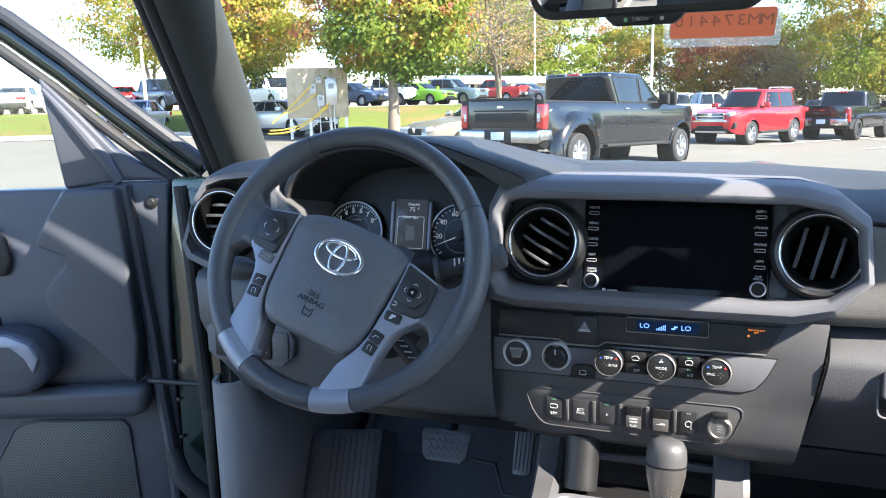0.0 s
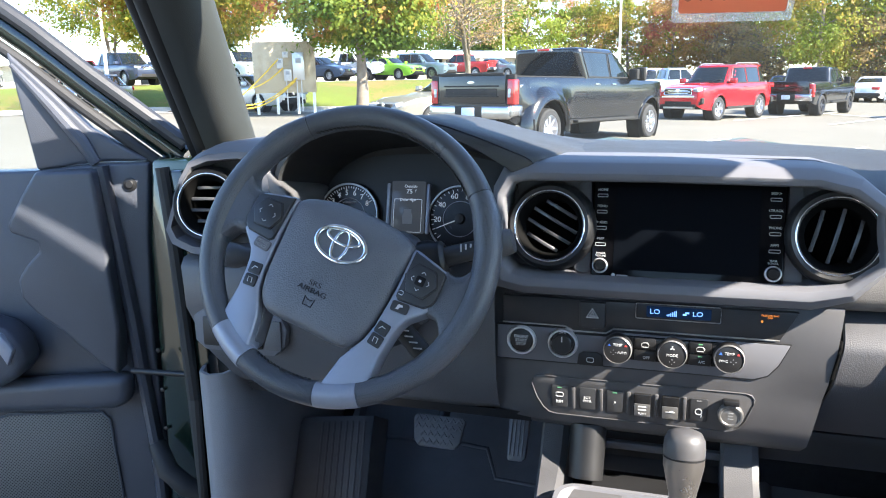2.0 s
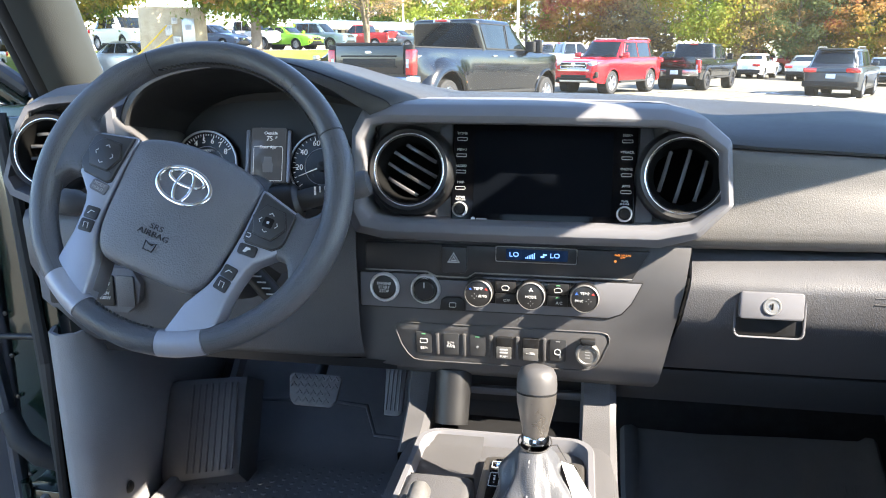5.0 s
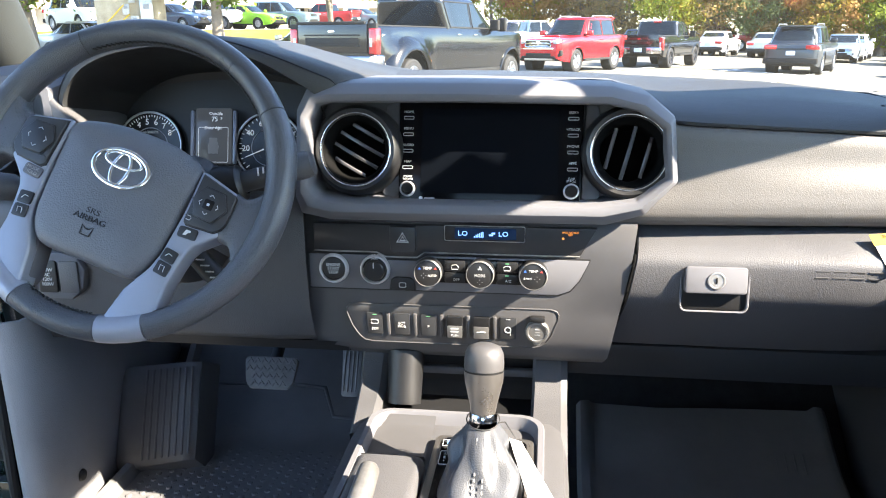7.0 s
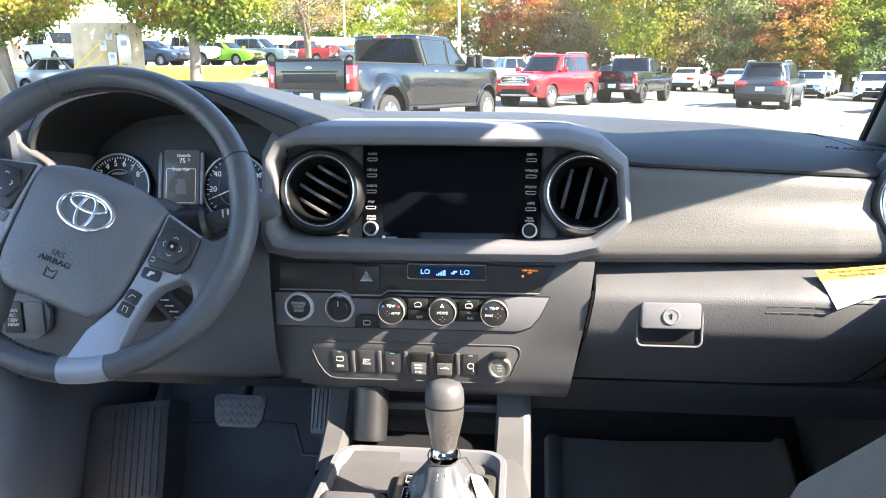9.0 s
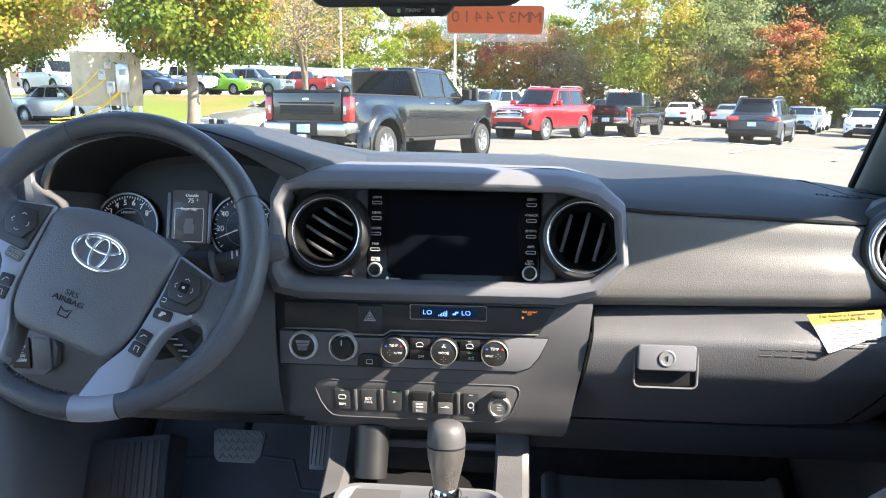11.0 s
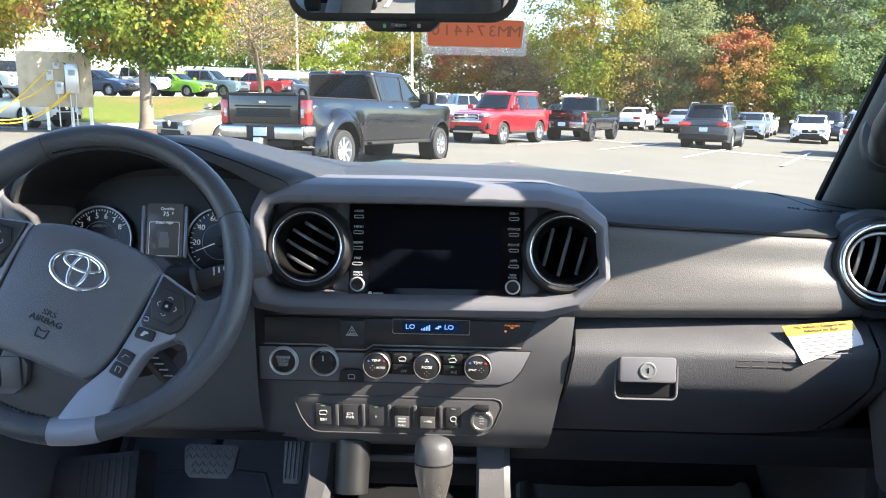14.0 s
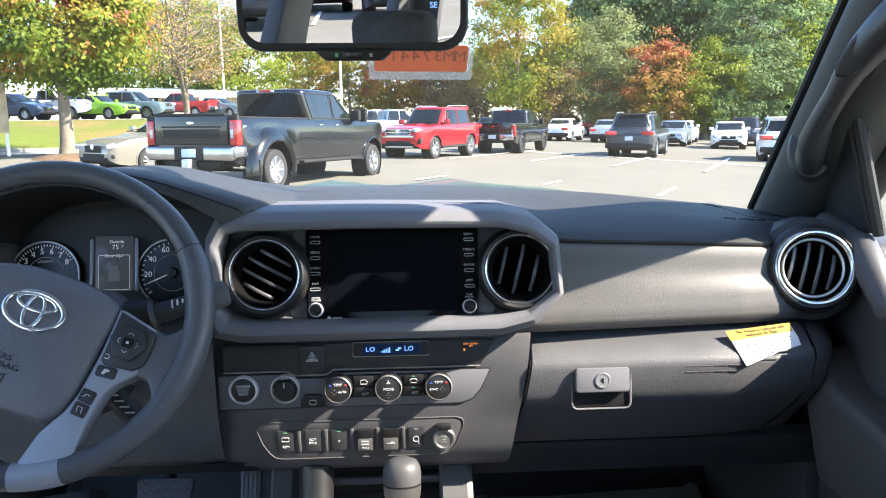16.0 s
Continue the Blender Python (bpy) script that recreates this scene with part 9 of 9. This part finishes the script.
    for src, x, y, turn, s in ((r1, -10.5, 86, 70, 0.95), (r3, -20.5, 83, 130, 1.1), (r2, 1.5, 88, 40, 1.0), (r4, 7.5, 80, 200, 0.9), (r3, 4.5, 92, 10, 1.0), (r1, 9.5, 90, 220, 1.05), (r3, -26, 88, 260, 1.15), (r2, -12.0, 92, 160, 1.05), (r1, 13.5, 84, 300, 0.9), (r4, -3.5, 88, 120, 1.1), (r3, 16.0, 78, 80, 0.95), (r4, 20.0, 74, 20, 0.85), (r3, -33, 92, 30, 1.1)):
        copy_thing(src, pose(x, y, lie(x, y) + (1.2 if x < -14 else 0), 0, 0, turn) @ Matrix.Scale(s, 4))
    # woods to the right
    w1 = put(tree(51, 18, 4.6, 3.0, 0.35, DARKG, 11000, 0.175, "tall dark green woodland tree", per=170), 33, 74)
    w2 = put(tree(52, 24, 4.0, 8.0, 0.32, PINE, 10500, 0.16, "tall pine at the wood's edge", conifer=True, per=170), 22, 82)
    w3 = put(tree(53, 15, 5.0, 1.5, 0.3, YGRN, 11000, 0.18, "green woodland tree turning yellow"), 36, 72)
    w4 = put(tree(54, 11, 4.2, 0.5, 0.2, DARKG, 10000, 0.17, "dense undergrowth at the wood's edge"), 29, 64)
    rng = random.Random(9)
    for i in range(64):
        deg = 13.5 + 22 * (i % 32) / 31 + rng.uniform(-0.5, 0.5)
        az = radians(deg)
        dist = (76 if i < 32 else 98) + max(0, deg - 20) * 1.6 + rng.uniform(-5, 8)
        x, y = dist * math.sin(az), dist * math.cos(az)
        src = (w2, w1, w2, w4, w1, w3, w2, w4)[i % 8] if i < 32 else (w2, w1, w2, w2, w1)[i % 5]
        if math.degrees(az) < 24 and src in (w4, w3):
            src = w2
        copy_thing(src, pose(x, y, lie(x, y) - 0.1, 0, 0, rng.uniform(0, 360)) @ Matrix.Scale(rng.uniform(0.8, 1.12), 4))
    for i in range(12):
        az = radians(23 + 13 * i / 11 + rng.uniform(-0.6, 0.6))
        dist = 64 + i * 1.2 + rng.uniform(-3, 3)
        x, y = dist * math.sin(az), dist * math.cos(az)
        copy_thing((w4, w1, w4, w3)[i % 4], pose(x, y, lie(x, y) - 0.1, 0, 0, rng.uniform(0, 360)) @ Matrix.Scale(rng.uniform(0.6, 0.9), 4))


# ---- building, meter board, poles ----
def far_things():
    WALL = mat("beige_block_wall", (0.55, 0.49, 0.40), 0.9, grain=(3, 0.3), var=(0.5, 0.08))
    ROOF = mat("white_metal_roof", (0.80, 0.80, 0.78), 0.45, var=(0.3, 0.05))
    b = thing("building", (-50, 62, 1.4), "long low building with beige walls and a white metal roof", "building")
    M = pose(-44, 63, 1.42, 0, 0, 27)

    def bx(c, s, bev=0.02):
        bm = box(c, s, bev)
        bm.transform(M)
        return bm
    part("wall", bx((0, 5, 1.0), (78, 10, 2.0)), WALL, b, "beige wall")
    part("fascia", bx((0, -0.6, 2.15), (80, 1.6, 0.5), 0.05), ROOF, b, "white fascia")
    rows = [[M @ Vector((x, y, z)) for y, z in ((-1.4, 2.40), (4, 2.8), (10, 3.15), (16, 2.8))] for x in (-40, -20, 0, 20, 40)]
    part("roof", shell(loft(rows), 0.1), ROOF, b, "white metal roof")
    for k in range(9):
        part("column", bx((-36 + 9 * k, -1.1, 1.0), (0.4, 0.4, 2.0)), WALL, b)
        part("door" if k % 3 == 0 else "window", bx((-31.5 + 9 * k, -0.03, 0.95 if k % 3 == 0 else 1.2), (1.6, 0.1, 1.9 if k % 3 == 0 else 1.0)), CARGLASS, b)
    # light poles
    for x, y, z, h in ((-4.15, 50.0, 0.0, 9.0), (-14.4, 62.0, 1.4, 9.0), (-26.6, 30.2, 1.1, 8.5)):
        p = thing("light_pole", (x, y, z), "tall white car park light pole on a concrete base", "light pole", group="light poles")
        part("base", lathe([(0.26, 0), (0.26, 0.75), (0.22, 0.8), (1e-4, 0.8)], Matrix.Translation((x, y, z)), 18), CONCRETE, p)
        part("pole", rod((x, y, z + 0.8), (x, y, z + h), 0.085, 0.06, 12), mat("white_pole_paint", (0.78, 0.78, 0.76), 0.5, var=(2, 0.05)), p)
        part("lamp_head", box((x + 0.35, y, z + h), (0.7, 0.3, 0.14), 0.03), SATIN, p)
    # meter board with hoses
    m = thing("meter_board", (-13.5, 23.7, 0.3), "beige board on posts with meter boxes and yellow hoses", "meter board")
    B = pose(-13.5, 23.7, 0.33, 0, 0, 28)

    def bb(c, s, bev=0.01):
        bm = box(c, s, bev)
        bm.transform(B)
        return bm
    # Blotches in the board's colour stand for leaf shade falling on it.
    BEIGE = blend_mat("leaf_shaded_beige_board", ((0.30, 0.235, 0.15), (0.46, 0.38, 0.26), (0.54, 0.46, 0.33)), (1.6, 6), 0.85, 0.15)
    part("board", bb((0, 0, 1.62), (2.15, 0.10, 1.75)), BEIGE, m, "beige board with leaf shade blotched into its colour")
    for x in (-0.98, -0.3, 0.42, 0.98):
        part("post", bb((x, 0.08, 0.9), (0.10, 0.10, 1.8)), PAPER, m, "white post")
    for x, z, w, h in ((-0.15, 1.75, 0.22, 0.34), (0.10, 1.35, 0.26, 0.40), (0.48, 1.65, 0.40, 0.95), (0.05, 2.05, 0.2, 0.2)):
        bx2 = part("meter_box", bb((x, -0.13, z), (w, 0.18, h), 0.02), SATIN if w > 0.3 else WHITEPLAS, m, "grey meter box")
        part("meter_dial", bb((x, -0.225, z + h * 0.2), (w * 0.5, 0.02, w * 0.45), 0.005), LEGEND_DIM, bx2)
    part("conduit", join(*[rod(B @ Vector((x, -0.09, 0.1)), B @ Vector((x, -0.09, 1.5)), 0.022, n=8) for x in (0.05, 0.40, 0.56)]), SATIN, m)
    YH = mat("yellow_hose", (0.72, 0.48, 0.03), 0.5, var=(6, 0.08))
    for k, (x0, z0, x1, z1, sag) in enumerate(((-0.2, 1.9, -1.6, 0.6, 0.05), (0.4, 1.25, -1.7, 0.35, 0.28), (0.35, 1.15, -1.75, 0.25, 0.30), (-0.05, 1.6, -1.2, 0.9, 0.1))):
        part("hose", sweep([B @ Vector((x0 + (x1 - x0) * i / 14, -0.22 - 0.5 * i / 14, z0 + (z1 - z0) * i / 14 - sag * math.sin(math.pi * i / 14))) for i in range(15)], 0.022, 6), YH, m, "yellow hose")
    # mulch rings under the kerb trees
    for x, y, z in ((-10.75, 24.3, 0.22), (-18.4, 25.4, 0.36)):
        rows = [[Vector((x + r * math.cos(a) * (1 + 0.08 * math.sin(3 * a)), y + r * math.sin(a), z + h)) for a in [k * math.pi / 10 for k in range(20)]] for r, h in ((1.3, -0.02), (1.1, 0.08), (0.5, 0.16), (0.02, 0.18))]
        tagged(solo("mulch", loft(rows, closed=True), MULCH, "low ring of brown mulch round a tree", "mulch"), kind="stuff")


outside_ground()
far_things()
cars()
trees()
